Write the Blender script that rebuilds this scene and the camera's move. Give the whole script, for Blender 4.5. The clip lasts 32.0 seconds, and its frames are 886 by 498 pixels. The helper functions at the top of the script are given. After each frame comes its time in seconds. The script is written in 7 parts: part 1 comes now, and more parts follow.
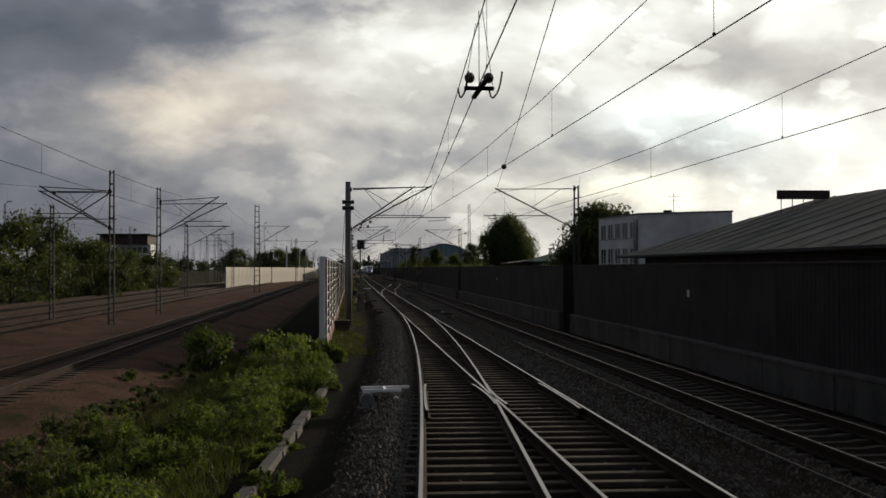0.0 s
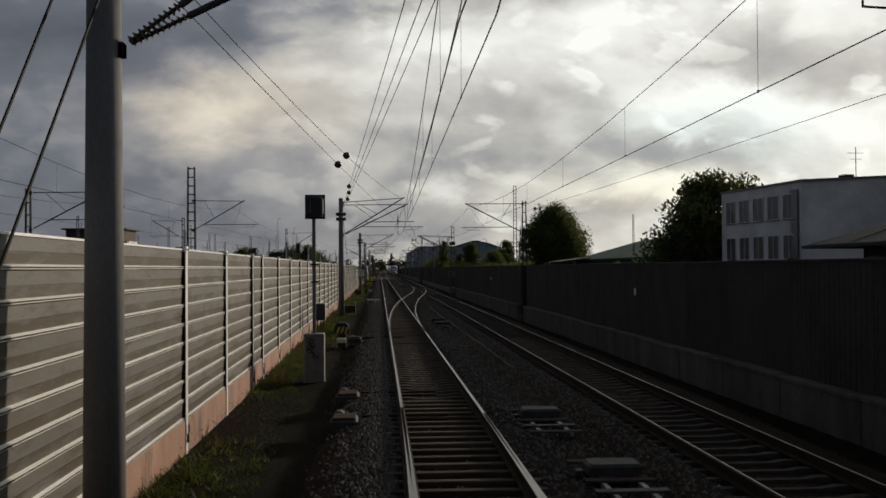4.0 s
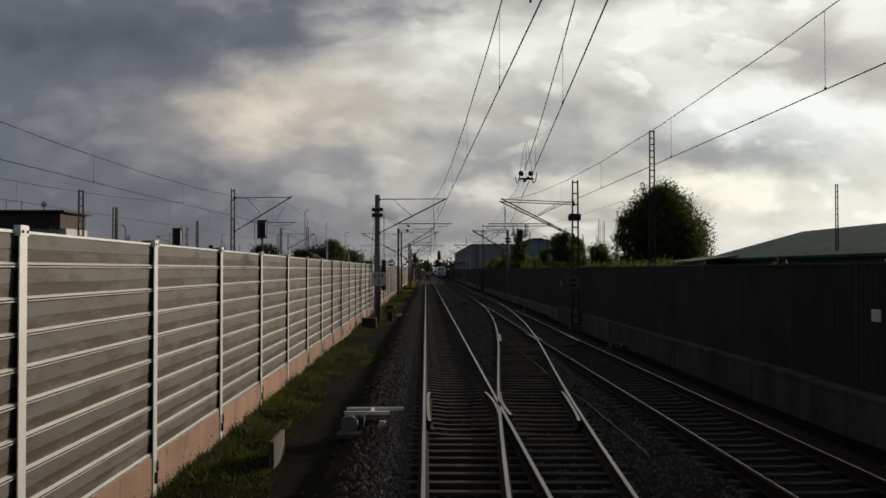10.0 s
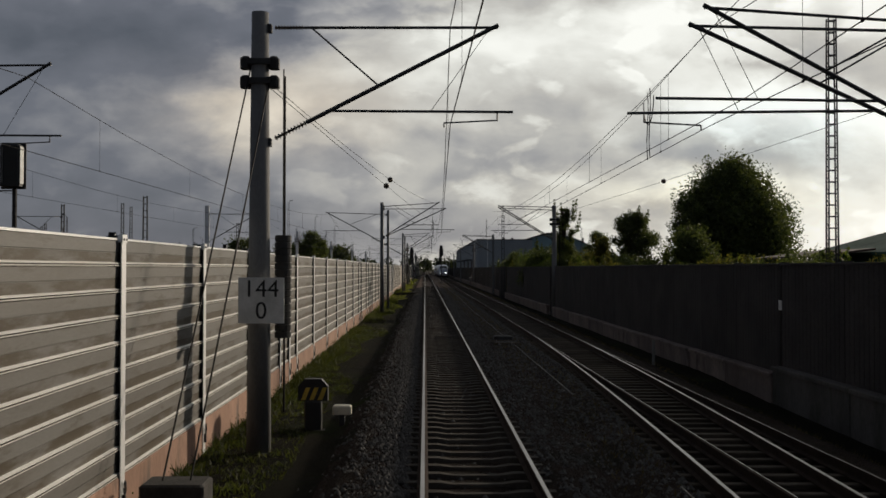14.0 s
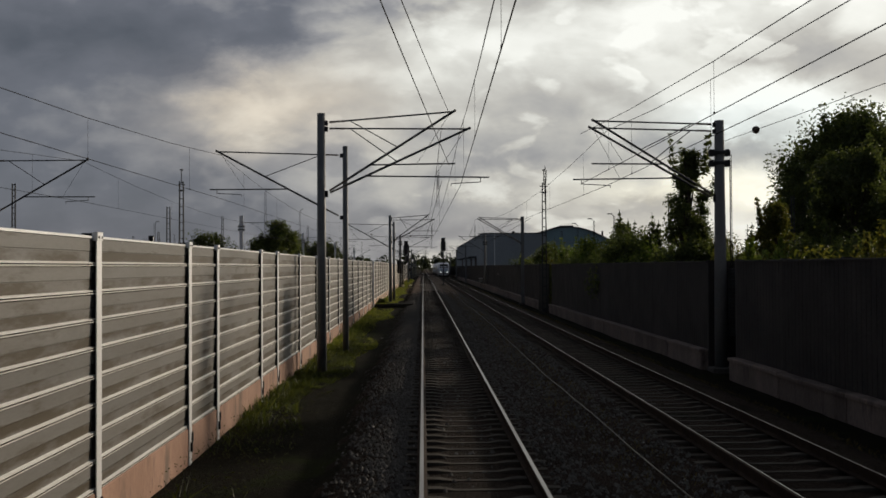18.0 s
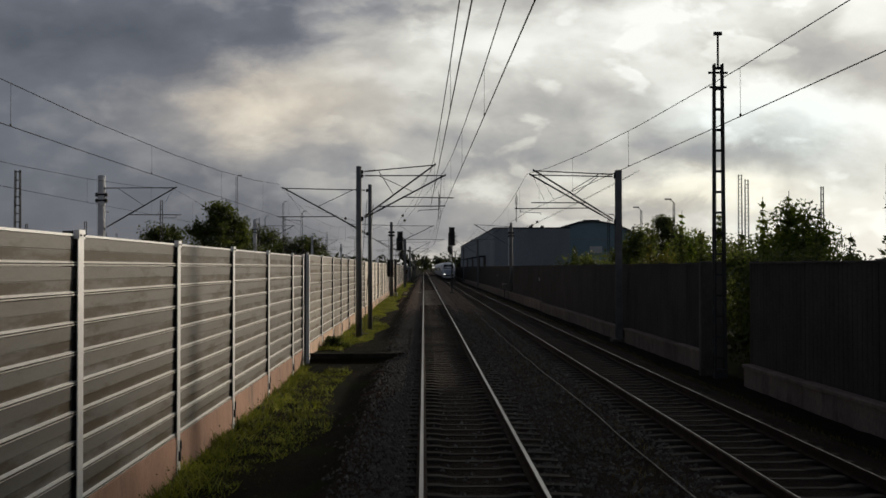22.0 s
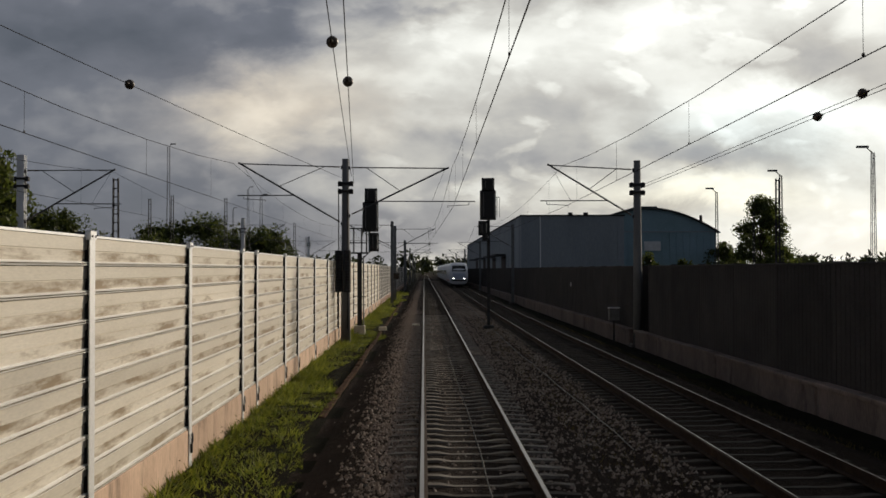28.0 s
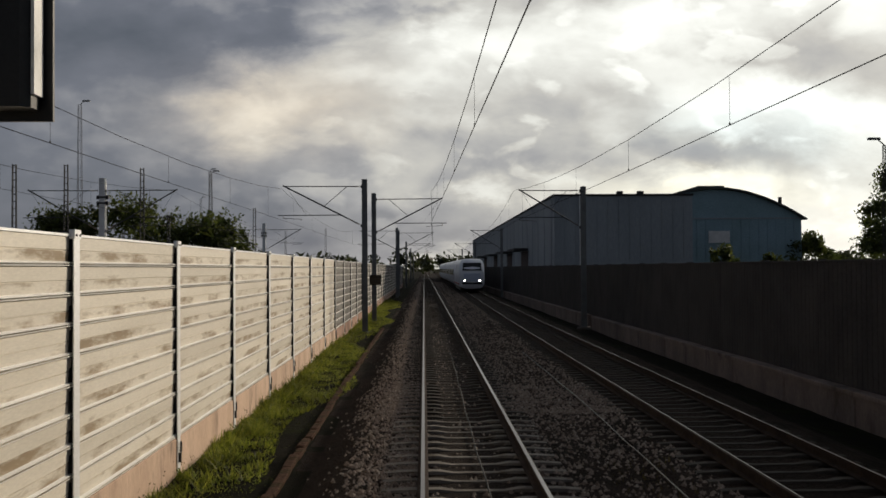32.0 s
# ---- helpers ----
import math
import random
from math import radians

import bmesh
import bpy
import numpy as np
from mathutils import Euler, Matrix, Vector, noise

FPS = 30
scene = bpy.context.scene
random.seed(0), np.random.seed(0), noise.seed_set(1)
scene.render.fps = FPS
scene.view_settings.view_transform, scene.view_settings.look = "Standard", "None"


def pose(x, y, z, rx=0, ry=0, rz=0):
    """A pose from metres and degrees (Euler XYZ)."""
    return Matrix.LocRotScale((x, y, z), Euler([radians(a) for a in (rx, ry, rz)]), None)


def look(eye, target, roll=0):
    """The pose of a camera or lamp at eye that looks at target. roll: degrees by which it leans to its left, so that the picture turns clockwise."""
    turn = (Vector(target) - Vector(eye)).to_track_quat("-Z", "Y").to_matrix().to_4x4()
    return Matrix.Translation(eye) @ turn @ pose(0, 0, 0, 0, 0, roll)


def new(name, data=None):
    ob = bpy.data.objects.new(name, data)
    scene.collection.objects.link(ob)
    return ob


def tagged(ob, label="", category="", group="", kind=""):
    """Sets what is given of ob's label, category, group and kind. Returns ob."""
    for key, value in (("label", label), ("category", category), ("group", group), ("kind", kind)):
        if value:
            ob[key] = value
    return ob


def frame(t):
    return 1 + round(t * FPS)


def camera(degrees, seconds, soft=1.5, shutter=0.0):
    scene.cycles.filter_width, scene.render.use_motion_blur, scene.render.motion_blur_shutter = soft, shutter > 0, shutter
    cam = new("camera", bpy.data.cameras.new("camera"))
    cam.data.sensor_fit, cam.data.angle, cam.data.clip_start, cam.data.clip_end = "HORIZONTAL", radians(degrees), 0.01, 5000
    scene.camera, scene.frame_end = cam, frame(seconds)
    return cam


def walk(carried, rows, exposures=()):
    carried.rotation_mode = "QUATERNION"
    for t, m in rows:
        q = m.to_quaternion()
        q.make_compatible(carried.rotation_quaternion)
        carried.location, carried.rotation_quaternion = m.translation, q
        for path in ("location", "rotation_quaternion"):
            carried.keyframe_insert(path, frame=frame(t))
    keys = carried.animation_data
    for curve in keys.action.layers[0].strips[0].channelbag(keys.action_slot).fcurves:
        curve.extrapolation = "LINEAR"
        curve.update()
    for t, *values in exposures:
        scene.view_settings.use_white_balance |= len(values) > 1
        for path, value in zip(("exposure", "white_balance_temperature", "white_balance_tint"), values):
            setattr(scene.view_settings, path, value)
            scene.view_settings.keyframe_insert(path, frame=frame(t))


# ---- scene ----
# Rail line beside a noise barrier. x is to the right of the main track's axis, y runs along it, z = 0 on the rail head.
cam = camera(46.4, 32.0, soft=1.6)
# seconds, place, yaw, pitch, roll
PATH = [
    (0, -3.720, 0.000, 2.697, -5.062, 1.051, 0.155),
    (0.5, -3.282, 6.042, 2.699, -5.066, 1.043, 0.118),
    (1, -2.885, 12.093, 2.699, -5.101, 1.096, 0.109),
    (1.5, -2.485, 18.141, 2.708, -5.145, 1.043, 0.097),
    (2, -2.095, 24.176, 2.711, -5.124, 1.120, 0.117),
    (2.5, -1.774, 30.205, 2.701, -4.744, 1.014, 0.253),
    (3, -1.533, 36.227, 2.706, -4.344, 1.129, 0.387),
    (3.5, -1.366, 42.238, 2.703, -3.948, 1.032, 0.423),
    (5.5, -0.676, 66.423, 2.702, -2.119, 1.145, 0.412),
    (6, -0.672, 72.189, 2.697, -1.703, 1.153, 0.485),
    (6.5, -0.700, 77.948, 2.700, -1.207, 1.149, 0.586),
    (7, -0.738, 83.747, 2.696, -0.800, 1.215, 0.380),
    (7.5, -0.754, 89.622, 2.701, -1.016, 1.202, 0.169),
    (8, -0.768, 95.514, 2.700, -1.069, 1.210, 0.132),
    (8.5, -0.773, 101.349, 2.710, -1.193, 1.240, 0.353),
    (9, -0.765, 107.086, 2.701, -1.036, 1.214, 0.247),
    (9.5, -0.722, 112.732, 2.698, -0.969, 1.212, 0.106),
    (10, -0.722, 118.330, 2.692, -0.951, 1.152, 0.029),
    (10.5, -0.722, 123.907, 2.706, -1.005, 1.195, -0.057),
    (11, -0.722, 129.365, 2.701, -1.034, 1.209, -0.055),
    (11.5, -0.722, 134.767, 2.698, -0.961, 1.120, -0.125),
    (12, -0.722, 140.186, 2.699, -1.040, 1.109, -0.109),
    (12.5, -0.722, 145.700, 2.701, -0.925, 1.059, -0.026),
    (13, -0.722, 151.342, 2.696, -0.999, 1.042, 0.116),
    (13.5, -0.722, 157.056, 2.703, -0.941, 1.064, 0.030),
    (14, -0.722, 162.735, 2.703, -0.985, 1.068, -0.035),
    (14.5, -0.722, 168.295, 2.700, -0.919, 1.069, 0.012),
    (16.5, -0.722, 189.312, 2.694, -1.057, 1.004, 0.712),
    (17, -0.722, 194.917, 2.701, -1.039, 0.959, 0.476),
    (17.5, -0.722, 200.630, 2.703, -1.045, 1.055, 0.320),
    (18, -0.722, 206.450, 2.699, -1.102, 0.977, 0.294),
    (18.5, -0.722, 212.334, 2.701, -1.080, 1.026, 0.427),
    (19, -0.722, 218.229, 2.695, -1.082, 0.994, 0.581),
    (19.5, -0.722, 224.052, 2.694, -1.030, 1.050, 0.381),
    (20, -0.722, 229.911, 2.699, -1.058, 1.050, 0.261),
    (20.5, -0.722, 235.690, 2.700, -1.106, 1.054, 0.135),
    (21, -0.722, 241.230, 2.700, -1.130, 0.993, 0.016),
    (21.5, -0.722, 246.790, 2.700, -1.106, 1.014, 0.027),
    (22, -0.722, 252.380, 2.703, -1.072, 1.016, 0.080),
    (22.5, -0.722, 257.950, 2.705, -1.023, 1.016, 0.189),
    (23, -0.722, 263.468, 2.699, -1.019, 0.954, 0.330),
    (23.5, -0.722, 269.000, 2.700, -1.054, 0.988, 0.236),
    (24, -0.722, 274.431, 2.701, -0.993, 0.983, 0.310),
    (24.5, -0.722, 279.849, 2.697, -0.943, 0.975, 0.457),
    (25, -0.722, 285.239, 2.700, -1.024, 1.025, 0.589),
    (25.5, -0.722, 290.625, 2.694, -0.989, 1.089, 0.824),
    (27.5, -0.722, 312.514, 2.700, -1.048, 1.116, 0.156),
    (28, -0.722, 318.242, 2.694, -1.046, 1.137, 0.123),
    (28.5, -0.722, 323.980, 2.699, -1.050, 1.147, -0.107),
    (29, -0.722, 329.700, 2.701, -1.050, 1.166, -0.142),
    (29.5, -0.722, 335.393, 2.703, -1.050, 1.172, 0.009),
    (30, -0.722, 341.065, 2.701, -1.050, 1.160, 0.196),
    (30.5, -0.722, 346.807, 2.703, -1.050, 1.124, 0.250),
    (31, -0.722, 352.595, 2.702, -1.050, 1.076, 0.152),
    (31.5, -0.722, 358.391, 2.701, -1.050, 1.050, 0.177),
    (32, -0.722, 364.187, 2.698, -1.050, 1.068, 0.342),
]
walk(cam, [(t, pose(x, y, z, 90 + pitch, roll, yaw)) for t, x, y, z, yaw, pitch, roll in PATH],
     [(0, -0.04), (2, -0.10), (5, -0.24), (9, -0.28), (13, -0.2), (20, -0.2), (24, -0.2), (28, -0.08), (32, -0.03)])

# ---- light ----
SUN_AZ, SUN_EL = 43.0, 14.0      # degrees right of straight ahead, above the horizon
sun_dir = Vector((math.sin(radians(SUN_AZ)) * math.cos(radians(SUN_EL)), math.cos(radians(SUN_AZ)) * math.cos(radians(SUN_EL)), math.sin(radians(SUN_EL))))
sun_data = bpy.data.lights.new("sun", "SUN")
sun_data.energy, sun_data.angle, sun_data.color = 2.8, radians(2.0), (1.0, 0.86, 0.68)
sun = new("sun", sun_data)
sun.matrix_world = look((0, 0, 0), -sun_dir)

# ---- sky: broken evening cloud, dark to the left, the sun behind thin cloud to the right ----
world = bpy.data.worlds.new("world")
scene.world = world
world.use_nodes = True
wt = world.node_tree
wt.nodes.clear()


def wn(kind, **sets):
    n = wt.nodes.new(kind)
    for key, value in sets.items():
        n.inputs[key].default_value = value
    return n


def wmath(op, a, b=None, c=None):
    n = wt.nodes.new("ShaderNodeMath")
    n.operation = op
    for k, v in enumerate((a, b, c)):
        if v is None:
            continue
        if isinstance(v, (int, float)):
            n.inputs[k].default_value = v
        else:
            wt.links.new(v, n.inputs[k])
    return n.outputs[0]


geo = wt.nodes.new("ShaderNodeTexCoord")
sep = wt.nodes.new("ShaderNodeSeparateXYZ")
wt.links.new(geo.outputs["Generated"], sep.inputs[0])
dx, dy, dz = sep.outputs


def wramp(x, a, b):
    n = wt.nodes.new("ShaderNodeMapRange")
    n.interpolation_type = "SMOOTHSTEP"
    n.inputs["From Min"].default_value, n.inputs["From Max"].default_value = a, b
    wt.links.new(x, n.inputs["Value"])
    return n.outputs["Result"]


# cloud masses: place on the sky (tangents right of and above straight ahead), spread, and how much brighter they are
ahead = wmath("MAXIMUM", dy, 0.06)
cp, cq = wmath("DIVIDE", dx, ahead), wmath("DIVIDE", wmath("MAXIMUM", dz, 0.0), ahead)
plane = wt.nodes.new("ShaderNodeCombineXYZ")
wt.links.new(wmath("MULTIPLY", cp, 6.5), plane.inputs[0])
wt.links.new(wmath("MULTIPLY", cq, 11.5), plane.inputs[1])


def wcloud(scale, detail, rough, shift, distort=0.3):
    m = wt.nodes.new("ShaderNodeVectorMath")
    m.operation = "ADD"
    m.inputs[1].default_value = (shift, shift * 0.7, shift * 1.3)
    wt.links.new(plane.outputs[0], m.inputs[0])
    n = wt.nodes.new("ShaderNodeTexNoise")
    n.inputs["Scale"].default_value, n.inputs["Detail"].default_value, n.inputs["Roughness"].default_value = scale, detail, rough
    n.inputs["Distortion"].default_value = distort
    wt.links.new(m.outputs[0], n.inputs["Vector"])
    return n.outputs["Fac"]


warp_p = wmath("ADD", cp, wmath("MULTIPLY", wmath("SUBTRACT", wcloud(1.4, 6, 0.6, 3.0), 0.5), 0.16))
warp_q = wmath("ADD", cq, wmath("MULTIPLY", wmath("SUBTRACT", wcloud(1.6, 6, 0.6, 9.0), 0.5), 0.075))
MASSES = ((-0.24, 0.235, 0.26, 0.06, -0.24), (-0.173, 0.150, 0.07, 0.034, 0.30), (-0.014, 0.215, 0.12, 0.035, 0.28), (0.10, 0.20, 0.10, 0.03, 0.20), (-0.10, 0.185, 0.10, 0.03, 0.10),
          (0.150, 0.160, 0.09, 0.020, 0.0), (0.221, 0.236, 0.085, 0.024, 0.26), (0.319, 0.170, 0.065, 0.017, 0.26), (0.275, 0.110, 0.12, 0.022, -0.24), (0.46, 0.19, 0.12, 0.03, -0.20),
          (0.412, 0.140, 0.07, 0.024, 0.22), (0.068, 0.080, 0.020, 0.017, 0.26), (0.144, 0.088, 0.04, 0.010, 0.16), (0.270, 0.077, 0.06, 0.011, 0.22),
          (-0.22, 0.050, 0.25, 0.06, -0.15), (0.0, 0.02, 0.14, 0.035, -0.12), (0.20, 0.055, 0.22, 0.012, -0.10), (0.36, 0.215, 0.10, 0.028, -0.12), (0.05, 0.125, 0.09, 0.02, -0.02), (-0.13, 0.235, 0.08, 0.03, -0.16), (-0.05, 0.15, 0.06, 0.035, 0.14), (0.08, 0.16, 0.08, 0.03, 0.10), (0.40, 0.07, 0.08, 0.03, -0.13))
base = wt.nodes.new("ShaderNodeMapRange")
base.inputs["From Min"].default_value, base.inputs["From Max"].default_value = -0.40, 0.42
base.inputs["To Min"].default_value, base.inputs["To Max"].default_value = 0.23, 0.87
wt.links.new(cp, base.inputs["Value"])
v = base.outputs["Result"]
for pc, qc, rp, rq, amp in MASSES:
    ex = wmath("POWER", wmath("DIVIDE", wmath("ABSOLUTE", wmath("SUBTRACT", warp_p, pc)), rp), 2.0)
    ey = wmath("POWER", wmath("DIVIDE", wmath("ABSOLUTE", wmath("SUBTRACT", warp_q, qc)), rq), 2.0)
    v = wmath("ADD", v, wmath("MULTIPLY", wmath("EXPONENT", wmath("MULTIPLY", wmath("ADD", ex, ey), -1.0)), amp))
v = wmath("ADD", v, wmath("MULTIPLY", wmath("SUBTRACT", wcloud(0.9, 8, 0.5, 5.5, 0.0), 0.5), 0.40))
v = wmath("ADD", v, wmath("MULTIPLY", wmath("SUBTRACT", wcloud(2.6, 7, 0.5, 1.5, 0.0), 0.5), 0.30))
thin = wmath("ADD", 0.25, wmath("MULTIPLY", wramp(cp, -0.22, 0.12), 0.75))       # the dark cloud on the left is smoother
v = wmath("ADD", v, wmath("MULTIPLY", thin, wmath("MULTIPLY", wmath("SUBTRACT", wramp(wcloud(1.3, 6, 0.46, 21.0, 0.3), 0.43, 0.58), 0.5), 0.15)))
v = wmath("ADD", v, wmath("MULTIPLY", thin, wmath("MULTIPLY", wramp(wcloud(2.6, 6, 0.46, 33.0, 0.3), 0.55, 0.66), 0.16)))
v = wmath("SUBTRACT", v, wmath("MULTIPLY", wramp(dy, 0.45, -0.25), 0.75))
v = wmath("SUBTRACT", v, wmath("MULTIPLY", wramp(dz, 0.30, 0.75), 0.36))
ramp = wt.nodes.new("ShaderNodeValToRGB")
ramp.color_ramp.elements[0].position, ramp.color_ramp.elements[0].color = 0.0, (0.086, 0.096, 0.117, 1)
ramp.color_ramp.elements[1].position, ramp.color_ramp.elements[1].color = 1.0, (0.985, 0.99, 0.93, 1)
for pos, col in ((0.22, (0.143, 0.152, 0.180, 1)), (0.42, (0.318, 0.318, 0.328, 1)), (0.6, (0.52, 0.508, 0.472, 1)), (0.8, (0.775, 0.775, 0.72, 1))):
    e = ramp.color_ramp.elements.new(pos)
    e.color = col
wt.links.new(v, ramp.inputs[0])
sky = wt.nodes.new("ShaderNodeTexSky")
sky.sky_type, sky.sun_disc = "NISHITA", False
sky.sun_elevation, sky.sun_rotation = radians(SUN_EL), radians(SUN_AZ)
bg_sky = wn("ShaderNodeBackground", Strength=0.06)
wt.links.new(sky.outputs[0], bg_sky.inputs["Color"])
bg_cloud = wn("ShaderNodeBackground", Strength=1.2)
tinted = ramp.outputs[0]
for pc, qc, rp, rq, tint in ((-0.16, 0.155, 0.10, 0.045, (1.10, 1.0, 0.90, 1)), (0.33, 0.13, 0.11, 0.035, (0.93, 1.0, 1.05, 1)), (0.27, 0.075, 0.10, 0.016, (1.04, 1.0, 0.90, 1))):
    ex = wmath("POWER", wmath("DIVIDE", wmath("ABSOLUTE", wmath("SUBTRACT", warp_p, pc)), rp), 2.0)
    ey = wmath("POWER", wmath("DIVIDE", wmath("ABSOLUTE", wmath("SUBTRACT", warp_q, qc)), rq), 2.0)
    hue = wt.nodes.new("ShaderNodeMix")
    hue.data_type, hue.blend_type = "RGBA", "MULTIPLY"
    hue.inputs[7].default_value = tint
    wt.links.new(wmath("EXPONENT", wmath("MULTIPLY", wmath("ADD", ex, ey), -1.0)), hue.inputs["Factor"])
    wt.links.new(tinted, hue.inputs[6])
    tinted = hue.outputs[2]
wt.links.new(tinted, bg_cloud.inputs["Color"])
mixs = wn("ShaderNodeMixShader", Fac=0.93)
wt.links.new(bg_sky.outputs[0], mixs.inputs[1])
wt.links.new(bg_cloud.outputs[0], mixs.inputs[2])
wout = wt.nodes.new("ShaderNodeOutputWorld")
wt.links.new(mixs.outputs[0], wout.inputs["Surface"])


# ---- materials ----
def material(name, base, rough=0.7, metal=0.0, second=None, scale=3.0, fine_scale=40.0, bump=0.2, bump_dist=0.01, spread=0.35, stretch=(1, 1, 1), per_object=0.0, third=None, third_scale=0.7, third_lo=0.55, spec=0.35):
    """A surface with grain and stains: base colour, broken up by a second colour at large scale and by fine grain."""
    m = bpy.data.materials.new(name)
    m.use_nodes = True
    nt = m.node_tree
    b = nt.nodes["Principled BSDF"]
    b.inputs["Metallic"].default_value = metal
    b.inputs["Specular IOR Level"].default_value = spec
    tc = nt.nodes.new("ShaderNodeTexCoord")
    mp = nt.nodes.new("ShaderNodeMapping")
    mp.inputs["Scale"].default_value = stretch
    if per_object:
        oi = nt.nodes.new("ShaderNodeObjectInfo")
        cx = nt.nodes.new("ShaderNodeVectorMath")
        cx.operation = "MULTIPLY_ADD"
        cx.inputs[1].default_value = (37, 53, 19)
        nt.links.new(oi.outputs["Random"], cx.inputs[0])
        nt.links.new(tc.outputs["Object"], cx.inputs[2])
        nt.links.new(cx.outputs[0], mp.inputs["Vector"])
    else:
        nt.links.new(tc.outputs["Object"], mp.inputs["Vector"])

    def tex(sc, det, ro=0.6):
        n = nt.nodes.new("ShaderNodeTexNoise")
        n.inputs["Scale"].default_value, n.inputs["Detail"].default_value, n.inputs["Roughness"].default_value = sc, det, ro
        nt.links.new(mp.outputs[0], n.inputs["Vector"])
        return n.outputs["Fac"]

    def span(x, lo, hi):
        n = nt.nodes.new("ShaderNodeMapRange")
        n.inputs["From Min"].default_value, n.inputs["From Max"].default_value = lo, hi
        nt.links.new(x, n.inputs["Value"])
        return n.outputs["Result"]

    def mix(fac, a, c):
        n = nt.nodes.new("ShaderNodeMix")
        n.data_type = "RGBA"
        for sock, val in ((n.inputs["Factor"], fac), (n.inputs[6], a), (n.inputs[7], c)):
            if isinstance(val, tuple):
                sock.default_value = (*val, 1)
            elif isinstance(val, float):
                sock.default_value = val
            else:
                nt.links.new(val, sock)
        return n.outputs[2]
    large, grain = tex(scale, 5), tex(fine_scale, 4, 0.7)
    second = second or tuple(c * 0.6 for c in base)
    col = mix(span(large, 0.35, 0.68), base, second)
    if third:
        col = mix(span(tex(third_scale, 6, 0.65), third_lo, third_lo + 0.13), col, third)
    dark = nt.nodes.new("ShaderNodeMix")
    dark.data_type, dark.blend_type = "RGBA", "MULTIPLY"
    dark.inputs["Factor"].default_value = 1.0
    g = nt.nodes.new("ShaderNodeMapRange")
    g.inputs["From Min"].default_value, g.inputs["From Max"].default_value = 0.3, 0.7
    g.inputs["To Min"].default_value, g.inputs["To Max"].default_value = 1 - spread, 1 + spread
    nt.links.new(grain, g.inputs["Value"])
    nt.links.new(col, dark.inputs[6])
    nt.links.new(g.outputs["Result"], dark.inputs[7])
    out = dark.outputs[2]
    if per_object:
        v2 = nt.nodes.new("ShaderNodeMapRange")
        v2.inputs["To Min"].default_value, v2.inputs["To Max"].default_value = 1 - per_object, 1 + per_object
        nt.links.new(oi.outputs["Random"], v2.inputs["Value"])
        d2 = nt.nodes.new("ShaderNodeMix")
        d2.data_type, d2.blend_type = "RGBA", "MULTIPLY"
        d2.inputs["Factor"].default_value = 1.0
        nt.links.new(out, d2.inputs[6])
        nt.links.new(v2.outputs["Result"], d2.inputs[7])
        out = d2.outputs[2]
    nt.links.new(out, b.inputs["Base Color"])
    rr = nt.nodes.new("ShaderNodeMapRange")
    rr.inputs["To Min"].default_value, rr.inputs["To Max"].default_value = max(0.05, rough - 0.12), min(1.0, rough + 0.12)
    nt.links.new(large, rr.inputs["Value"])
    nt.links.new(rr.outputs["Result"], b.inputs["Roughness"])
    if bump:
        bp = nt.nodes.new("ShaderNodeBump")
        bp.inputs["Strength"].default_value, bp.inputs["Distance"].default_value = bump, bump_dist
        nt.links.new(grain, bp.inputs["Height"])
        nt.links.new(bp.outputs[0], b.inputs["Normal"])
    return m


def leafy(name, a, c, rough=0.6):
    """Leaves and blades: colour varies from leaf to leaf, and light shines through."""
    m = bpy.data.materials.new(name)
    m.use_nodes = True
    nt = m.node_tree
    b = nt.nodes["Principled BSDF"]
    g = nt.nodes.new("ShaderNodeNewGeometry")
    r = nt.nodes.new("ShaderNodeValToRGB")
    r.color_ramp.elements[0].color, r.color_ramp.elements[1].color = (*a, 1), (*c, 1)
    nt.links.new(g.outputs["Random Per Island"], r.inputs[0])
    tc, n = nt.nodes.new("ShaderNodeTexCoord"), nt.nodes.new("ShaderNodeTexNoise")
    n.inputs["Scale"].default_value, n.inputs["Detail"].default_value = 0.8, 3
    nt.links.new(tc.outputs["Object"], n.inputs["Vector"])
    k = nt.nodes.new("ShaderNodeMapRange")
    k.inputs["From Min"].default_value, k.inputs["From Max"].default_value, k.inputs["To Min"].default_value, k.inputs["To Max"].default_value = 0.35, 0.65, 0.6, 1.35
    nt.links.new(n.outputs["Fac"], k.inputs["Value"])
    d = nt.nodes.new("ShaderNodeMix")
    d.data_type, d.blend_type = "RGBA", "MULTIPLY"
    d.inputs["Factor"].default_value = 1.0
    nt.links.new(r.outputs[0], d.inputs[6])
    nt.links.new(k.outputs["Result"], d.inputs[7])
    nt.links.new(d.outputs[2], b.inputs["Base Color"])
    b.inputs["Roughness"].default_value = rough
    b.inputs["Specular IOR Level"].default_value = 0.25
    t = nt.nodes.new("ShaderNodeBsdfTranslucent")
    br = nt.nodes.new("ShaderNodeMix")
    br.data_type, br.blend_type = "RGBA", "MULTIPLY"
    br.inputs["Factor"].default_value = 1.0
    br.inputs[7].default_value = (1.35, 1.4, 0.7, 1)
    nt.links.new(d.outputs[2], br.inputs[6])
    nt.links.new(br.outputs[2], t.inputs["Color"])
    mx = nt.nodes.new("ShaderNodeMixShader")
    mx.inputs[0].default_value = 0.45
    nt.links.new(b.outputs[0], mx.inputs[1])
    nt.links.new(t.outputs[0], mx.inputs[2])
    nt.links.new(mx.outputs[0], nt.nodes["Material Output"].inputs["Surface"])
    return m


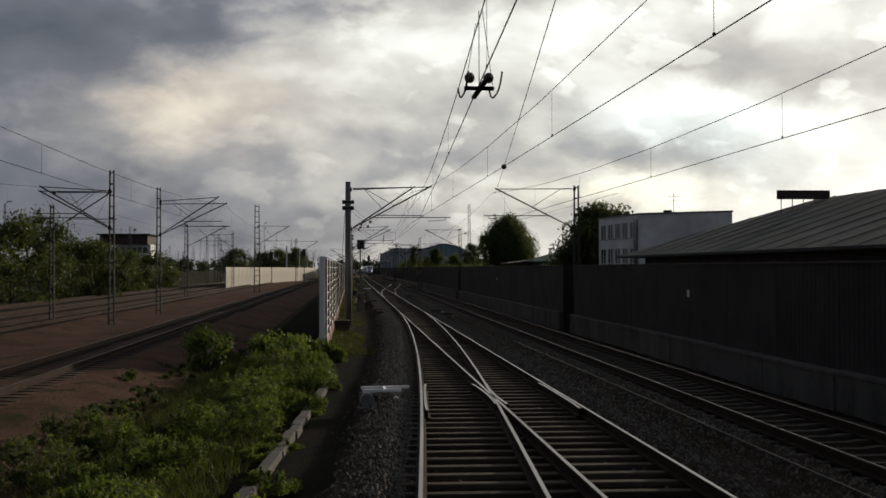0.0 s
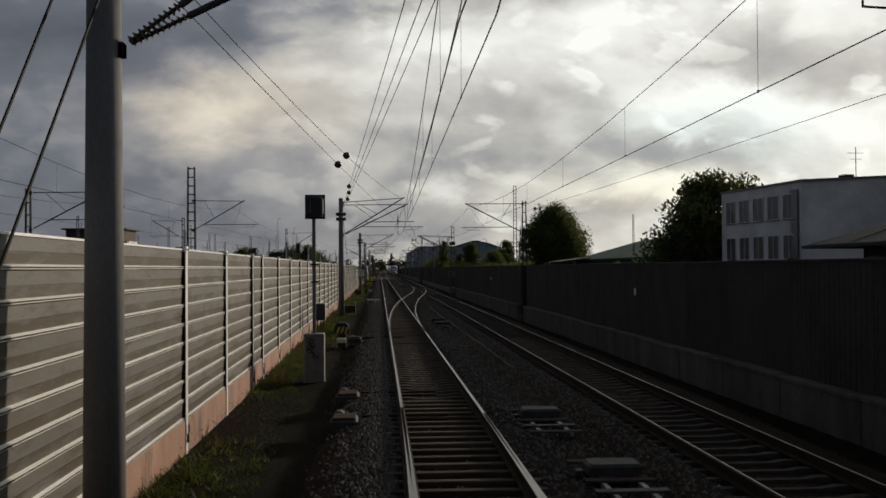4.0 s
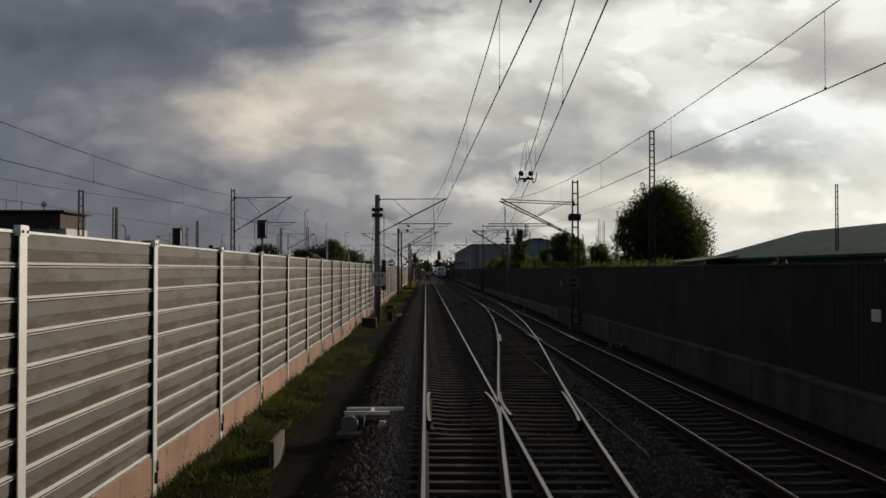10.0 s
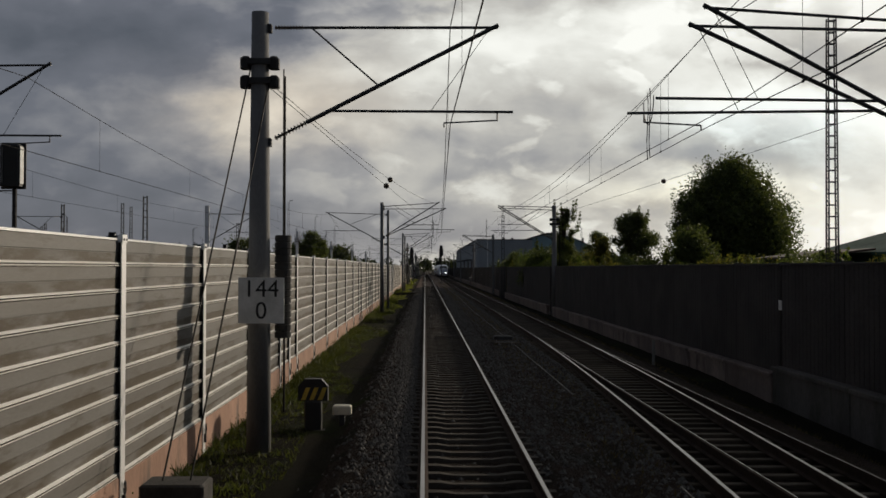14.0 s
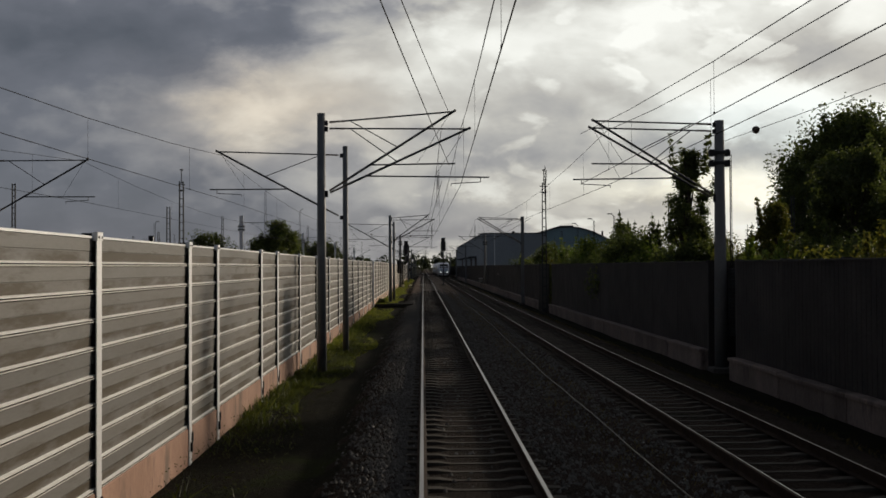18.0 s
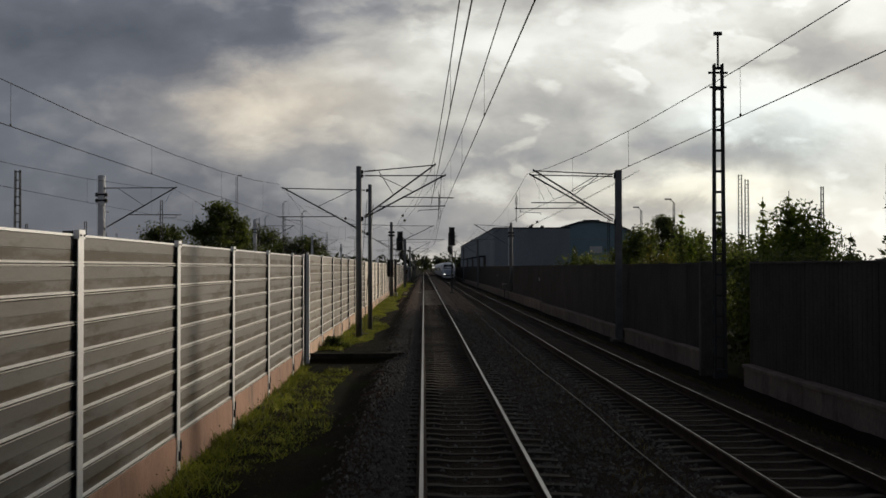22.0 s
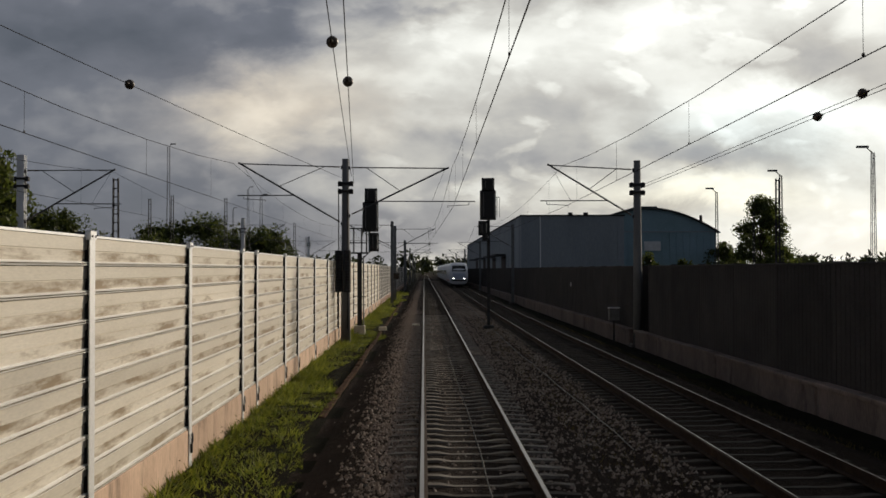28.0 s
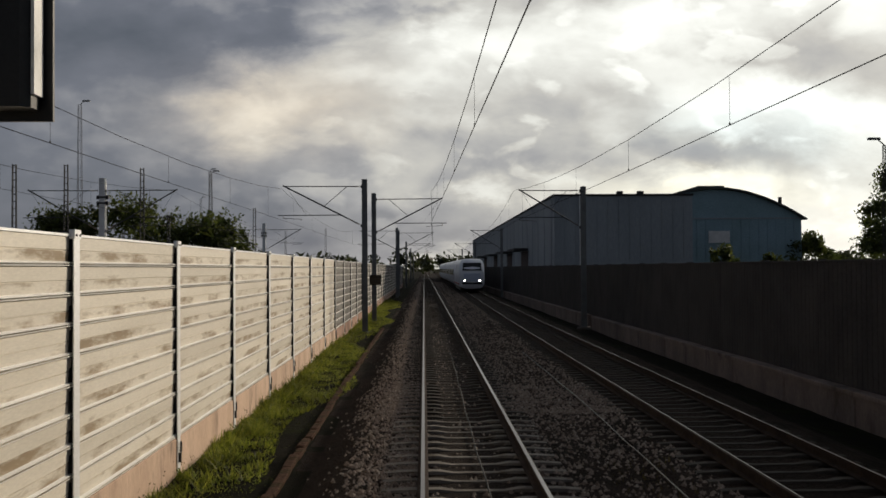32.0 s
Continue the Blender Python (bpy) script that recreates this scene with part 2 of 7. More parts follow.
def board_material(name, base, second, dirt, low):
    """Aluminium board: dull metal paint with blotchy dirt that clings above the ridge along its lower edge."""
    m = material(name, base, 0.5, second=second, scale=0.8, fine_scale=22, bump=0.15, bump_dist=0.004, spread=0.09, stretch=(1, 0.35, 2.2), per_object=0.09)
    nt = m.node_tree
    bs = nt.nodes["Principled BSDF"]
    paint = bs.inputs["Base Color"].links[0].from_socket
    tc, oi = nt.nodes.new("ShaderNodeTexCoord"), nt.nodes.new("ShaderNodeObjectInfo")
    sp = nt.nodes.new("ShaderNodeSeparateXYZ")
    nt.links.new(tc.outputs["Object"], sp.inputs[0])
    cb = nt.nodes.new("ShaderNodeCombineXYZ")
    sh = nt.nodes.new("ShaderNodeMath")
    sh.operation = "MULTIPLY"
    sh.inputs[1].default_value = 91.0
    nt.links.new(oi.outputs["Random"], sh.inputs[0])
    nt.links.new(sh.outputs[0], cb.inputs[0])
    for k, f in ((1, 0.65), (2, 3.4)):
        q = nt.nodes.new("ShaderNodeMath")
        q.operation = "MULTIPLY"
        q.inputs[1].default_value = f
        nt.links.new(sp.outputs[k], q.inputs[0])
        nt.links.new(q.outputs[0], cb.inputs[k])
    n = nt.nodes.new("ShaderNodeTexNoise")
    n.inputs["Scale"].default_value, n.inputs["Detail"].default_value, n.inputs["Roughness"].default_value = 1.15, 7, 0.66
    nt.links.new(cb.outputs[0], n.inputs["Vector"])
    band = nt.nodes.new("ShaderNodeMapRange")
    band.interpolation_type = "SMOOTHSTEP"
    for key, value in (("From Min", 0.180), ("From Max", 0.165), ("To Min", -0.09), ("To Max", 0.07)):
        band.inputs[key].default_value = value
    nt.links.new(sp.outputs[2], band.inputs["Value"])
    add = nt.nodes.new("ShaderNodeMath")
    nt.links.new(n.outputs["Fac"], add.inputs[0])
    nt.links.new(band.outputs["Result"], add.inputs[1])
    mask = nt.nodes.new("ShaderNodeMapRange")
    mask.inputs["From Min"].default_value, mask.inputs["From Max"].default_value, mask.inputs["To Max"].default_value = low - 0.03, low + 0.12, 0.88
    nt.links.new(add.outputs[0], mask.inputs["Value"])
    mx = nt.nodes.new("ShaderNodeMix")
    mx.data_type = "RGBA"
    mx.inputs[7].default_value = (*dirt, 1)
    nt.links.new(mask.outputs["Result"], mx.inputs["Factor"])
    nt.links.new(paint, mx.inputs[6])
    nt.links.new(mx.outputs[2], bs.inputs["Base Color"])
    return m


M = {
    "ballast": material("ballast", (0.038, 0.026, 0.02), 0.97, second=(0.018, 0.012, 0.009), scale=0.5, fine_scale=22, bump=1.0, bump_dist=0.12, spread=0.9, spec=0.05, third=(0.018, 0.015, 0.011), third_scale=0.25),
    "verge": material("dark_verge_soil", (0.014, 0.0115, 0.0075), 0.98, second=(0.010, 0.010, 0.006), scale=0.6, fine_scale=20, bump=1.0, bump_dist=0.08, spread=0.7, spec=0.03, third=(0.017, 0.022, 0.006), third_scale=0.5),
    "cable": material("worn_cable_sheath", (0.04, 0.03, 0.024), 0.42, spec=0.3, second=(0.035, 0.028, 0.022), scale=2, fine_scale=60, bump=0.0, spread=0.2),
    "stone": material("ballast_stone", (0.072, 0.067, 0.063), 0.7, second=(0.022, 0.020, 0.018), scale=6, fine_scale=60, spread=0.45, spec=0.2, third=(0.30, 0.29, 0.28), third_scale=14, third_lo=0.60),
    # browner stones of the late stretch, also lightened to stand for sunshine
    "brown_sunlit_stone": material("brown_sunlit_ballast_stone", (0.25, 0.19, 0.15), 0.65, second=(0.07, 0.046, 0.033), scale=6, fine_scale=60, spread=0.45, spec=0.2, third=(0.40, 0.35, 0.30), third_scale=14, third_lo=0.55),
    "soil": material("soil", (0.112, 0.064, 0.045), 0.97, second=(0.062, 0.037, 0.026), scale=0.4, spec=0.04, fine_scale=18, bump=1.0, bump_dist=0.06, spread=0.5, third=(0.03, 0.034, 0.012), third_scale=0.5),
    "land": material("land", (0.034, 0.028, 0.015), 0.97, second=(0.022, 0.026, 0.010), scale=0.25, spec=0.04, fine_scale=5, bump=0.6, bump_dist=0.1, spread=0.5),
    "rail_side": material("rail_rust", (0.042, 0.026, 0.018), 0.85, spec=0.1, second=(0.026, 0.017, 0.013), scale=4, fine_scale=60),
    "rail_head": material("rail_running_surface", (0.25, 0.24, 0.228), 0.36, metal=1.0, second=(0.18, 0.165, 0.155), scale=2, fine_scale=80, bump=0.05, bump_dist=0.001, spread=0.15, stretch=(1, 0.1, 1)),
    # same sleepers, coloured lighter where sunlight falls on them beyond y = 332
    "sunlit_sleeper": material("sunlit_sleeper_concrete", (0.24, 0.215, 0.185), 0.9, spec=0.1, second=(0.14, 0.12, 0.10), scale=3, fine_scale=50, bump=0.3, spread=0.25, per_object=0.2, third=(0.10, 0.08, 0.06), third_scale=2.0),
    "sleeper": material("sleeper_concrete", (0.066, 0.058, 0.049), 0.9, spec=0.1, second=(0.040, 0.033, 0.027), scale=3, fine_scale=50, bump=0.3, spread=0.25, per_object=0.2, third=(0.055, 0.042, 0.032), third_scale=2.0),
    "timber": material("timber_sleeper", (0.088, 0.071, 0.053), 0.9, spec=0.1, second=(0.05, 0.039, 0.029), scale=3, fine_scale=30, bump=0.5, stretch=(0.3, 3, 3), per_object=0.3),
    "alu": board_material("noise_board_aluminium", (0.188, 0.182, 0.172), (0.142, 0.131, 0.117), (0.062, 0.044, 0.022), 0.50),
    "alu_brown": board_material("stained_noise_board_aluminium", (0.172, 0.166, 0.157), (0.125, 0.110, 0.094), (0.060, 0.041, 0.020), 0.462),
    # fewer dirt blotches; the paler base also holds the sunshine of its stretch
    "alu_clean_sunlit": board_material("clean_sunlit_board_aluminium", (0.73, 0.675, 0.58), (0.63, 0.575, 0.48), (0.24, 0.165, 0.085), 0.572),
    # in-between base tone, for the stretch where sunlight starts to show
    "alu_mid": board_material("half_sunlit_board_aluminium", (0.325, 0.304, 0.27), (0.245, 0.222, 0.19), (0.115, 0.080, 0.042), 0.535),
    # ridges coloured far lighter than their boards, for the light they catch
    "ridge": material("noise_board_ridge", (0.90, 0.88, 0.84), 0.36, metal=0.1, second=(0.80, 0.77, 0.72), scale=1.2, fine_scale=20, bump=0.1, bump_dist=0.003, spread=0.1, per_object=0.05),
    "galv": material("galvanised_steel", (0.84, 0.84, 0.84), 0.4, metal=0.3, second=(0.76, 0.76, 0.76), scale=2, fine_scale=30, bump=0.1, bump_dist=0.003, spread=0.1),
    "plinth": material("pink_concrete", (0.40, 0.235, 0.165), 0.85, second=(0.28, 0.165, 0.115), scale=1.2, fine_scale=25, bump=0.3, bump_dist=0.01, spread=0.15, per_object=0.1, third=(0.16, 0.11, 0.085), third_scale=1.5, stretch=(1, 1, 0.4)),
    # lit copy of the pink concrete: sunshine is mixed into its lighter tone
    "plinth_sunlit": material("sunlit_plinth_concrete", (0.62, 0.44, 0.32), 0.85, second=(0.48, 0.33, 0.235), scale=1.2, fine_scale=25, bump=0.3, bump_dist=0.01, spread=0.15, per_object=0.1, third=(0.20, 0.14, 0.10), third_scale=1.5, stretch=(1, 1, 0.3)),
    # near-black tone includes the shade on this side of the barrier
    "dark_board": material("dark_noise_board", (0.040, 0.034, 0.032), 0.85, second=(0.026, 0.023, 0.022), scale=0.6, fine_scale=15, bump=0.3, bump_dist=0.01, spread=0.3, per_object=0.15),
    "dark_mottled_concrete": material("dark_mottled_concrete", (0.030, 0.028, 0.022), 0.95, second=(0.014, 0.014, 0.009), scale=1.5, fine_scale=22, bump=0.8, bump_dist=0.03, spread=0.5, third=(0.05, 0.046, 0.04), third_scale=2.0),
    "concrete": material("old_concrete", (0.115, 0.105, 0.095), 0.9, second=(0.06, 0.054, 0.048), scale=0.8, fine_scale=18, bump=0.4, bump_dist=0.02, spread=0.25, third=(0.05, 0.045, 0.035), third_scale=1.2, stretch=(1, 1, 0.35), per_object=0.12),
    "plinth_pink": material("stained_pink_concrete", (0.21, 0.16, 0.14), 0.9, second=(0.13, 0.10, 0.085), scale=0.8, fine_scale=18, bump=0.4, bump_dist=0.02, spread=0.25, third=(0.07, 0.055, 0.045), third_scale=1.4, stretch=(1, 1, 0.35), per_object=0.15),
    # darkened so that the cabinet's front carries its shade in the paint
    "cabinet_shaded": material("blue_grey_shaded_cabinet", (0.042, 0.046, 0.056), 0.5, second=(0.03, 0.033, 0.04), scale=4, fine_scale=30, spread=0.12),
    # dark grey of the slab; on the anchor blocks it paints their shaded face
    "dark_concrete": material("dark_and_shaded_concrete", (0.055, 0.05, 0.045), 0.92, second=(0.032, 0.03, 0.025), scale=2, fine_scale=18, bump=0.4, bump_dist=0.02, spread=0.25),
    "mast": material("mast_steel_paint", (0.15, 0.16, 0.165), 0.55, second=(0.105, 0.11, 0.115), scale=2, fine_scale=40, bump=0.1, bump_dist=0.003, spread=0.15),
    "mast_concrete": material("mast_spun_concrete", (0.19, 0.19, 0.19), 0.8, second=(0.13, 0.13, 0.13), scale=1.5, fine_scale=40, bump=0.2, bump_dist=0.004, spread=0.15, stretch=(1, 1, 0.3)),
    "lattice": material("lattice_steel", (0.05, 0.052, 0.054), 0.7, spec=0.2, second=(0.034, 0.03, 0.028), scale=3, fine_scale=30, spread=0.2),
    # near-white base stands for the sun on these galvanised masts
    "bright_mast": material("sunlit_galvanised_mast", (0.85, 0.86, 0.87), 0.5, second=(0.72, 0.72, 0.73), scale=2, fine_scale=30, spread=0.08),
    "tube": material("cantilever_tube", (0.075, 0.078, 0.082), 0.5, metal=0.4, second=(0.05, 0.05, 0.05), scale=5, fine_scale=40, spread=0.15),
    "wire": material("overhead_wire", (0.022, 0.02, 0.019), 0.7, spec=0.1, bump=0.0),
    "insulator": material("brown_insulator", (0.10, 0.075, 0.055), 0.4, second=(0.06, 0.045, 0.035), scale=6, bump=0.0),
    "black": material("black_plate", (0.015, 0.015, 0.016), 0.5, second=(0.022, 0.022, 0.022), scale=4, bump=0.05, spread=0.2),
    "grey_box": material("grey_cabinet_paint", (0.20, 0.20, 0.195), 0.55, second=(0.14, 0.13, 0.12), scale=4, fine_scale=30, spread=0.12),
    "white": material("white_enamel", (0.72, 0.72, 0.70), 0.45, second=(0.55, 0.55, 0.52), scale=4, fine_scale=30, bump=0.05, spread=0.06),
    "cream": material("cream_enamel", (0.62, 0.58, 0.46), 0.5, second=(0.48, 0.44, 0.35), scale=5, spread=0.1),
    "yellow": material("yellow_paint", (0.55, 0.40, 0.06), 0.5, second=(0.40, 0.28, 0.05), scale=5, spread=0.15),
    "red": material("red_paint", (0.50, 0.05, 0.04), 0.5, second=(0.4, 0.05, 0.04), scale=5, spread=0.1),
    "render_white": material("white_render", (0.80, 0.80, 0.80), 0.8, second=(0.52, 0.52, 0.53), scale=0.3, fine_scale=8, spread=0.08),
    "roof_grey": material("grey_sheet_roof", (0.085, 0.09, 0.09), 0.92, spec=0.08, second=(0.06, 0.063, 0.06), scale=0.25, fine_scale=6, spread=0.2, third=(0.12, 0.125, 0.12), third_scale=0.15),
    "hall_sheet": material("blue_grey_hall_cladding", (0.30, 0.33, 0.36), 0.7, second=(0.24, 0.27, 0.295), scale=0.15, fine_scale=4, bump=0.1, spread=0.12, stretch=(1, 1, 0.3)),
    "hall_teal": material("teal_gable_cladding", (0.24, 0.35, 0.42), 0.65, second=(0.20, 0.30, 0.33), scale=0.2, fine_scale=4, bump=0.1, spread=0.15),
    "green_sheet": material("green_hall_roof", (0.07, 0.125, 0.10), 0.95, spec=0.05, second=(0.045, 0.085, 0.07), scale=0.15, fine_scale=3, spread=0.15),
    "glass": material("dark_window_glass", (0.05, 0.06, 0.07), 0.12, second=(0.03, 0.035, 0.04), scale=0.6, bump=0.0, spread=0.1),
    "train_white": material("train_white_paint", (0.78, 0.80, 0.84), 0.3, second=(0.70, 0.72, 0.77), scale=0.6, bump=0.0, spread=0.05),
    "brick_brown": material("brown_cladding", (0.08, 0.055, 0.045), 0.8, second=(0.05, 0.035, 0.03), scale=0.8, fine_scale=12, spread=0.2),
    "bark": material("bark", (0.07, 0.055, 0.04), 0.95, second=(0.04, 0.032, 0.025), scale=3, fine_scale=20, bump=0.6, bump_dist=0.03, stretch=(1, 1, 0.3)),
    "leaf": leafy("leaf_green", (0.048, 0.066, 0.025), (0.115, 0.13, 0.05)),
    "leaf_dark": leafy("leaf_dark", (0.035, 0.05, 0.02), (0.085, 0.095, 0.04)),
    "leaf_bright": leafy("leaf_bright", (0.05, 0.088, 0.018), (0.16, 0.185, 0.05)),
    "leaf_yellow": leafy("leaf_yellow", (0.06, 0.075, 0.02), (0.15, 0.13, 0.035)),
    "woods": leafy("far_leaf", (0.018, 0.024, 0.016), (0.04, 0.046, 0.03)),
    "pale": material("pale_concrete", (0.46, 0.43, 0.38), 0.85, second=(0.34, 0.31, 0.27), scale=0.5, fine_scale=8, spread=0.12),
    # darker copy of the grass: the duller light of its stretch is coloured in
    "shade_toned_grass": leafy("shade_toned_blade", (0.026, 0.037, 0.010), (0.072, 0.078, 0.023)),
    "grass": leafy("grass_blade", (0.075, 0.10, 0.018), (0.22, 0.225, 0.055)),
    "grass_dry": leafy("dry_weed", (0.06, 0.045, 0.025), (0.12, 0.09, 0.045)),
}


# ---- mesh helpers ----
class Build:
    """Collects vertices and faces of one mesh."""

    def __init__(self):
        self.v, self.f, self.mi = [], [], []

    def add(self, verts, faces, mi=0):
        o = len(self.v)
        self.v += [tuple(p) for p in verts]
        self.f += [tuple(i + o for i in f) for f in faces]
        self.mi += [mi] * len(faces)
        return self

    def box(self, x0, x1, y0, y1, z0, z1, mi=0, bevel=0.0):
        if bevel:
            b = bevel
            ring = [(x0 + b, y0), (x1 - b, y0), (x1, y0 + b), (x1, y1 - b), (x1 - b, y1), (x0 + b, y1), (x0, y1 - b), (x0, y0 + b)]
            cx, cy = (x0 + x1) / 2, (y0 + y1) / 2
            inner = [(cx + (x - cx) * (1 - 2 * b / (x1 - x0)), cy + (y - cy) * (1 - 2 * b / (y1 - y0))) for x, y in ring]
            vs = [(x, y, z0) for x, y in ring] + [(x, y, z1 - b) for x, y in ring] + [(x, y, z1) for x, y in inner]
            fs = [tuple(range(7, -1, -1)), tuple(range(16, 24))]
            for k in range(8):
                j = (k + 1) % 8
                fs += [(k, j, j + 8, k + 8), (k + 8, j + 8, j + 16, k + 16)]
            return self.add(vs, fs, mi)
        vs = [(x, y, z) for z in (z0, z1) for x, y in ((x0, y0), (x1, y0), (x1, y1), (x0, y1))]
        return self.add(vs, [(3, 2, 1, 0), (4, 5, 6, 7), (0, 1, 5, 4), (1, 2, 6, 5), (2, 3, 7, 6), (3, 0, 4, 7)], mi)

    def tube(self, p, q, r, r2=None, n=8, mi=0):
        p, q = Vector(p), Vector(q)
        r2 = r if r2 is None else r2
        d = (q - p)
        if d.length < 1e-6:
            return self
        d.normalize()
        a = d.orthogonal().normalized()
        c = d.cross(a)
        vs = []
        for o, rr in ((p, r), (q, r2)):
            for k in range(n):
                t = 2 * math.pi * k / n
                vs.append(o + (a * math.cos(t) + c * math.sin(t)) * rr)
        fs = [(k, (k + 1) % n, n + (k + 1) % n, n + k) for k in range(n)] + [tuple(range(n - 1, -1, -1)), tuple(range(n, 2 * n))]
        return self.add(vs, fs, mi)

    def path(self, pts, r, n=6, mi=0):
        pts = [Vector(p) for p in pts]
        vs, fs = [], []
        for i, p in enumerate(pts):
            d = (pts[min(i + 1, len(pts) - 1)] - pts[max(i - 1, 0)]).normalized()
            a = d.cross(Vector((0, 0, 1)))
            a = a.normalized() if a.length > 1e-3 else Vector((1, 0, 0))
            c = a.cross(d)
            for k in range(n):
                t = 2 * math.pi * k / n
                vs.append(p + (a * math.cos(t) + c * math.sin(t)) * r)
        for i in range(len(pts) - 1):
            for k in range(n):
                fs.append((i * n + k, i * n + (k + 1) % n, (i + 1) * n + (k + 1) % n, (i + 1) * n + k))
        return self.add(vs, fs, mi)

    def ball(self, c, rx, ry=None, rz=None, n=10, m=6, mi=0):
        ry, rz = ry or rx, rz or rx
        vs = [(c[0], c[1], c[2] - rz)]
        for i in range(1, m):
            t = math.pi * i / m
            vs += [(c[0] + rx * math.sin(t) * math.cos(2 * math.pi * k / n), c[1] + ry * math.sin(t) * math.sin(2 * math.pi * k / n), c[2] - rz * math.cos(t)) for k in range(n)]
        vs.append((c[0], c[1], c[2] + rz))
        fs = [(0, 1 + (k + 1) % n, 1 + k) for k in range(n)]
        for i in range(m - 2):
            fs += [(1 + i * n + k, 1 + i * n + (k + 1) % n, 1 + (i + 1) * n + (k + 1) % n, 1 + (i + 1) * n + k) for k in range(n)]
        o = 1 + (m - 2) * n
        fs += [(o + k, o + (k + 1) % n, len(vs) - 1) for k in range(n)]
        return self.add(vs, fs, mi)

    def prism(self, poly, y0, y1, mi=0, axis="y"):
        """A closed outline in x, z drawn out along y (or in y, z along x, or in x, y along z)."""
        n = len(poly)
        put = {"y": lambda a, b, t: (a, t, b), "x": lambda a, b, t: (t, a, b), "z": lambda a, b, t: (a, b, t)}[axis]
        vs = [put(a, b, y0) for a, b in poly] + [put(a, b, y1) for a, b in poly]
        fs = [(k, (k + 1) % n, n + (k + 1) % n, n + k) for k in range(n)] + [tuple(range(n - 1, -1, -1)), tuple(range(n, 2 * n))]
        return self.add(vs, fs, mi)

    def mesh(self, name, mats, smooth=False):
        me = bpy.data.meshes.new(name)
        me.from_pydata(self.v, [], self.f)
        for m in mats if isinstance(mats, (list, tuple)) else [mats]:
            me.materials.append(m)
        if any(self.mi):
            me.polygons.foreach_set("material_index", self.mi)
        if smooth:
            me.polygons.foreach_set("use_smooth", [True] * len(self.f))
        b = bmesh.new()
        b.from_mesh(me)
        bmesh.ops.recalc_face_normals(b, faces=b.faces)
        b.to_mesh(me)
        b.free()
        return me


def raw_mesh(name, verts, faces, mats):
    """A large mesh straight from arrays, for loose stuff."""
    me = bpy.data.meshes.new(name)
    n, k = faces.shape
    me.vertices.add(len(verts))
    me.vertices.foreach_set("co", verts.astype(np.float32).ravel())
    me.loops.add(n * k)
    me.loops.foreach_set("vertex_index", faces.astype(np.int32).ravel())
    me.polygons.add(n)
    me.polygons.foreach_set("loop_start", np.arange(0, n * k, k, dtype=np.int32))
    me.polygons.foreach_set("loop_total", np.full(n, k, dtype=np.int32))
    for m in mats if isinstance(mats, (list, tuple)) else [mats]:
        me.materials.append(m)
    me.update(calc_edges=True)
    return me


def empty(name, at=(0, 0, 0), turn=0.0):
    ob = new(name)
    ob.empty_display_size = 0.2
    ob.matrix_basis = pose(*at, 0, 0, turn)
    return ob


def part(name, b, mats, parent, label="", smooth=False, at=None):
    ob = new(name, b if isinstance(b, bpy.types.Mesh) else b.mesh(name, mats, smooth))
    ob.parent = parent
    if at is not None:
        ob.location = at
    return tagged(ob, label)


def thing(name, b, mats, label, category, group="", kind="", smooth=False):
    return tagged(new(name, b if isinstance(b, bpy.types.Mesh) else b.mesh(name, mats, smooth)), label, category, group, kind)


# ---- the lines of the tracks ----
R, SLOPE = 760.0, 1 / 14.0
ANG = math.atan(SLOPE)
ARC = R * math.sin(ANG)
JOIN, SPLIT, TWO = 69.5, 91.3, 4.41          # where the branch joins the main track, where the crossover leaves it, axis of the second track


def arc_x(d):
    """Offset of a turnout's branch at d metres from its toe."""
    if d <= 0:
        return 0.0
    if d <= ARC:
        return R - math.sqrt(R * R - d * d)
    return R * (1 - math.cos(ANG)) + (d - ARC) * SLOPE


def second_x(y):
    t = min(1.0, max(0.0, y / 130))
    u = min(1.0, max(0.0, (y - 400) / 110))
    return 4.14 + (TWO - 4.14) * t * t * (3 - 2 * t) + 0.5 * u * u * (3 - 2 * u)


def branch_x(y):
    return -arc_x(JOIN - y)


def cross_x(y):
    d = y - SPLIT
    end = 2 * ARC + (TWO - 2 * R * (1 - math.cos(ANG))) / SLOPE
    return arc_x(d) if d < end / 2 else TWO - arc_x(end - d)


CROSS_END = SPLIT + 2 * ARC + (TWO - 2 * R * (1 - math.cos(ANG))) / SLOPE
GAUGE = 0.7535


def line(fn, y0, y1, step):
    n = max(2, int((y1 - y0) / step) + 1)
    return [(fn(y0 + (y1 - y0) * k / (n - 1)), y0 + (y1 - y0) * k / (n - 1)) for k in range(n)]


RAIL_FOOT = [(-0.075, -0.172), (0.075, -0.172), (0.075, -0.160), (0.012, -0.142), (0.012, -0.048), (0.036, -0.040), (0.036, -0.004)]
RAIL_TOP = [(0.026, 0.0), (-0.026, 0.0)]
RAIL = RAIL_FOOT + RAIL_TOP + [(-x, z) for x, z in reversed(RAIL_FOOT[2:])]
N_FOOT = len(RAIL_FOOT)


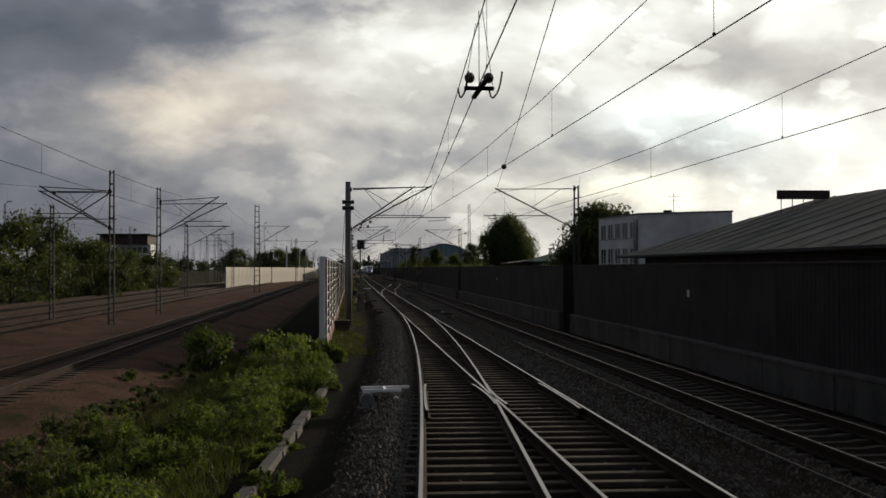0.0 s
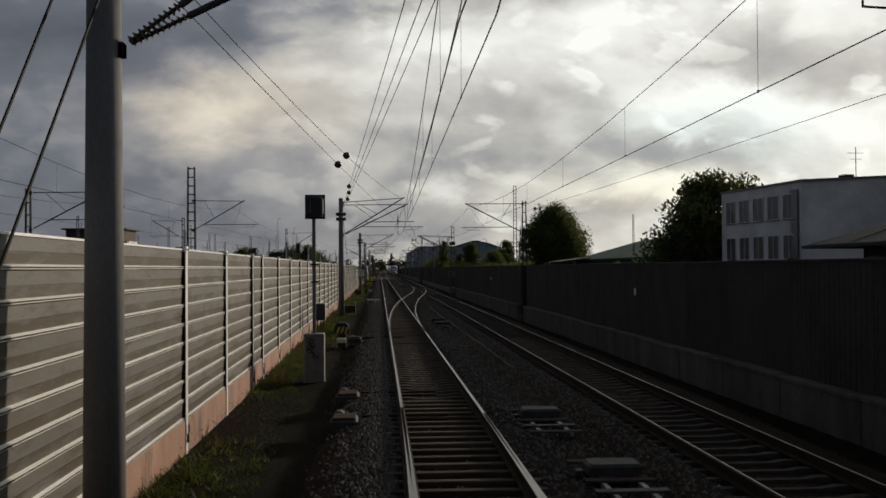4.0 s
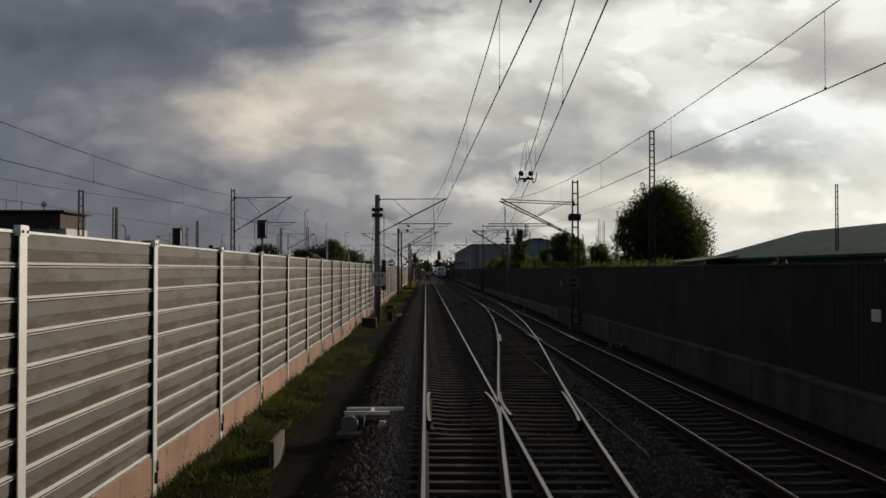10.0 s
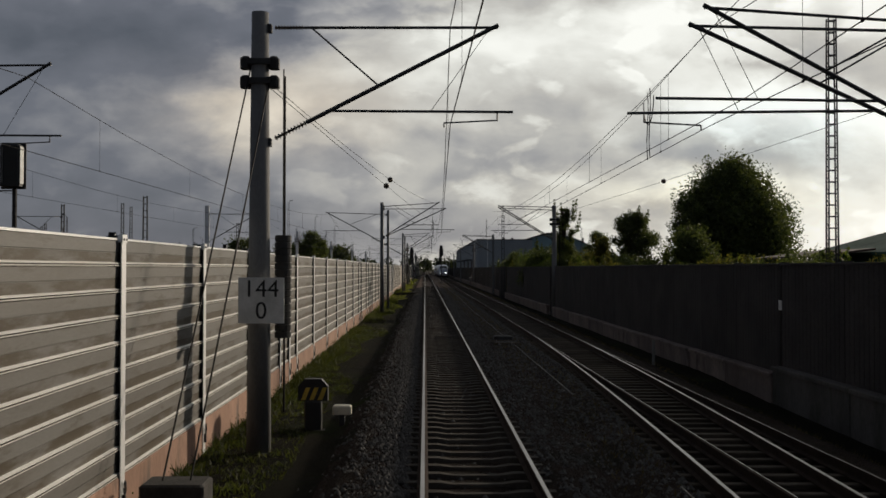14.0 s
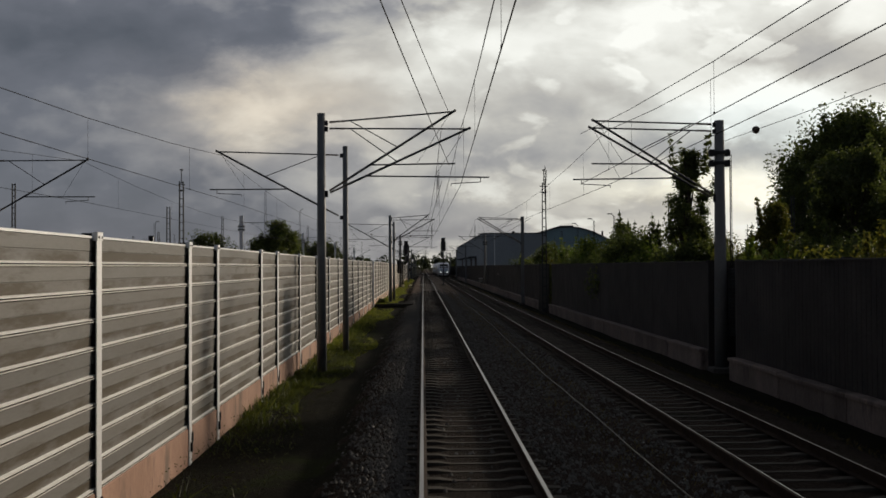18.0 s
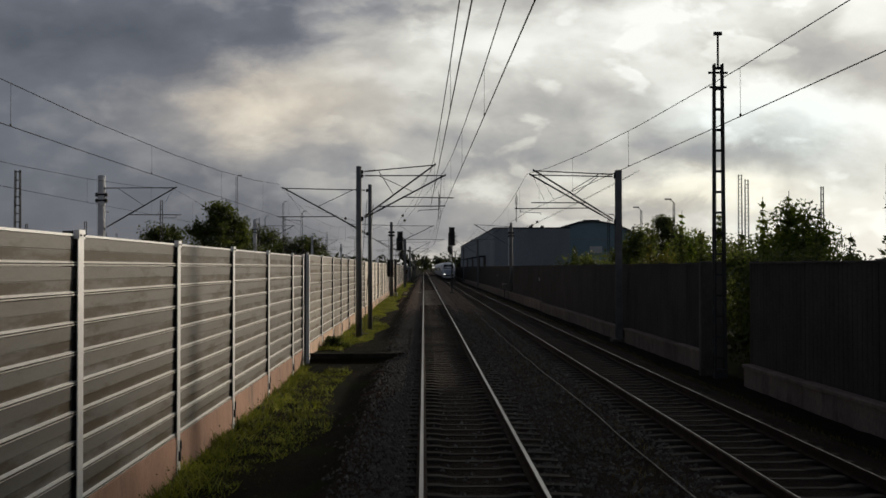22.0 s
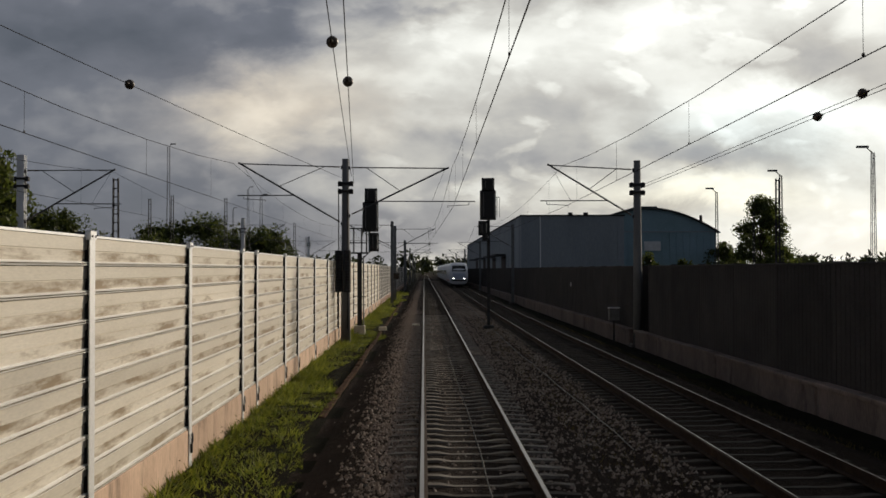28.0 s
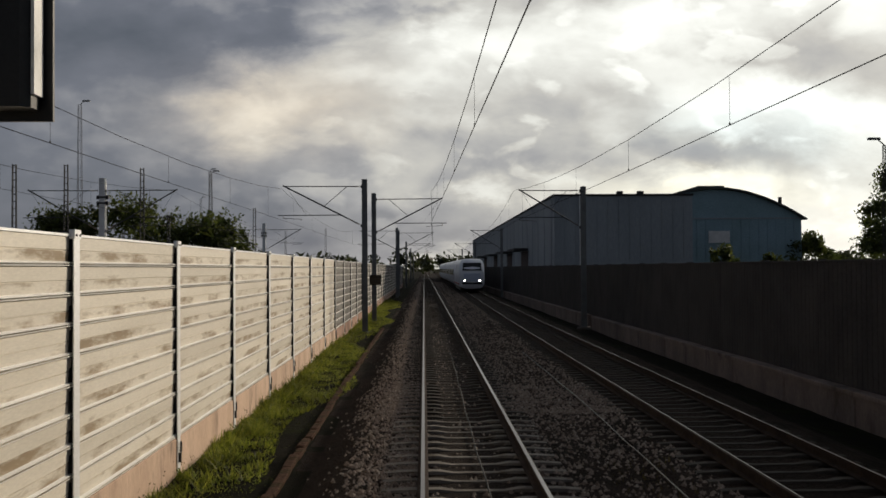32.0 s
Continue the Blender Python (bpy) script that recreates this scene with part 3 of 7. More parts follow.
def sweep_rail(pts, off, drop=0.0, worn=0.0):
    """A rail along pts; worn: width of the bright band at its inner edge, or the whole head."""
    b = Build()
    outline, bright = RAIL, N_FOOT
    if worn:
        outline = RAIL_FOOT + [(0.026, 0.0), (0.026 - worn, 0.0), (worn - 0.026, 0.0), (-0.026, 0.0)] + [(-x, z) for x, z in reversed(RAIL_FOOT[2:])]
        bright = N_FOOT + (0 if off < 0 else 2)
    n = len(outline)
    vs, fs, mi = [], [], []
    for i, (x, y) in enumerate(pts):
        x0, y0 = pts[max(i - 1, 0)]
        x1, y1 = pts[min(i + 1, len(pts) - 1)]
        l = math.hypot(x1 - x0, y1 - y0)
        nx, ny = (y1 - y0) / l, -(x1 - x0) / l
        vs += [(x + nx * (off + a), y + ny * (off + a), c - drop) for a, c in outline]
    for i in range(len(pts) - 1):
        for k in range(n):
            fs.append((i * n + k, i * n + (k + 1) % n, (i + 1) * n + (k + 1) % n, (i + 1) * n + k))
            mi.append(1 if k == bright else 0)
    fs += [tuple(range(n - 1, -1, -1)), tuple(range((len(pts) - 1) * n, len(pts) * n))]
    mi += [0, 0]
    b.v, b.f, b.mi = vs, fs, mi
    return b


RAIL_MATS = [M["rail_side"], M["rail_head"]]


def sleeper_mesh():
    """Concrete sleeper: deep at the rail seats, lower and narrower in the middle."""
    b = Build()
    rows = []
    for x, top, wt_, wb in ((-1.30, -0.205, 0.08, 0.13), (-0.98, -0.185, 0.085, 0.13), (-0.52, -0.185, 0.085, 0.13), (-0.32, -0.215, 0.06, 0.10), (0.32, -0.215, 0.06, 0.10), (0.52, -0.185, 0.085, 0.13), (0.98, -0.185, 0.085, 0.13), (1.30, -0.205, 0.08, 0.13)):
        rows.append([(x, -wb, -0.40), (x, -wt_, top), (x, wt_, top), (x, wb, -0.40)])
    vs = [p for r in rows for p in r]
    fs = []
    for i in range(len(rows) - 1):
        for k in range(3):
            fs.append((i * 4 + k, i * 4 + k + 1, i * 4 + k + 5, i * 4 + k + 4))
    fs += [(3, 2, 1, 0), tuple(range(len(vs) - 4, len(vs)))]
    return b.add(vs, fs)


def joined(base, places):
    """Many copies of one small mesh as one mesh; places are rows of x, y, turn."""
    v = np.array(base.v)
    out_v, out_f = [], []
    for x, y, a in places:
        c, s = math.cos(a), math.sin(a)
        o = len(out_v) * len(v)
        out_v.append(np.stack([x + v[:, 0] * c - v[:, 1] * s, y + v[:, 0] * s + v[:, 1] * c, v[:, 2]], 1))
        out_f += [tuple(i + o for i in f) for f in base.f]
    b = Build()
    b.v, b.f, b.mi = [tuple(p) for p in np.concatenate(out_v)], out_f, [0] * len(out_f)
    return b


# ---- ground ----
def sheet(name, xs, ys, fn, mat):
    vs = np.array([(x, y, fn(x, y)) for y in ys for x in xs])
    nx = len(xs)
    fs = np.array([(j * nx + i, j * nx + i + 1, (j + 1) * nx + i + 1, (j + 1) * nx + i) for j in range(len(ys) - 1) for i in range(nx - 1)])
    return raw_mesh(name, vs, fs, mat)


ground = thing("ground", sheet("ground", [-3000, -800, -300, -120, -60, -30, -26, -8, 5.5, 7, 10, 11, 30, 120, 400, 1200, 3000], [-400, -100, -30, 0, 60, 120, 200, 300, 420, 600, 900, 1400, 2400, 4500], lambda x, y: -1.12 if 7 <= x <= 10 else -0.80 if abs(x) < 60 else -0.9, M["land"]), None, "flat dark earth and rough grass around the railway", "ground", kind="structure")


CULVERT = 287.8                               # a concrete edge across the verge


def bed_z(x, y):
    """Height of the track bed: crowned with ballast under the rails, lower in the shoulders."""
    n = noise.noise(Vector((x * 1.3, y * 1.3, 0.0))) * 0.035 + noise.noise(Vector((x * 0.25, y * 0.12, 4.0))) * 0.05
    c2 = second_x(y)
    left = branch_x(y) if y < JOIN else 0.0
    rails = [left, 0.0, c2]
    if SPLIT < y < CROSS_END:
        rails.append(cross_x(y))
    d, near_c = min((abs(x - c), c) for c in rails)
    if x < -1.25 and CULVERT - 3.2 < y < CULVERT + 13:                # the verge steps up behind the culvert's edge
        if y > CULVERT:
            k = min(1.0, (y - CULVERT) / 13.0)
            flat = -0.225 - 0.03 * max(0.0, -2.6 - x)
            t = min(1.0, max(0.0, (-1.7 - x) / 0.9))
            return flat * (1 - k) + (-0.235 - 0.335 * t * t * (3 - 2 * t)) * k + n * 0.5
        t = min(1.0, max(0.0, (-1.3 - x) / 0.9))
        return -0.25 - 0.26 * t + n * 0.4
    if 0.92 < d < 1.7 and y < (265 if near_c > 1 else 334 if x < 0 else 250):          # ballast heaped over the ends of the sleepers
        e = min(1.0, (d - 0.92) / 0.12, (1.7 - d) / 0.35)
        return -0.235 + (0.075 if y < 195 else 0.05) * e + n * 0.5
    if x < left - 1.7:
        t = min(1.0, (left - 1.7 - x) / 0.9)
        return -0.235 - 0.335 * t * t * (3 - 2 * t) + n
    if x > c2 + 1.7:
        t = min(1.0, (x - c2 - 1.7) / 1.5)
        u = min(1.0, max(0.0, (y - 184) / 14))
        return -0.25 - (0.70 - 0.21 * u) * t + n
    if d > 1.7:
        return -0.26 - 0.05 * min(1.0, d - 1.7) + n
    return (-0.25 if y < 70 or SPLIT < y < CROSS_END else -0.226) + n * 0.3


ys = list(np.concatenate([np.arange(-12, 150, 0.5), np.arange(150, 400, 0.6), np.arange(400, 700, 3.0), np.arange(700, 1500, 40)]))
xs = list(np.concatenate([np.arange(-7.6, -1.4, 0.28), np.arange(-1.4, 6.0, 0.22), np.arange(6.0, 9.1, 0.3)]))
bed_me = sheet("ballast_bed", xs, ys, bed_z, [M["ballast"], M["verge"]])


def on_verge(x, y):
    left = branch_x(y) if y < JOIN else 0.0
    return x < left - (1.75 if CULVERT - 4 < y < CULVERT + 5 else 2.15 if y < 330 else 2.75) + 0.25 * noise.noise(Vector((x * 2, y * 0.8, 3.0))) + 0.2 * noise.noise(Vector((0.0, y * 0.15, 1.0)))


bed_me.polygons.foreach_set("material_index", [1 if on_verge(f.center.x, f.center.y) or f.center.x > second_x(f.center.y) + 2.1 else 0 for f in bed_me.polygons])
ballast_bed = thing("ballast_bed", bed_me, None, "brown-grey crushed stone ballast under the tracks", "ballast", kind="structure")

# loose stones on the ballast
rng = np.random.default_rng(5)
n = 180000
far = rng.random(n) < 0.16
py = np.concatenate([np.where(far, 385 + 200 * rng.random(n) ** 1.6, rng.uniform(2, 390, n)), rng.uniform(5, 420, n // 36)])
px = np.concatenate([np.where(rng.random(n) < 0.55, -0.85 - np.abs(rng.normal(0, 0.5, n)), rng.uniform(0.85, 3.3, n)), rng.uniform(-0.7, 0.7, n // 36)])
px = px + np.array([(branch_x(y) if (y < JOIN and x < 0) else 0.0) for x, y in zip(px, py)])
pz = np.array([bed_z(x, y) for x, y in zip(px, py)])
n = len(px)
size = rng.uniform(0.018, 0.046, n)
octa = np.array([(1, 0, -0.5), (-1, 0, -0.5), (0, 1, -0.5), (0, -1, -0.5), (0, 0, 1)], float)
tri = np.array([(0, 2, 4), (2, 1, 4), (1, 3, 4), (3, 0, 4)])
ang = rng.uniform(0, 6.28, n)
sx, sy, sz = (rng.uniform(0.7, 1.5, n) for _ in range(3))
vx = octa[None, :, 0] * (size * sx)[:, None]
vy = octa[None, :, 1] * (size * sy)[:, None]
vz = octa[None, :, 2] * (size * sz * 0.8)[:, None] + vx * rng.uniform(-0.4, 0.4, n)[:, None]
sv = np.stack([vx * np.cos(ang)[:, None] - vy * np.sin(ang)[:, None] + px[:, None], vx * np.sin(ang)[:, None] + vy * np.cos(ang)[:, None] + py[:, None], vz + (pz + size * 0.25)[:, None]], 2).reshape(-1, 3)
sf = (tri[None] + (np.arange(n) * 5)[:, None, None]).reshape(-1, 3)
brown = py + rng.normal(0, 6, n) > 322
for sel, mat, words in ((~brown, "stone", "loose grey crushed stones lying on the ballast"), (brown, "brown_sunlit_stone", "loose brown and grey crushed stones lying on the ballast")):
    thing("ballast_stones", raw_mesh("ballast_stones", sv.reshape(-1, 5, 3)[sel].reshape(-1, 3), sf[:4 * int(sel.sum())], M[mat]), None, words, "stones", kind="stuff")

# ---- tracks ----
SLEEPER = sleeper_mesh()
sleeper_me = SLEEPER.mesh("sleeper", M["sleeper"])
sunlit_sleeper_me = SLEEPER.mesh("sunlit_sleeper", M["sunlit_sleeper"])
tb = Build().box(-1.3, 1.3, -0.085, 0.085, -0.40, -0.185, bevel=0.012)
timber_me = tb.mesh("timber_sleeper", M["timber"])


def track(name, label, rails, sleepers, near=(0, 0), timber=(), worn=0.0):
    """A track: its rails, the sleepers near the camera's way as pieces, the rest joined."""
    t = tagged(empty(name), label, "railway track", kind="structure")
    for pts, off in rails:
        part("rail", sweep_rail(pts, off, 0.0, worn), RAIL_MATS, t)
    far = []
    for x, y, a in sleepers:
        if near[0] <= y <= near[1]:
            part("sleeper", sunlit_sleeper_me if y > 332 and x == 0 else sleeper_me, None, t, at=(x, y, 0)).rotation_euler[2] = a
        else:
            far.append((x, y, a))
    if far:
        tagged(part("sleepers", joined(SLEEPER, far), M["sleeper"], t), kind="stuff")
    for x, y, a, k in timber:
        ob = part("timber_sleeper", timber_me, None, t, at=(x, y, 0))
        ob.rotation_euler[2], ob.scale[0] = a, k
    return t


def skew(fn, y):
    return -math.atan((fn(y + 0.5) - fn(y - 0.5)))


zero = lambda y: 0.0
main_sleepers = [(0.0, y, 0.0) for y in np.arange(136.0, 640, 0.6)] + [(0.0, y, 0.0) for y in np.arange(71.5, 88, 0.6)]
main_timber = []
for y in np.arange(-6, 71, 0.6):            # turnout timbers reach under both lines until they part
    off = branch_x(y)
    if off > -2.7:
        main_timber.append((off / 2, y, skew(branch_x, y) / 2, (2.6 - off) / 2.6))
    else:
        main_timber += [(off, y, skew(branch_x, y), 1.0), (0.0, y, 0.0, 1.0)]
for y in np.arange(88.6, 136, 0.6):
    off = cross_x(y)
    main_timber.append((off / 2, y, skew(cross_x, y) / 2, (2.6 + off) / 2.6))
track("main_track", "main running track, worn bright rails on concrete and timber sleepers", [(line(zero, -12, 1000, 25), -GAUGE), (line(zero, -12, 1000, 25), GAUGE)], main_sleepers, (205, 384), main_timber)

second_sleepers = [(second_x(y), y, 0.0) for y in list(np.arange(-8, 158, 0.6)) + list(np.arange(206, 480, 0.6))]
second_timber = []
for y in np.arange(158, 206, 0.6):
    off = TWO - cross_x(y)
    second_timber.append((TWO - off / 2, y, skew(cross_x, y) / 2, (2.6 + off) / 2.6))
track("second_track", "parallel running track, dull rails on dark concrete sleepers", [(line(second_x, -12, 1000, 10), -GAUGE), (line(second_x, -12, 1000, 10), GAUGE)], second_sleepers, (215, 384), second_timber, worn=0.016)
track("branch_track", "curved branch rails joining the main track at a turnout", [(line(branch_x, -12, JOIN - 1.0, 1.5), -GAUGE), (line(branch_x, -12, JOIN - 2.0, 1.5), GAUGE - 0.001)], [], timber=[])
mid = [(cross_x(y), y, skew(cross_x, y)) for y in np.arange(136.4, 158, 0.6)]
track("crossover_track", "curved crossover rails between the two running tracks", [(line(cross_x, SPLIT + 2.0, CROSS_END - 1.0, 1.5), -GAUGE), (line(cross_x, SPLIT + 1.0, CROSS_END - 2.0, 1.5), GAUGE)], [], timber=[(x, y, a, 1.0) for x, y, a in mid])
# guard rails and wing rails at the crossings
for name, fn, yc, sgn in (("crossing_rails", branch_x, JOIN - 47.7, -1), ("crossing_rails", cross_x, SPLIT + 47.7, 1), ("crossing_rails", cross_x, CROSS_END - 47.7, -1)):
    c = tagged(empty(name), "steel wing and check rails at a turnout crossing", "rail crossing", "turnout crossings")
    fx = (lambda y: -GAUGE) if fn is branch_x else ((lambda y: GAUGE) if sgn > 0 else (lambda y: TWO - GAUGE))
    for s in (-1, 1):
        part("wing_rail", sweep_rail([(fx(y) + s * (0.075 + 0.09 * abs((y - yc) / 2.2) ** 2), y) for y in np.linspace(yc - 1.4, yc + 2.2, 9)], 0.0, 0.004), RAIL_MATS, c)
    for base in ((0.0, fn) if fn is branch_x or sgn > 0 else (TWO, fn)):
        f2 = base if callable(base) else (lambda y, b=base: b)
        far_side = {(branch_x, False): 1, (branch_x, True): -1, (cross_x, False): -1, (cross_x, True): 1}[(fn, callable(base))]
        if fn is cross_x and sgn < 0:
            far_side = 1 if not callable(base) else -1
        part("check_rail", sweep_rail([(f2(y) + far_side * (GAUGE - 0.075 - 0.03 * abs((y - yc) / 2.2) ** 4), y) for y in np.linspace(yc - 2.2, yc + 2.2, 9)], 0.0), RAIL_MATS, c)

# tracks of the yard beyond the barrier
for k, (x0, drift) in enumerate(((-12.35, 0.0), (-20.4, 0.0), (-24.6, 0.0), (-29.2, 0.0))):
    fn = lambda y, x0=x0: x0
    track("yard_track", "rusty yard track in dark brown ballast", [(line(fn, 0, 420, 30), -GAUGE), (line(fn, 0, 420, 30), GAUGE)], [(x0, y, 0.0) for y in np.arange(8, 260, 0.6)], (0, 0), worn=0.03)
thing("yard_bed", sheet("yard_bed", [-31.5, -27, -22.5, -18.2, -16.4, -14.6, -10.4, -9.0, -8.2], list(np.arange(-10, 430, 5.0)), lambda x, y: {-31.5: -0.7, -16.4: -0.42, -9.0: -0.55, -8.2: -0.75}.get(x, -0.22) + noise.noise(Vector((x, y * 0.3, 2))) * 0.05, M["soil"]), None, "brown ballast bed of the yard tracks", "ballast", kind="structure")


# ---- noise barrier along the main track ----
WALL_X, WALL_TOP, PLINTH_TOP = -4.67, 3.05, 0.03
BOARDS = 9
BH = (WALL_TOP - PLINTH_TOP) / BOARDS


def board_mesh(length, board_mat="alu"):
    """One aluminium board: a flat face that leans out a little and two ridges along its lower edge."""
    h = BH - 0.004
    prof = [(-0.06, 0.0), (-0.02, 0.0), (-0.02, 0.003), (0.040, 0.004), (0.043, 0.018), (-0.045, 0.019), (-0.045, 0.030), (0.040, 0.031), (0.040, 0.040), (0.002, 0.056), (0.010, 0.170), (-0.004, 0.172), (-0.004, 0.180), (0.010, 0.183), (0.016, h - 0.006), (0.0, h), (-0.06, h)]
    b = Build()
    b.prism(prof, -length / 2, length / 2)
    b.mi = [1 if k in (2, 3, 6, 7, 8) else 0 for k in range(len(prof))] + [0, 0]
    return b.mesh("board", [M[board_mat], M["ridge"]])


def h_post(name, top, bottom, mat, w=0.095, d=0.115):
    """A steel H-section standing between two bays."""
    b = Build()
    # body and web get a dark steel that stands for the post's shaded side
    b.box(-d, 0.012, -w + 0.02, w - 0.02, bottom, top, 1)
    b.box(0.012, 0.060, -0.012, 0.012, bottom, top, 1)
    b.box(0.060, 0.074, -w, w, bottom, top)
    return b.mesh(name, mat)


POST_ME = h_post("post", WALL_TOP + 0.06, -0.75, [M["galv"], M["lattice"]])
cap = Build().box(0.02, 0.086, -0.104, 0.104, WALL_TOP - 0.03, WALL_TOP + 0.072)
for s in (-0.06, 0.06):
    cap.tube((0.08, s, WALL_TOP + 0.01), (0.098, s, WALL_TOP + 0.01), 0.014, 0.014, 8, 1)
CAP_ME = cap.mesh("post_cap", [M["galv"], M["lattice"]])
clip = Build()
clip.path([(0.105, 0.04 * math.cos(a), -0.12 + 0.085 * math.sin(a)) for a in np.linspace(0, 2 * math.pi, 13)], 0.011, 5)
clip.box(0.076, 0.11, -0.022, 0.022, -0.36, -0.21)
CLIP_ME = clip.mesh("earthing_clip", M["black"])
board_cache, plinth_cache, edge_cache = {}, {}, {}


def barrier(y_list, label, x=WALL_X, clips=True, board_mat="alu", slant=False, rise=0.0):
    w = tagged(empty("noise_barrier", (x, 0, rise)), label, "noise barrier", "noise barrier sections", "structure")
    for k, y in enumerate(y_list):
        part("post", POST_ME, None, w, at=(0, y, 0))
        part("post_cap", CAP_ME, None, w, at=(0, y, 0))
        if clips and (k % 4 != 3 or y > 161):
            part("earthing_clip", CLIP_ME, None, w, at=(0, y, 0))
    for y0, y1 in zip(y_list, y_list[1:]):
        l = round(y1 - y0 - 0.03, 2)
        if (l, board_mat) not in board_cache:
            board_cache[l, board_mat] = board_mesh(l, board_mat)
            plinth_cache[l, board_mat] = Build().box(-0.06, 0.055, -l / 2, l / 2, -0.85, PLINTH_TOP - 0.004, bevel=0.012).mesh("plinth_panel", M["plinth_sunlit" if board_mat in ("alu_clean_sunlit", "alu_mid") else "plinth"])
        for k in range(BOARDS):
            part("board", board_cache[l, board_mat], None, w, at=(random.uniform(-0.003, 0.003), (y0 + y1) / 2, PLINTH_TOP + k * BH))
        if l not in edge_cache:
            edge_cache[l] = Build().box(-0.07, 0.030, -l / 2 + 0.02, l / 2 - 0.02, WALL_TOP - 0.003, WALL_TOP + 0.026, bevel=0.005).mesh("top_strip", M["galv"])
        part("top_strip", edge_cache[l], None, w, at=(0, (y0 + y1) / 2, 0))
        if slant and y1 == y_list[-1]:            # the last plinth is cut off at a slant
            part("plinth_panel", Build().prism([(y0 + 0.02, -0.85), (y1 - 1.55, -0.85), (y1 - 0.05, PLINTH_TOP - 0.004), (y0 + 0.02, PLINTH_TOP - 0.004)], -0.06, 0.055, axis="x"), M["plinth"], w)
        else:
            part("plinth_panel", plinth_cache[l, board_mat], None, w, at=(0, (y0 + y1) / 2, 0))
    return w


grey_label = "grey ribbed aluminium noise barrier with brown dirt stains on a pink concrete plinth"
barrier([37.85, 42.3, 47.25, 52.4, 57.3, 62.15, 67.0, 71.85, 76.7, 79.1, 83.95, 88.8, 93.75, 98.6, 103.55, 108.5, 113.5, 118.45, 123.4, 128.35, 133.25, 138.05, 142.85, 147.6, 152.4, 157.1, 161.6], "grey ribbed aluminium noise barrier with heavy brown dirt stains on a pink concrete plinth", board_mat="alu_brown")
barrier([161.6, 166.4, 171.3, 176.1, 181.0, 185.8, 190.6, 192.5, 194.2, 198.96, 203.75, 208.6, 213.7, 218.9, 223.75, 226.1, 231.4, 234.15, 239.2, 244.35, 249.4, 254.3, 259.25, 264.15, 268.85, 273.6, 278.4, 283.2, 285.85], grey_label, slant=True, rise=0.01)
barrier([287.1, 292.1, 296.9, 301.5, 306.3, 311.1, 315.75, 320.6], "mid-grey ribbed aluminium noise barrier on a pink concrete plinth, toned half sunlit", board_mat="alu_mid", rise=0.07)
barrier([320.6, 325.5, 330.4, 335.5, 340.5, 342.4, 347.3, 350.3, 355.25, 360.2, 365.2, 370.25, 375.8, 380.6, 385.4, 390.25, 395.0, 399.8, 404.7, 409.6], "pale ribbed aluminium noise barrier on a pink concrete plinth, sunlight in its tone", board_mat="alu_clean_sunlit", rise=0.03)
barrier([409.6 + 4.9 * k for k in range(0, 30)], grey_label)
# thick end posts of the barrier
for y in (37.75, 287.15):
    b = Build().prism([(-0.15, -0.11), (-0.13, -0.11), (-0.13, -0.09), (0.13, -0.09), (0.13, -0.11), (0.15, -0.11), (0.15, 0.11), (0.13, 0.11), (0.13, 0.02), (-0.13, 0.02), (-0.13, 0.11), (-0.15, 0.11)], -0.85, WALL_TOP + 0.08, axis="z")
    ob = thing("end_post", b, M["galv"], "thick galvanised steel end post of the noise barrier", "post", "barrier end posts")
    ob.location = (WALL_X - (0.10 if y < 100 else 0.03), y - (0.2 if y < 100 else 0.0), 0)
    if y < 100:
        ob.scale = (0.68, 1.0, 1.0)

# concrete edge of a culvert that crosses the verge at the gap in the barrier
b = Build()
b.box(-4.9, -1.62, CULVERT - 0.14, CULVERT + 0.02, -1.0, -0.215, bevel=0.02)
thing("culvert_edge", b, M["dark_mottled_concrete"], "low dark concrete edge of a culvert across the verge", "culvert edge", kind="structure")

# ---- dark barrier beyond the second track ----
DARK_X, DARK_TOP = 8.75, 2.84
NICHES = (59.4, 119.6, 179.4, 239.8, 300.1, 363.8, 421.5, 482.0, 543.0, 604.0)      # the plinth leaves room for the masts
DEEP = (59.4, 119.6, 239.8, 363.8)                # here the boards step back behind the mast
dark_post = Build().box(-0.11, 0.11, -0.09, 0.09, -1.1, DARK_TOP + 0.03, bevel=0.01).mesh("post", M["dark_board"])
row_cache = {}


def dark_panel(key, foot):
    """One bay of upright boards between two posts, and its coping."""
    if (key, foot) not in row_cache:
        l = key - 0.2
        bb = Build()
        m = int(l / 0.125)
        for j in range(m):
            y0 = -l / 2 + j * l / m
            bb.box(-0.05 - 0.006 * (j % 2), 0.05, y0, y0 + l / m - 0.008, foot, DARK_TOP - 0.06)
        cap = Build().box(-0.09, 0.09, -key / 2, key / 2, DARK_TOP - 0.06, DARK_TOP, bevel=0.012)
        row_cache[key, foot] = (bb.mesh("panel", M["dark_board"]), cap.mesh("coping", M["dark_board"]))
    return row_cache[key, foot]


def plinth_piece(y0, y1, top, mat):
    """A length of concrete plinth with a ledge along its upper edge."""
    key = (round(y1 - y0, 2), top)
    if key not in row_cache:
        h = (y1 - y0) / 2
        pl = Build().box(-0.10, 0.20, -h + 0.02, h - 0.02, -1.3, top - 0.09, bevel=0.03)
        pl.box(-0.15, 0.20, -h + 0.012, h - 0.012, top - 0.10, top, bevel=0.02)
        row_cache[key] = pl.mesh("plinth", M[mat])
    return row_cache[key]


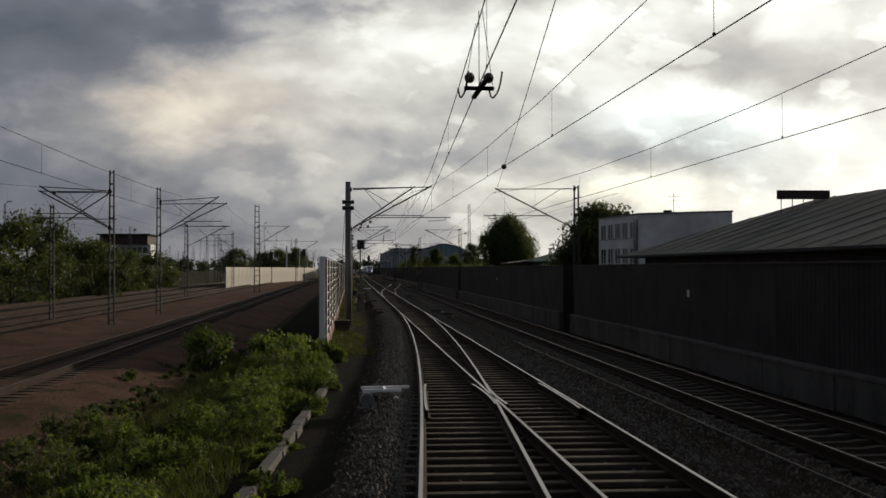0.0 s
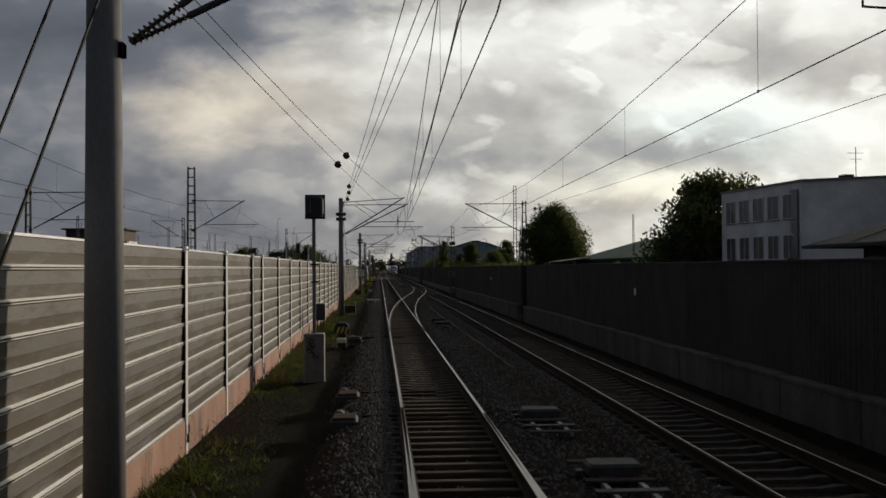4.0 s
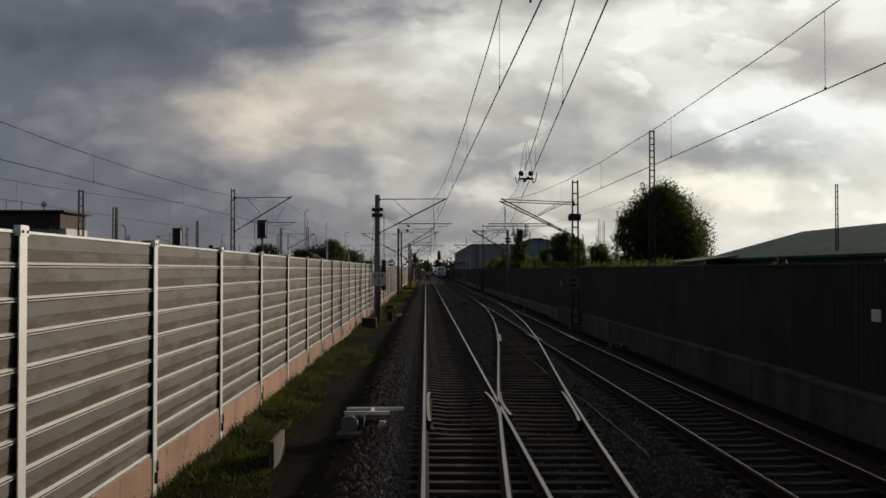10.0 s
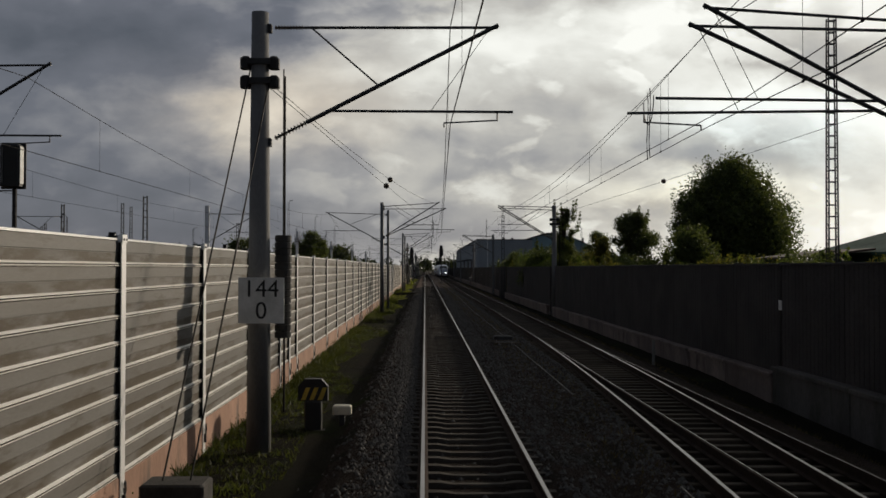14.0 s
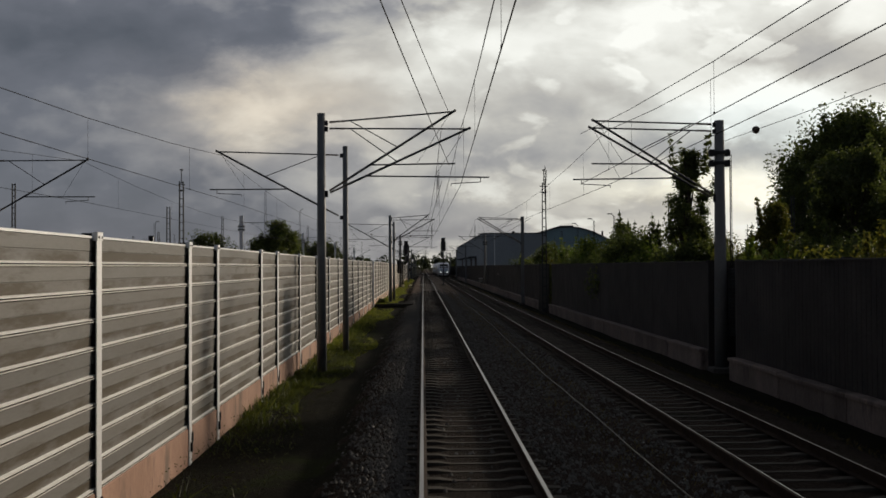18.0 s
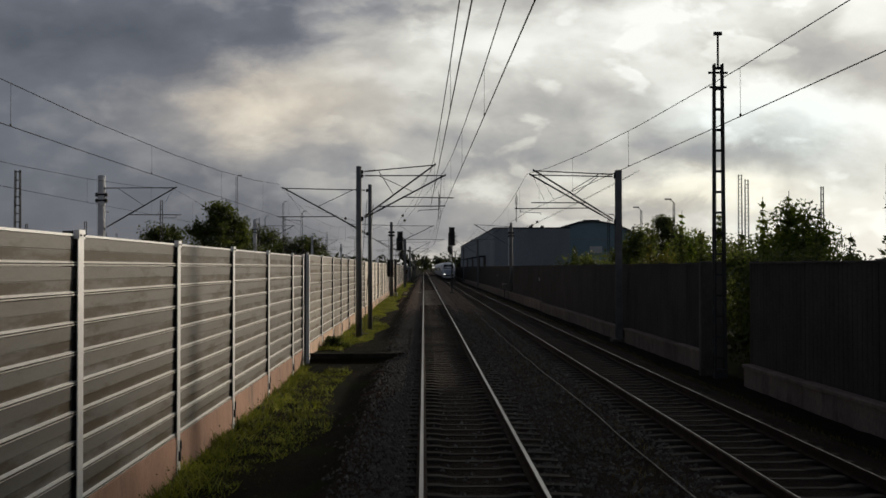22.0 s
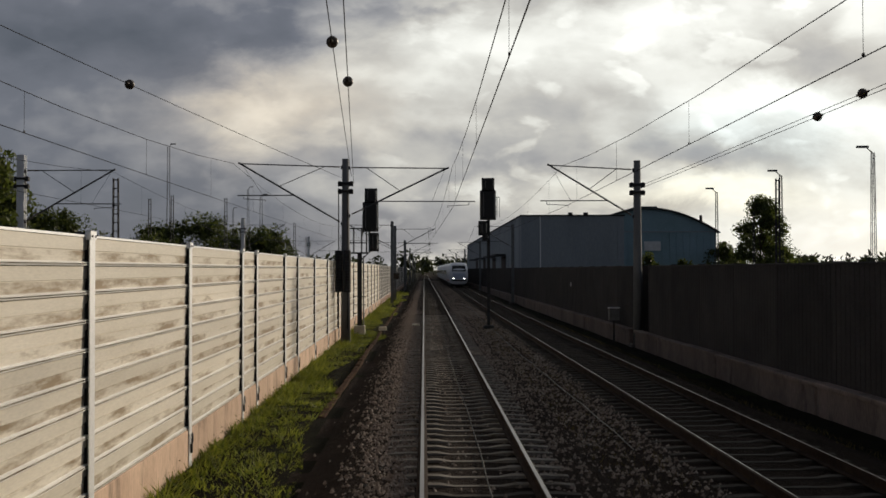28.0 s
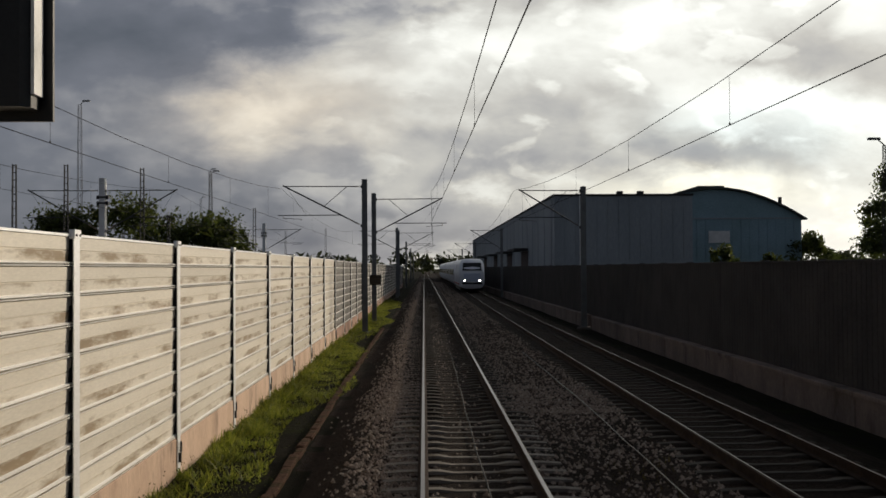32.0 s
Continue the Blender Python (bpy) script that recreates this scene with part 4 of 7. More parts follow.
for first, last, top, mat in ((-2, 98, 0.08, "concrete"), (98, 190, 0.11, "concrete"), (190, 282, -0.08, "plinth_pink"), (285.3, 334, -0.08, "plinth_pink"), (334, 470, 0.03, "plinth_pink"), (470, 640, 0.03, "plinth_pink")):
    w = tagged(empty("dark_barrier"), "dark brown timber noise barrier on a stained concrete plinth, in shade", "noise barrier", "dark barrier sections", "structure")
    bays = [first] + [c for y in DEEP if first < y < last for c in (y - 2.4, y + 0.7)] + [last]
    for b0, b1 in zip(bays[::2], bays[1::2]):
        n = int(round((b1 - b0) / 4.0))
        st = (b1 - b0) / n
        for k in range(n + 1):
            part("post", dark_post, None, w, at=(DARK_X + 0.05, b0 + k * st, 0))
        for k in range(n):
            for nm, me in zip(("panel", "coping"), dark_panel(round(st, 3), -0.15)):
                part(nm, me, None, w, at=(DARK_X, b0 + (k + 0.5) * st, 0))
    for b0, b1 in zip(bays[1::2], bays[2::2]):
        for nm, me in zip(("panel", "coping"), dark_panel(round(b1 - b0 + 0.2, 3), -1.2)):
            part(nm, me, None, w, at=(DARK_X + 1.1, (b0 + b1) / 2, 0))
        for y in (b0, b1):
            part("return_panel", Build().box(DARK_X + 0.1, DARK_X + 1.2, y - 0.05, y + 0.05, -1.2, DARK_TOP).mesh("return_panel", M["dark_board"]), None, w)
    cuts = [first] + [c for y in NICHES if first < y < last for c in ((y - 2.4, y + 0.7) if y in DEEP[:3] else (y - 0.55, y + 0.55))] + [last]
    for y0, y1 in zip(cuts[::2], cuts[1::2]):
        n = max(1, int(round((y1 - y0) / 4.4)))
        for k in range(n):
            a, c = y0 + (y1 - y0) * k / n, y0 + (y1 - y0) * (k + 1) / n
            part("plinth", plinth_piece(a, c, top, mat), None, w, at=(DARK_X - 0.20 + random.uniform(-0.02, 0.02), (a + c) / 2, random.uniform(-0.015, 0.015)))

# end pillar of the dark barrier at the gap
pillar = thing("barrier_pillar", Build().box(8.05, 8.85, 285.02, 285.2, -1.1, DARK_TOP + 0.04, bevel=0.02), M["concrete"], "grey concrete end pillar of the dark barrier", "pillar")

# ---- overhead line masts ----


def insulator(b, p, q, r=0.048, n=10, mi=0):
    p, q = Vector(p), Vector(q)
    b.tube(p, q, 0.022, mi=mi)
    for k in range(n):
        t = (k + 0.5) / n
        c = p.lerp(q, t)
        d = (q - p).normalized() * 0.012
        b.tube(c - d, c + d, r, r * 0.55, 8, mi)
    return b


def cantilever(parent, side, reach, z_top=7.0, z_low=4.95, z_reg=5.45, reg_end=None, dy=0.0, z_in=None, x0=0.16, steady=True, pull=1):
    """The arm that holds the wires: top tube, diagonal tube, brace, registration tube and steady arm, each with its insulator."""
    s = side
    z_in = z_in or z_top - 0.02
    reg_end = reg_end if reg_end is not None else reach + 0.35
    arm = tagged(empty("cantilever"), "")
    arm.parent = parent
    tip = Vector((s * reach, dy, z_top))
    hi, lo = Vector((s * x0, 0, z_in)), Vector((s * x0, 0, z_low))
    u = (tip - hi).normalized()
    part("top_tube", Build().tube(hi + u * 0.62, tip + u * 0.08, 0.026), M["tube"], arm)
    part("insulator", insulator(Build(), hi + u * 0.1, hi + u * 0.62), M["insulator"], arm)
    d = (tip - lo).normalized()
    part("diagonal_tube", Build().tube(lo + d * 0.75, tip + d * 0.1, 0.038), M["tube"], arm)
    part("insulator", insulator(Build(), lo + d * 0.12, lo + d * 0.75, 0.058), M["insulator"], arm)
    for zz in (z_in, z_low):
        b = Build().box(-0.09, 0.09, -0.07, 0.07, zz - 0.09, zz + 0.06, bevel=0.015)
        b.v = [(x + s * (x0 - 0.04), y, z) for x, y, z in b.v]
        part("bracket", b, M["lattice"], arm)
    t = (z_reg + 0.05 - z_low) / (z_top - z_low)
    on = lo.lerp(tip, t)
    end = Vector((s * reg_end, dy, z_reg + 0.04))
    part("registration_tube", Build().tube(on, end, 0.024), M["tube"], arm)
    part("brace", Build().tube(hi + u * 0.75, lo.lerp(tip, min(0.62, t + 0.22)), 0.016), M["tube"], arm)
    if steady:
        h = Vector((s * (reg_end - 0.28), dy, z_reg + 0.04))
        c = h + Vector((-s * 0.95 * pull, 0, -0.20))
        part("steady_arm", Build().tube(h, h + Vector((0, 0, -0.16)), 0.014).tube(h + Vector((0, 0, -0.15)), c, 0.014).tube(c, c + Vector((0, 0, -0.08)), 0.012), M["tube"], arm)
    part("stay", Build().tube(on.lerp(end, 0.55), tip + Vector((-s * 0.08, 0, -0.04)), 0.006), M["wire"], arm)
    return arm


def pole_part(parent, kind, top, w=0.28):
    b = Build()
    if kind == "round":
        b.tube((0, 0, -0.9), (0, 0, top), 0.22, 0.15, 20)
        return part("pole", b, M["mast_concrete"], parent, smooth=True)
    if kind == "tube":
        b.tube((0, 0, -0.9), (0, 0, top), w * 0.54, w * 0.45, 18)
        return part("pole", b, M["mast"], parent, smooth=True)
    if kind == "steel" or kind == "bright":
        h = w / 2
        e = 0.008
        b.prism([(-h, -h), (h, -h), (h, -h + 0.02), (e, -h + 0.02), (e, h - 0.02), (h, h - 0.02), (h, h), (-h, h), (-h, h - 0.02), (-e, h - 0.02), (-e, -h + 0.02), (-h, -h + 0.02)], -0.8, top, axis="z")
        return part("pole", b, M["bright_mast" if kind == "bright" else "mast"], parent)
    if kind == "lattice":
        h, ht = w * 0.46, w * 0.34
        pole = part("pole_frame", b.box(-h - 0.03, h + 0.03, -h, h, -0.8, -0.45), M["lattice"], parent)
        for sx in (-1, 1):
            for sy in (-1, 1):
                part("leg", Build().tube((sx * h, sy * h * 0.7, -0.45), (sx * ht, sy * ht * 0.7, top), 0.028 + 0.05 * w, 0.024 + 0.035 * w, 4), M["lattice"], pole)
        nn = int(top / 0.62)
        for k in range(nn + 1):
            t = k / nn
            z, hh = -0.1 + (top - 0.03) * t, h + (ht - h) * t
            bb = Build()
            for sy in (-1, 1):
                bb.box(-hh, hh, sy * hh * 0.7 - 0.012, sy * hh * 0.7 + 0.012, z - 0.03, z + 0.03)
            for sx in (-1, 1):
                bb.tube((sx * hh, -hh * 0.7, z), (sx * hh, hh * 0.7, min(z + 0.4, top)), 0.014, None, 4)
            part("batten", bb, M["lattice"], pole)
        return pole


def footing(parent, w=0.36, top=-0.60):
    part("footing", Build().box(-w, w, -w, w, -1.2, top, bevel=0.03), M["concrete"], parent)


def wheels(parent, side=1, z=6.45):
    """The tensioning wheels near the top of a mast."""
    for k, zz in enumerate((z, z - 0.34)):
        b = Build()
        for s in (-1, 1):
            b.box(s * 0.25 - 0.09, s * 0.25 + 0.09, -0.12, 0.12, zz - 0.11, zz + 0.11, bevel=0.04)
        b.box(-0.2, 0.2, -0.2, 0.2, zz - 0.05, zz + 0.05)
        part("tension_wheel", b, M["lattice"], parent)


def clamp(parent, z):
    """Bracket plates bolted round a mast."""
    part("mast_clamp", Build().box(-0.36, 0.30, -0.3, -0.24, z - 0.2, z + 0.2, bevel=0.02).box(-0.36, 0.30, 0.24, 0.3, z - 0.2, z + 0.2, bevel=0.02).box(-0.42, -0.30, -0.1, 0.1, z - 0.15, z + 0.12, bevel=0.03), M["lattice"], parent)


def weights(parent, x=-0.05, y=0.32, z0=1.0, z1=3.1, r=0.15):
    b = Build()
    n = int((z1 - z0) / 0.12)
    rows = [(z0 + (k + t) * (z1 - z0) / n, q) for k in range(n) for t, q in ((0.0, r * 0.82), (0.08, r), (0.9, r), (0.98, r * 0.82))]
    m = 14
    vs = [(x + q * math.cos(2 * math.pi * a / m), y + q * math.sin(2 * math.pi * a / m), z) for z, q in rows for a in range(m)]
    fs = [(i * m + a, i * m + (a + 1) % m, (i + 1) * m + (a + 1) % m, (i + 1) * m + a) for i in range(len(rows) - 1) for a in range(m)]
    b.add(vs, fs + [tuple(range(m - 1, -1, -1)), tuple(range(len(vs) - m, len(vs)))])
    part("counterweight", b, M["lattice"], parent, "stack of dark round counterweights")
    part("weight_rope", Build().tube((x, y, z1), (x, y, 6.3), 0.012).tube((x, y + 0.16, 0.1), (x, y + 0.16, 6.2), 0.02), M["wire"], parent)


def guys(parent, y, x=0.0, z=6.3, spread=0.35, top=0.02):
    part("guy_rope", Build().tube((-0.16, 0, z), (x - spread / 2, y, top), 0.014, None, 5).tube((0.16, 0, z - 0.3), (x + spread / 2, y, top), 0.014, None, 5), M["wire"], parent)
    part("guy_anchor", Build().box(x - 0.4, x + 0.4, y - 0.3, y + 0.3, -0.9, top, bevel=0.03), M["dark_concrete"], parent, "square concrete anchor block, coloured as its shaded face")


def mast(kind, x, y, top, label, arms=(), w=0.28, extra=None, foot=True, group="overhead line masts"):
    m = tagged(empty("catenary_mast", (x, y, 0)), label, "catenary mast", group)
    pole_part(m, kind, top, w)
    if foot:
        footing(m)
    for a in arms:
        cantilever(m, **a)
    if extra:
        extra(m)
    return m


def dbl(t1, t2, r1, r2, dy=0.7, side=1, dz=0.0):
    """Two cantilevers on one mast: reach of their tips and ends of their registration tubes."""
    if side > 0:
        return [dict(side=1, reach=t1, z_top=7.5 + dz, z_in=7.27 + dz, z_reg=5.85 + dz, z_low=5.05 + dz / 2, dy=-dy, reg_end=r1, steady=False), dict(side=1, reach=t2, z_top=7.15 + dz, z_in=7.08 + dz, z_reg=5.54 + dz / 2, z_low=5.0 + dz / 2, dy=dy, reg_end=r2)]
    return [dict(side=-1, reach=t1, z_top=7.14, z_in=6.98, z_reg=5.66, z_low=5.0, dy=-dy, reg_end=r1, steady=False), dict(side=-1, reach=t2, z_top=6.98, z_in=6.92, z_reg=5.47, z_low=4.95, dy=dy, reg_end=r2)]


SINGLE = dict(reach=4.15, side=1)
mast("round", -3.9, 58.8, 7.6, "grey round concrete mast with tension wheels and double cantilever", [dict(side=1, reach=3.67, z_top=7.24, z_in=7.15, z_reg=5.51, z_low=4.92, dy=-0.7, reg_end=5.76), dict(side=1, reach=4.70, z_top=7.38, z_in=7.22, z_reg=5.67, z_low=4.92, dy=0.7, reg_end=4.36, steady=False)], extra=lambda m: (wheels(m), guys(m, -5.2, -0.3)))
mast("round", -3.80, 119.7, 7.55, "grey round concrete mast with tension wheels and guy ropes", dbl(4.28, 4.55, 5.0, 5.65), extra=lambda m: (wheels(m), guys(m, 4.6, 0.45)))
mast("round", -3.66, 181.1, 7.25, "grey round concrete mast carrying counterweights and a kilometre board", [SINGLE], extra=lambda m: (wheels(m, z=6.35), weights(m, 0.38, 0.3, 1.45, 3.3), guys(m, -5.2, -0.2)))
mast("tube", -3.92, 239.1, 7.56, "slim round blue-grey mast with double cantilever", dbl(4.15, 4.66, 4.2, 5.35), w=0.28)
mast("tube", -3.75, 246.9, 7.43, "slim dark grey round mast with an arm over the yard", [dict(side=-1, reach=4.96, z_top=7.23, z_in=7.08, z_low=4.65, z_reg=5.71, reg_end=5.28)], w=0.22)
mast("tube", -3.70, 300.0, 7.36, "slim round blue-grey mast with double cantilever", [dict(side=1, reach=3.46, z_top=7.35, z_in=7.12, z_reg=5.45, z_low=4.98, dy=-0.7, reg_end=3.96), dict(side=1, reach=3.94, z_top=7.0, z_in=6.93, z_reg=5.91, z_low=4.93, dy=0.7, reg_end=4.40, steady=False)], w=0.28)
mast("tube", -3.56, 307.2, 7.1, "slim dark round mast with guy ropes and a yard arm", [dict(side=-1, reach=4.55, z_top=6.9, z_in=6.8, z_low=4.5, z_reg=5.35)], w=0.23, extra=lambda m: guys(m, -4.4, -0.25, top=-0.5))
mast("round", -4.19, 364.0, 7.6, "thick grey mast with two cantilevers and counterweights", [dict(side=1, reach=4.48, z_top=7.18, z_in=7.22, z_low=5.09, z_reg=5.67, reg_end=5.74), dict(side=-1, reach=4.65, z_top=7.39, z_in=7.24, z_low=4.75, z_reg=5.94, reg_end=4.77)], extra=lambda m: (wheels(m, z=6.5), weights(m, -0.30, -0.22, 1.7, 3.55, 0.16), weights(m, 0.10, -0.40, 1.7, 3.55, 0.16)))
for y, r in ((418, -1), (428, 1), (482, -1), (489, 1), (543, 1), (604, -1), (665, 1)):
    mast("steel", -3.8, y, 7.35, "dark grey steel beam mast with one cantilever", [dict(side=r, reach=4.15)])
lat = "dark steel lattice mast with a cantilever over the second track"
mast("lattice", 9.38, 59.44, 7.5, lat, [dict(side=-1, reach=4.7, z_top=7.27, z_in=7.3, z_low=5.0, z_reg=5.68, reg_end=5.45)], w=0.34)
mast("lattice", 8.88, 119.6, 7.3, lat, [dict(side=-1, reach=4.03, z_top=7.12, z_in=7.12, z_low=5.14)], w=0.34, extra=lambda m: guys(m, 5.5, 0.2))
mast("lattice", 8.13, 179.4, 8.0, "heavy dark lattice mast with double cantilever", [dict(side=-1, reach=4.35, z_top=6.84, z_in=6.68, z_reg=5.36, z_low=4.74, dy=-0.4, reg_end=5.2, steady=False), dict(side=-1, reach=4.38, z_top=6.74, z_in=6.56, z_reg=5.24, z_low=4.66, dy=0.4, reg_end=5.5)], w=0.44, extra=lambda m: clamp(m, 5.8))
mast("round", 8.92, 239.8, 7.4, "dark round concrete mast with double cantilever and counterweights", [dict(side=-1, reach=4.15, z_top=7.33, z_in=7.28, z_reg=5.92, z_low=4.95, dy=-0.5, reg_end=4.25, steady=False), dict(side=-1, reach=4.1, z_top=7.24, z_in=7.06, z_reg=5.5, z_low=4.85, dy=0.5, reg_end=4.7)], w=0.36, extra=lambda m: (wheels(m, z=6.35), weights(m, 0.42, 0.1, 0.4, 2.6)))
mast("steel", 8.31, 300.1, 7.2, "dark steel beam mast with double cantilever", [dict(side=-1, reach=3.93, z_top=7.12, z_in=7.0, z_reg=5.62, z_low=4.86, dy=-0.5, reg_end=4.1, steady=False), dict(side=-1, reach=4.0, z_top=7.02, z_in=6.9, z_reg=5.4, z_low=4.76, dy=0.5, reg_end=4.78)], w=0.28)
mast("round", 8.72, 363.8, 7.5, "round grey concrete mast with tension wheels", [dict(side=-1, reach=3.9, z_top=7.3, z_in=7.1, z_reg=5.68, z_low=5.03, reg_end=4.3)], w=0.34, extra=lambda m: (wheels(m, z=6.42),))
for y in (421.5, 482, 543, 604):
    mast("steel", 8.15, y, 7.2, "dark grey steel beam mast with one cantilever", [dict(side=-1, reach=3.5)])

# ---- overhead wires ----


def sagging(pts, sag, n=9):
    """Points of one wire that hangs between its supports."""
    out = []
    for (x0, y0, z0), (x1, y1, z1) in zip(pts, pts[1:]):
        for k in range(n - 1):
            t = k / (n - 1)
            out.append((x0 + (x1 - x0) * t, y0 + (y1 - y0) * t, z0 + (z1 - z0) * t - 4 * sag * t * (1 - t)))
    return out + [pts[-1]]


def catenary(label, supports, zm=7.0, zc=5.26, drop=7, sag=0.95, r=0.009):
    """A messenger wire, a contact wire and the droppers between them along a row of supports (x of the contact wire, y)."""
    w = tagged(empty("overhead_wire"), label, "overhead wire", "overhead wires")
    part("messenger_wire", Build().path(sagging([(x, y, zm) for x, y in supports], sag), r, 4), M["wire"], w)
    part("contact_wire", Build().path(sagging([(x, y, zc) for x, y in supports], 0.03, 3), r, 4), M["wire"], w)
    for (x0, y0), (x1, y1) in zip(supports, supports[1:]):
        for k in range(drop):
            t = (k + 0.5) / drop
            x, y = x0 + (x1 - x0) * t, y0 + (y1 - y0) * t
            part("dropper", Build().tube((x, y, zc), (x, y, zm - 4 * sag * t * (1 - t)), 0.004, None, 4).box(x - 0.01, x + 0.01, y - 0.025, y + 0.025, zc - 0.02, zc + 0.02), M["wire"], w)
    return w


def anchor_wire(a, b, balls, r=0.009, sag=0.25):
    """A wire that ends at a tension mast, with insulators strung into it."""
    w = tagged(empty("anchor_wire"), "dark tension wire with brown disc insulators near the mast", "overhead wire", "anchor wires")
    pts = sagging([a, b], sag, 11)
    part("wire", Build().path(pts, r, 4), M["wire"], w)
    for yb in balls:
        t = (yb - a[1]) / (b[1] - a[1])
        c = Vector(a).lerp(Vector(b), t) - Vector((0, 0, 4 * sag * t * (1 - t)))
        bb = Build().ball(c, 0.115, 0.10, 0.115, 12, 8)
        bb.tube(c + Vector((0, -0.3, 0)), c + Vector((0, 0.3, 0)), 0.03)
        part("insulator", bb, M["insulator"], w, smooth=True)
    return w


MASTS_Y = [-2, 58.8, 119.7, 181.1, 239.2, 300, 361, 421.5, 482, 543, 604, 665]
catenary("dark overhead messenger and contact wire above the main track", list(zip((0.42, -0.33, 0.48, -0.28, 0.47, 0.12, 0.47, -0.3, 0.3, -0.3, 0.3, -0.3), MASTS_Y)))
catenary("dark overhead messenger and contact wire above the second track", list(zip((5.0, 4.35, 5.1, 4.38, 5.15, 4.05, 5.05, 4.3, 5.2, 4.5, 5.2, 4.5), MASTS_Y)))
catenary("dark overhead wire above the yard track next to the barrier", [(-12.3, 0), (-12.4, 71.3), (-11.6, 124), (-9.9, 186.6), (-8.6, 247), (-8.4, 307), (-8.6, 361), (-8.5, 421), (-8.5, 482)], 7.1, 5.4, 6)
catenary("dark overhead wire above a yard track", [(-20.8, 0), (-20.8, 58), (-18.5, 122), (-16.5, 188), (-15.0, 250), (-15.0, 312), (-15.0, 366), (-15.0, 423), (-15.0, 480)], 7.2, 5.5, 6)
catenary("dark overhead wire beside the main track's wire where two lengths overlap", [(-0.12, 239.2), (-0.42, 300.0)], 7.1, 5.4, 7)
catenary("dark overhead wire above the crossover", [(0.5, 119.7), (4.15, 178.3), (4.3, 239.2)], 6.9, 5.3, 6)
catenary("dark overhead wire above the branch track", [(-2.65, -2), (0.05, 58.8), (0.5, 119.7)], 6.95, 5.3, 6)
for x1, z1, balls in ((-0.3, 7.4, (102,)), (-0.05, 7.2, (104.6,)), (0.1, 7.0, (107.8,))):
    anchor_wire((-3.7, 119.5, 6.9 - (7.4 - z1) * 0.5), (x1, 58.8, z1), balls, sag=0.1)
for a_, b_, balls, *hang in (((-3.9, 59.0, 6.4), (0.48, 119.0, 7.45), (82,), 0.45), ((-3.85, 59.0, 6.1), (0.1, 119.0, 5.85), (80.5,), 0.08),
                      ((-3.95, 181.3, 6.4), (0.12, 238.5, 7.45), (206,), 0.45), ((-3.7, 181.3, 6.1), (0.1, 238.5, 5.85), (203.2,), 0.08),
                      ((-4.0, 365.0, 6.9), (-0.3, 300, 7.3), (337.6,)), ((-3.9, 365.0, 6.6), (0.2, 300, 7.1), (340.2,)),
                      ((-4.3, 365.0, 6.8), (-9.4, 328, 7.2), (342,)),
                      ((8.9, 363.6, 6.4), (9.3, 300, 7.2), (341,)), ((8.7, 363.6, 6.2), (9.0, 300, 7.0), (343,)),
                      ((9.0, 239.7, 6.7), (12.0, 181, 7.1), (211, 236.8)), ((9.0, 119.9, 6.6), (12.0, 60, 7.1), (116.5,)), ((-2.6, -2, 7.1), (4.6, 59.4, 7.0), (43,))):
    anchor_wire(a_, b_, balls, sag=hang[0] if hang else 0.1)


# ---- plants ----
def leaves(centres, radii, count, size, seed, droop=0.0):
    """Leaf cards scattered through a set of clumps: arrays of vertices and faces."""
    g = np.random.default_rng(seed)
    centres, radii = np.array(centres, float), np.array(radii, float)
    w = radii ** 2
    k = g.choice(len(centres), count, p=w / w.sum())
    d = g.normal(0, 1, (count, 3))
    d /= np.linalg.norm(d, axis=1)[:, None]
    inner = g.random(count) < 0.22
    rr = radii[k] * np.where(inner, g.uniform(0.0, 0.6, count), g.uniform(0.35, 1.0, count) ** 0.6)
    p = centres[k] + d * rr[:, None] * np.array([1, 1, 0.85])
    if droop:
        p[:, 2] -= g.uniform(0, droop, count) ** 1.5
    a = g.normal(0, 1, (count, 3))
    a /= np.linalg.norm(a, axis=1)[:, None]
    b = np.cross(a, g.normal(0, 1, (count, 3)))
    b /= np.linalg.norm(b, axis=1)[:, None]
    s = (size * g.uniform(0.6, 1.4, count) * np.where(inner, 2.0, 1.0))[:, None]
    v = np.stack([p - a * s, p + b * s * 0.45, p + a * s, p - b * s * 0.45], 1).reshape(-1, 3)
    return v, np.arange(count * 4).reshape(-1, 4)


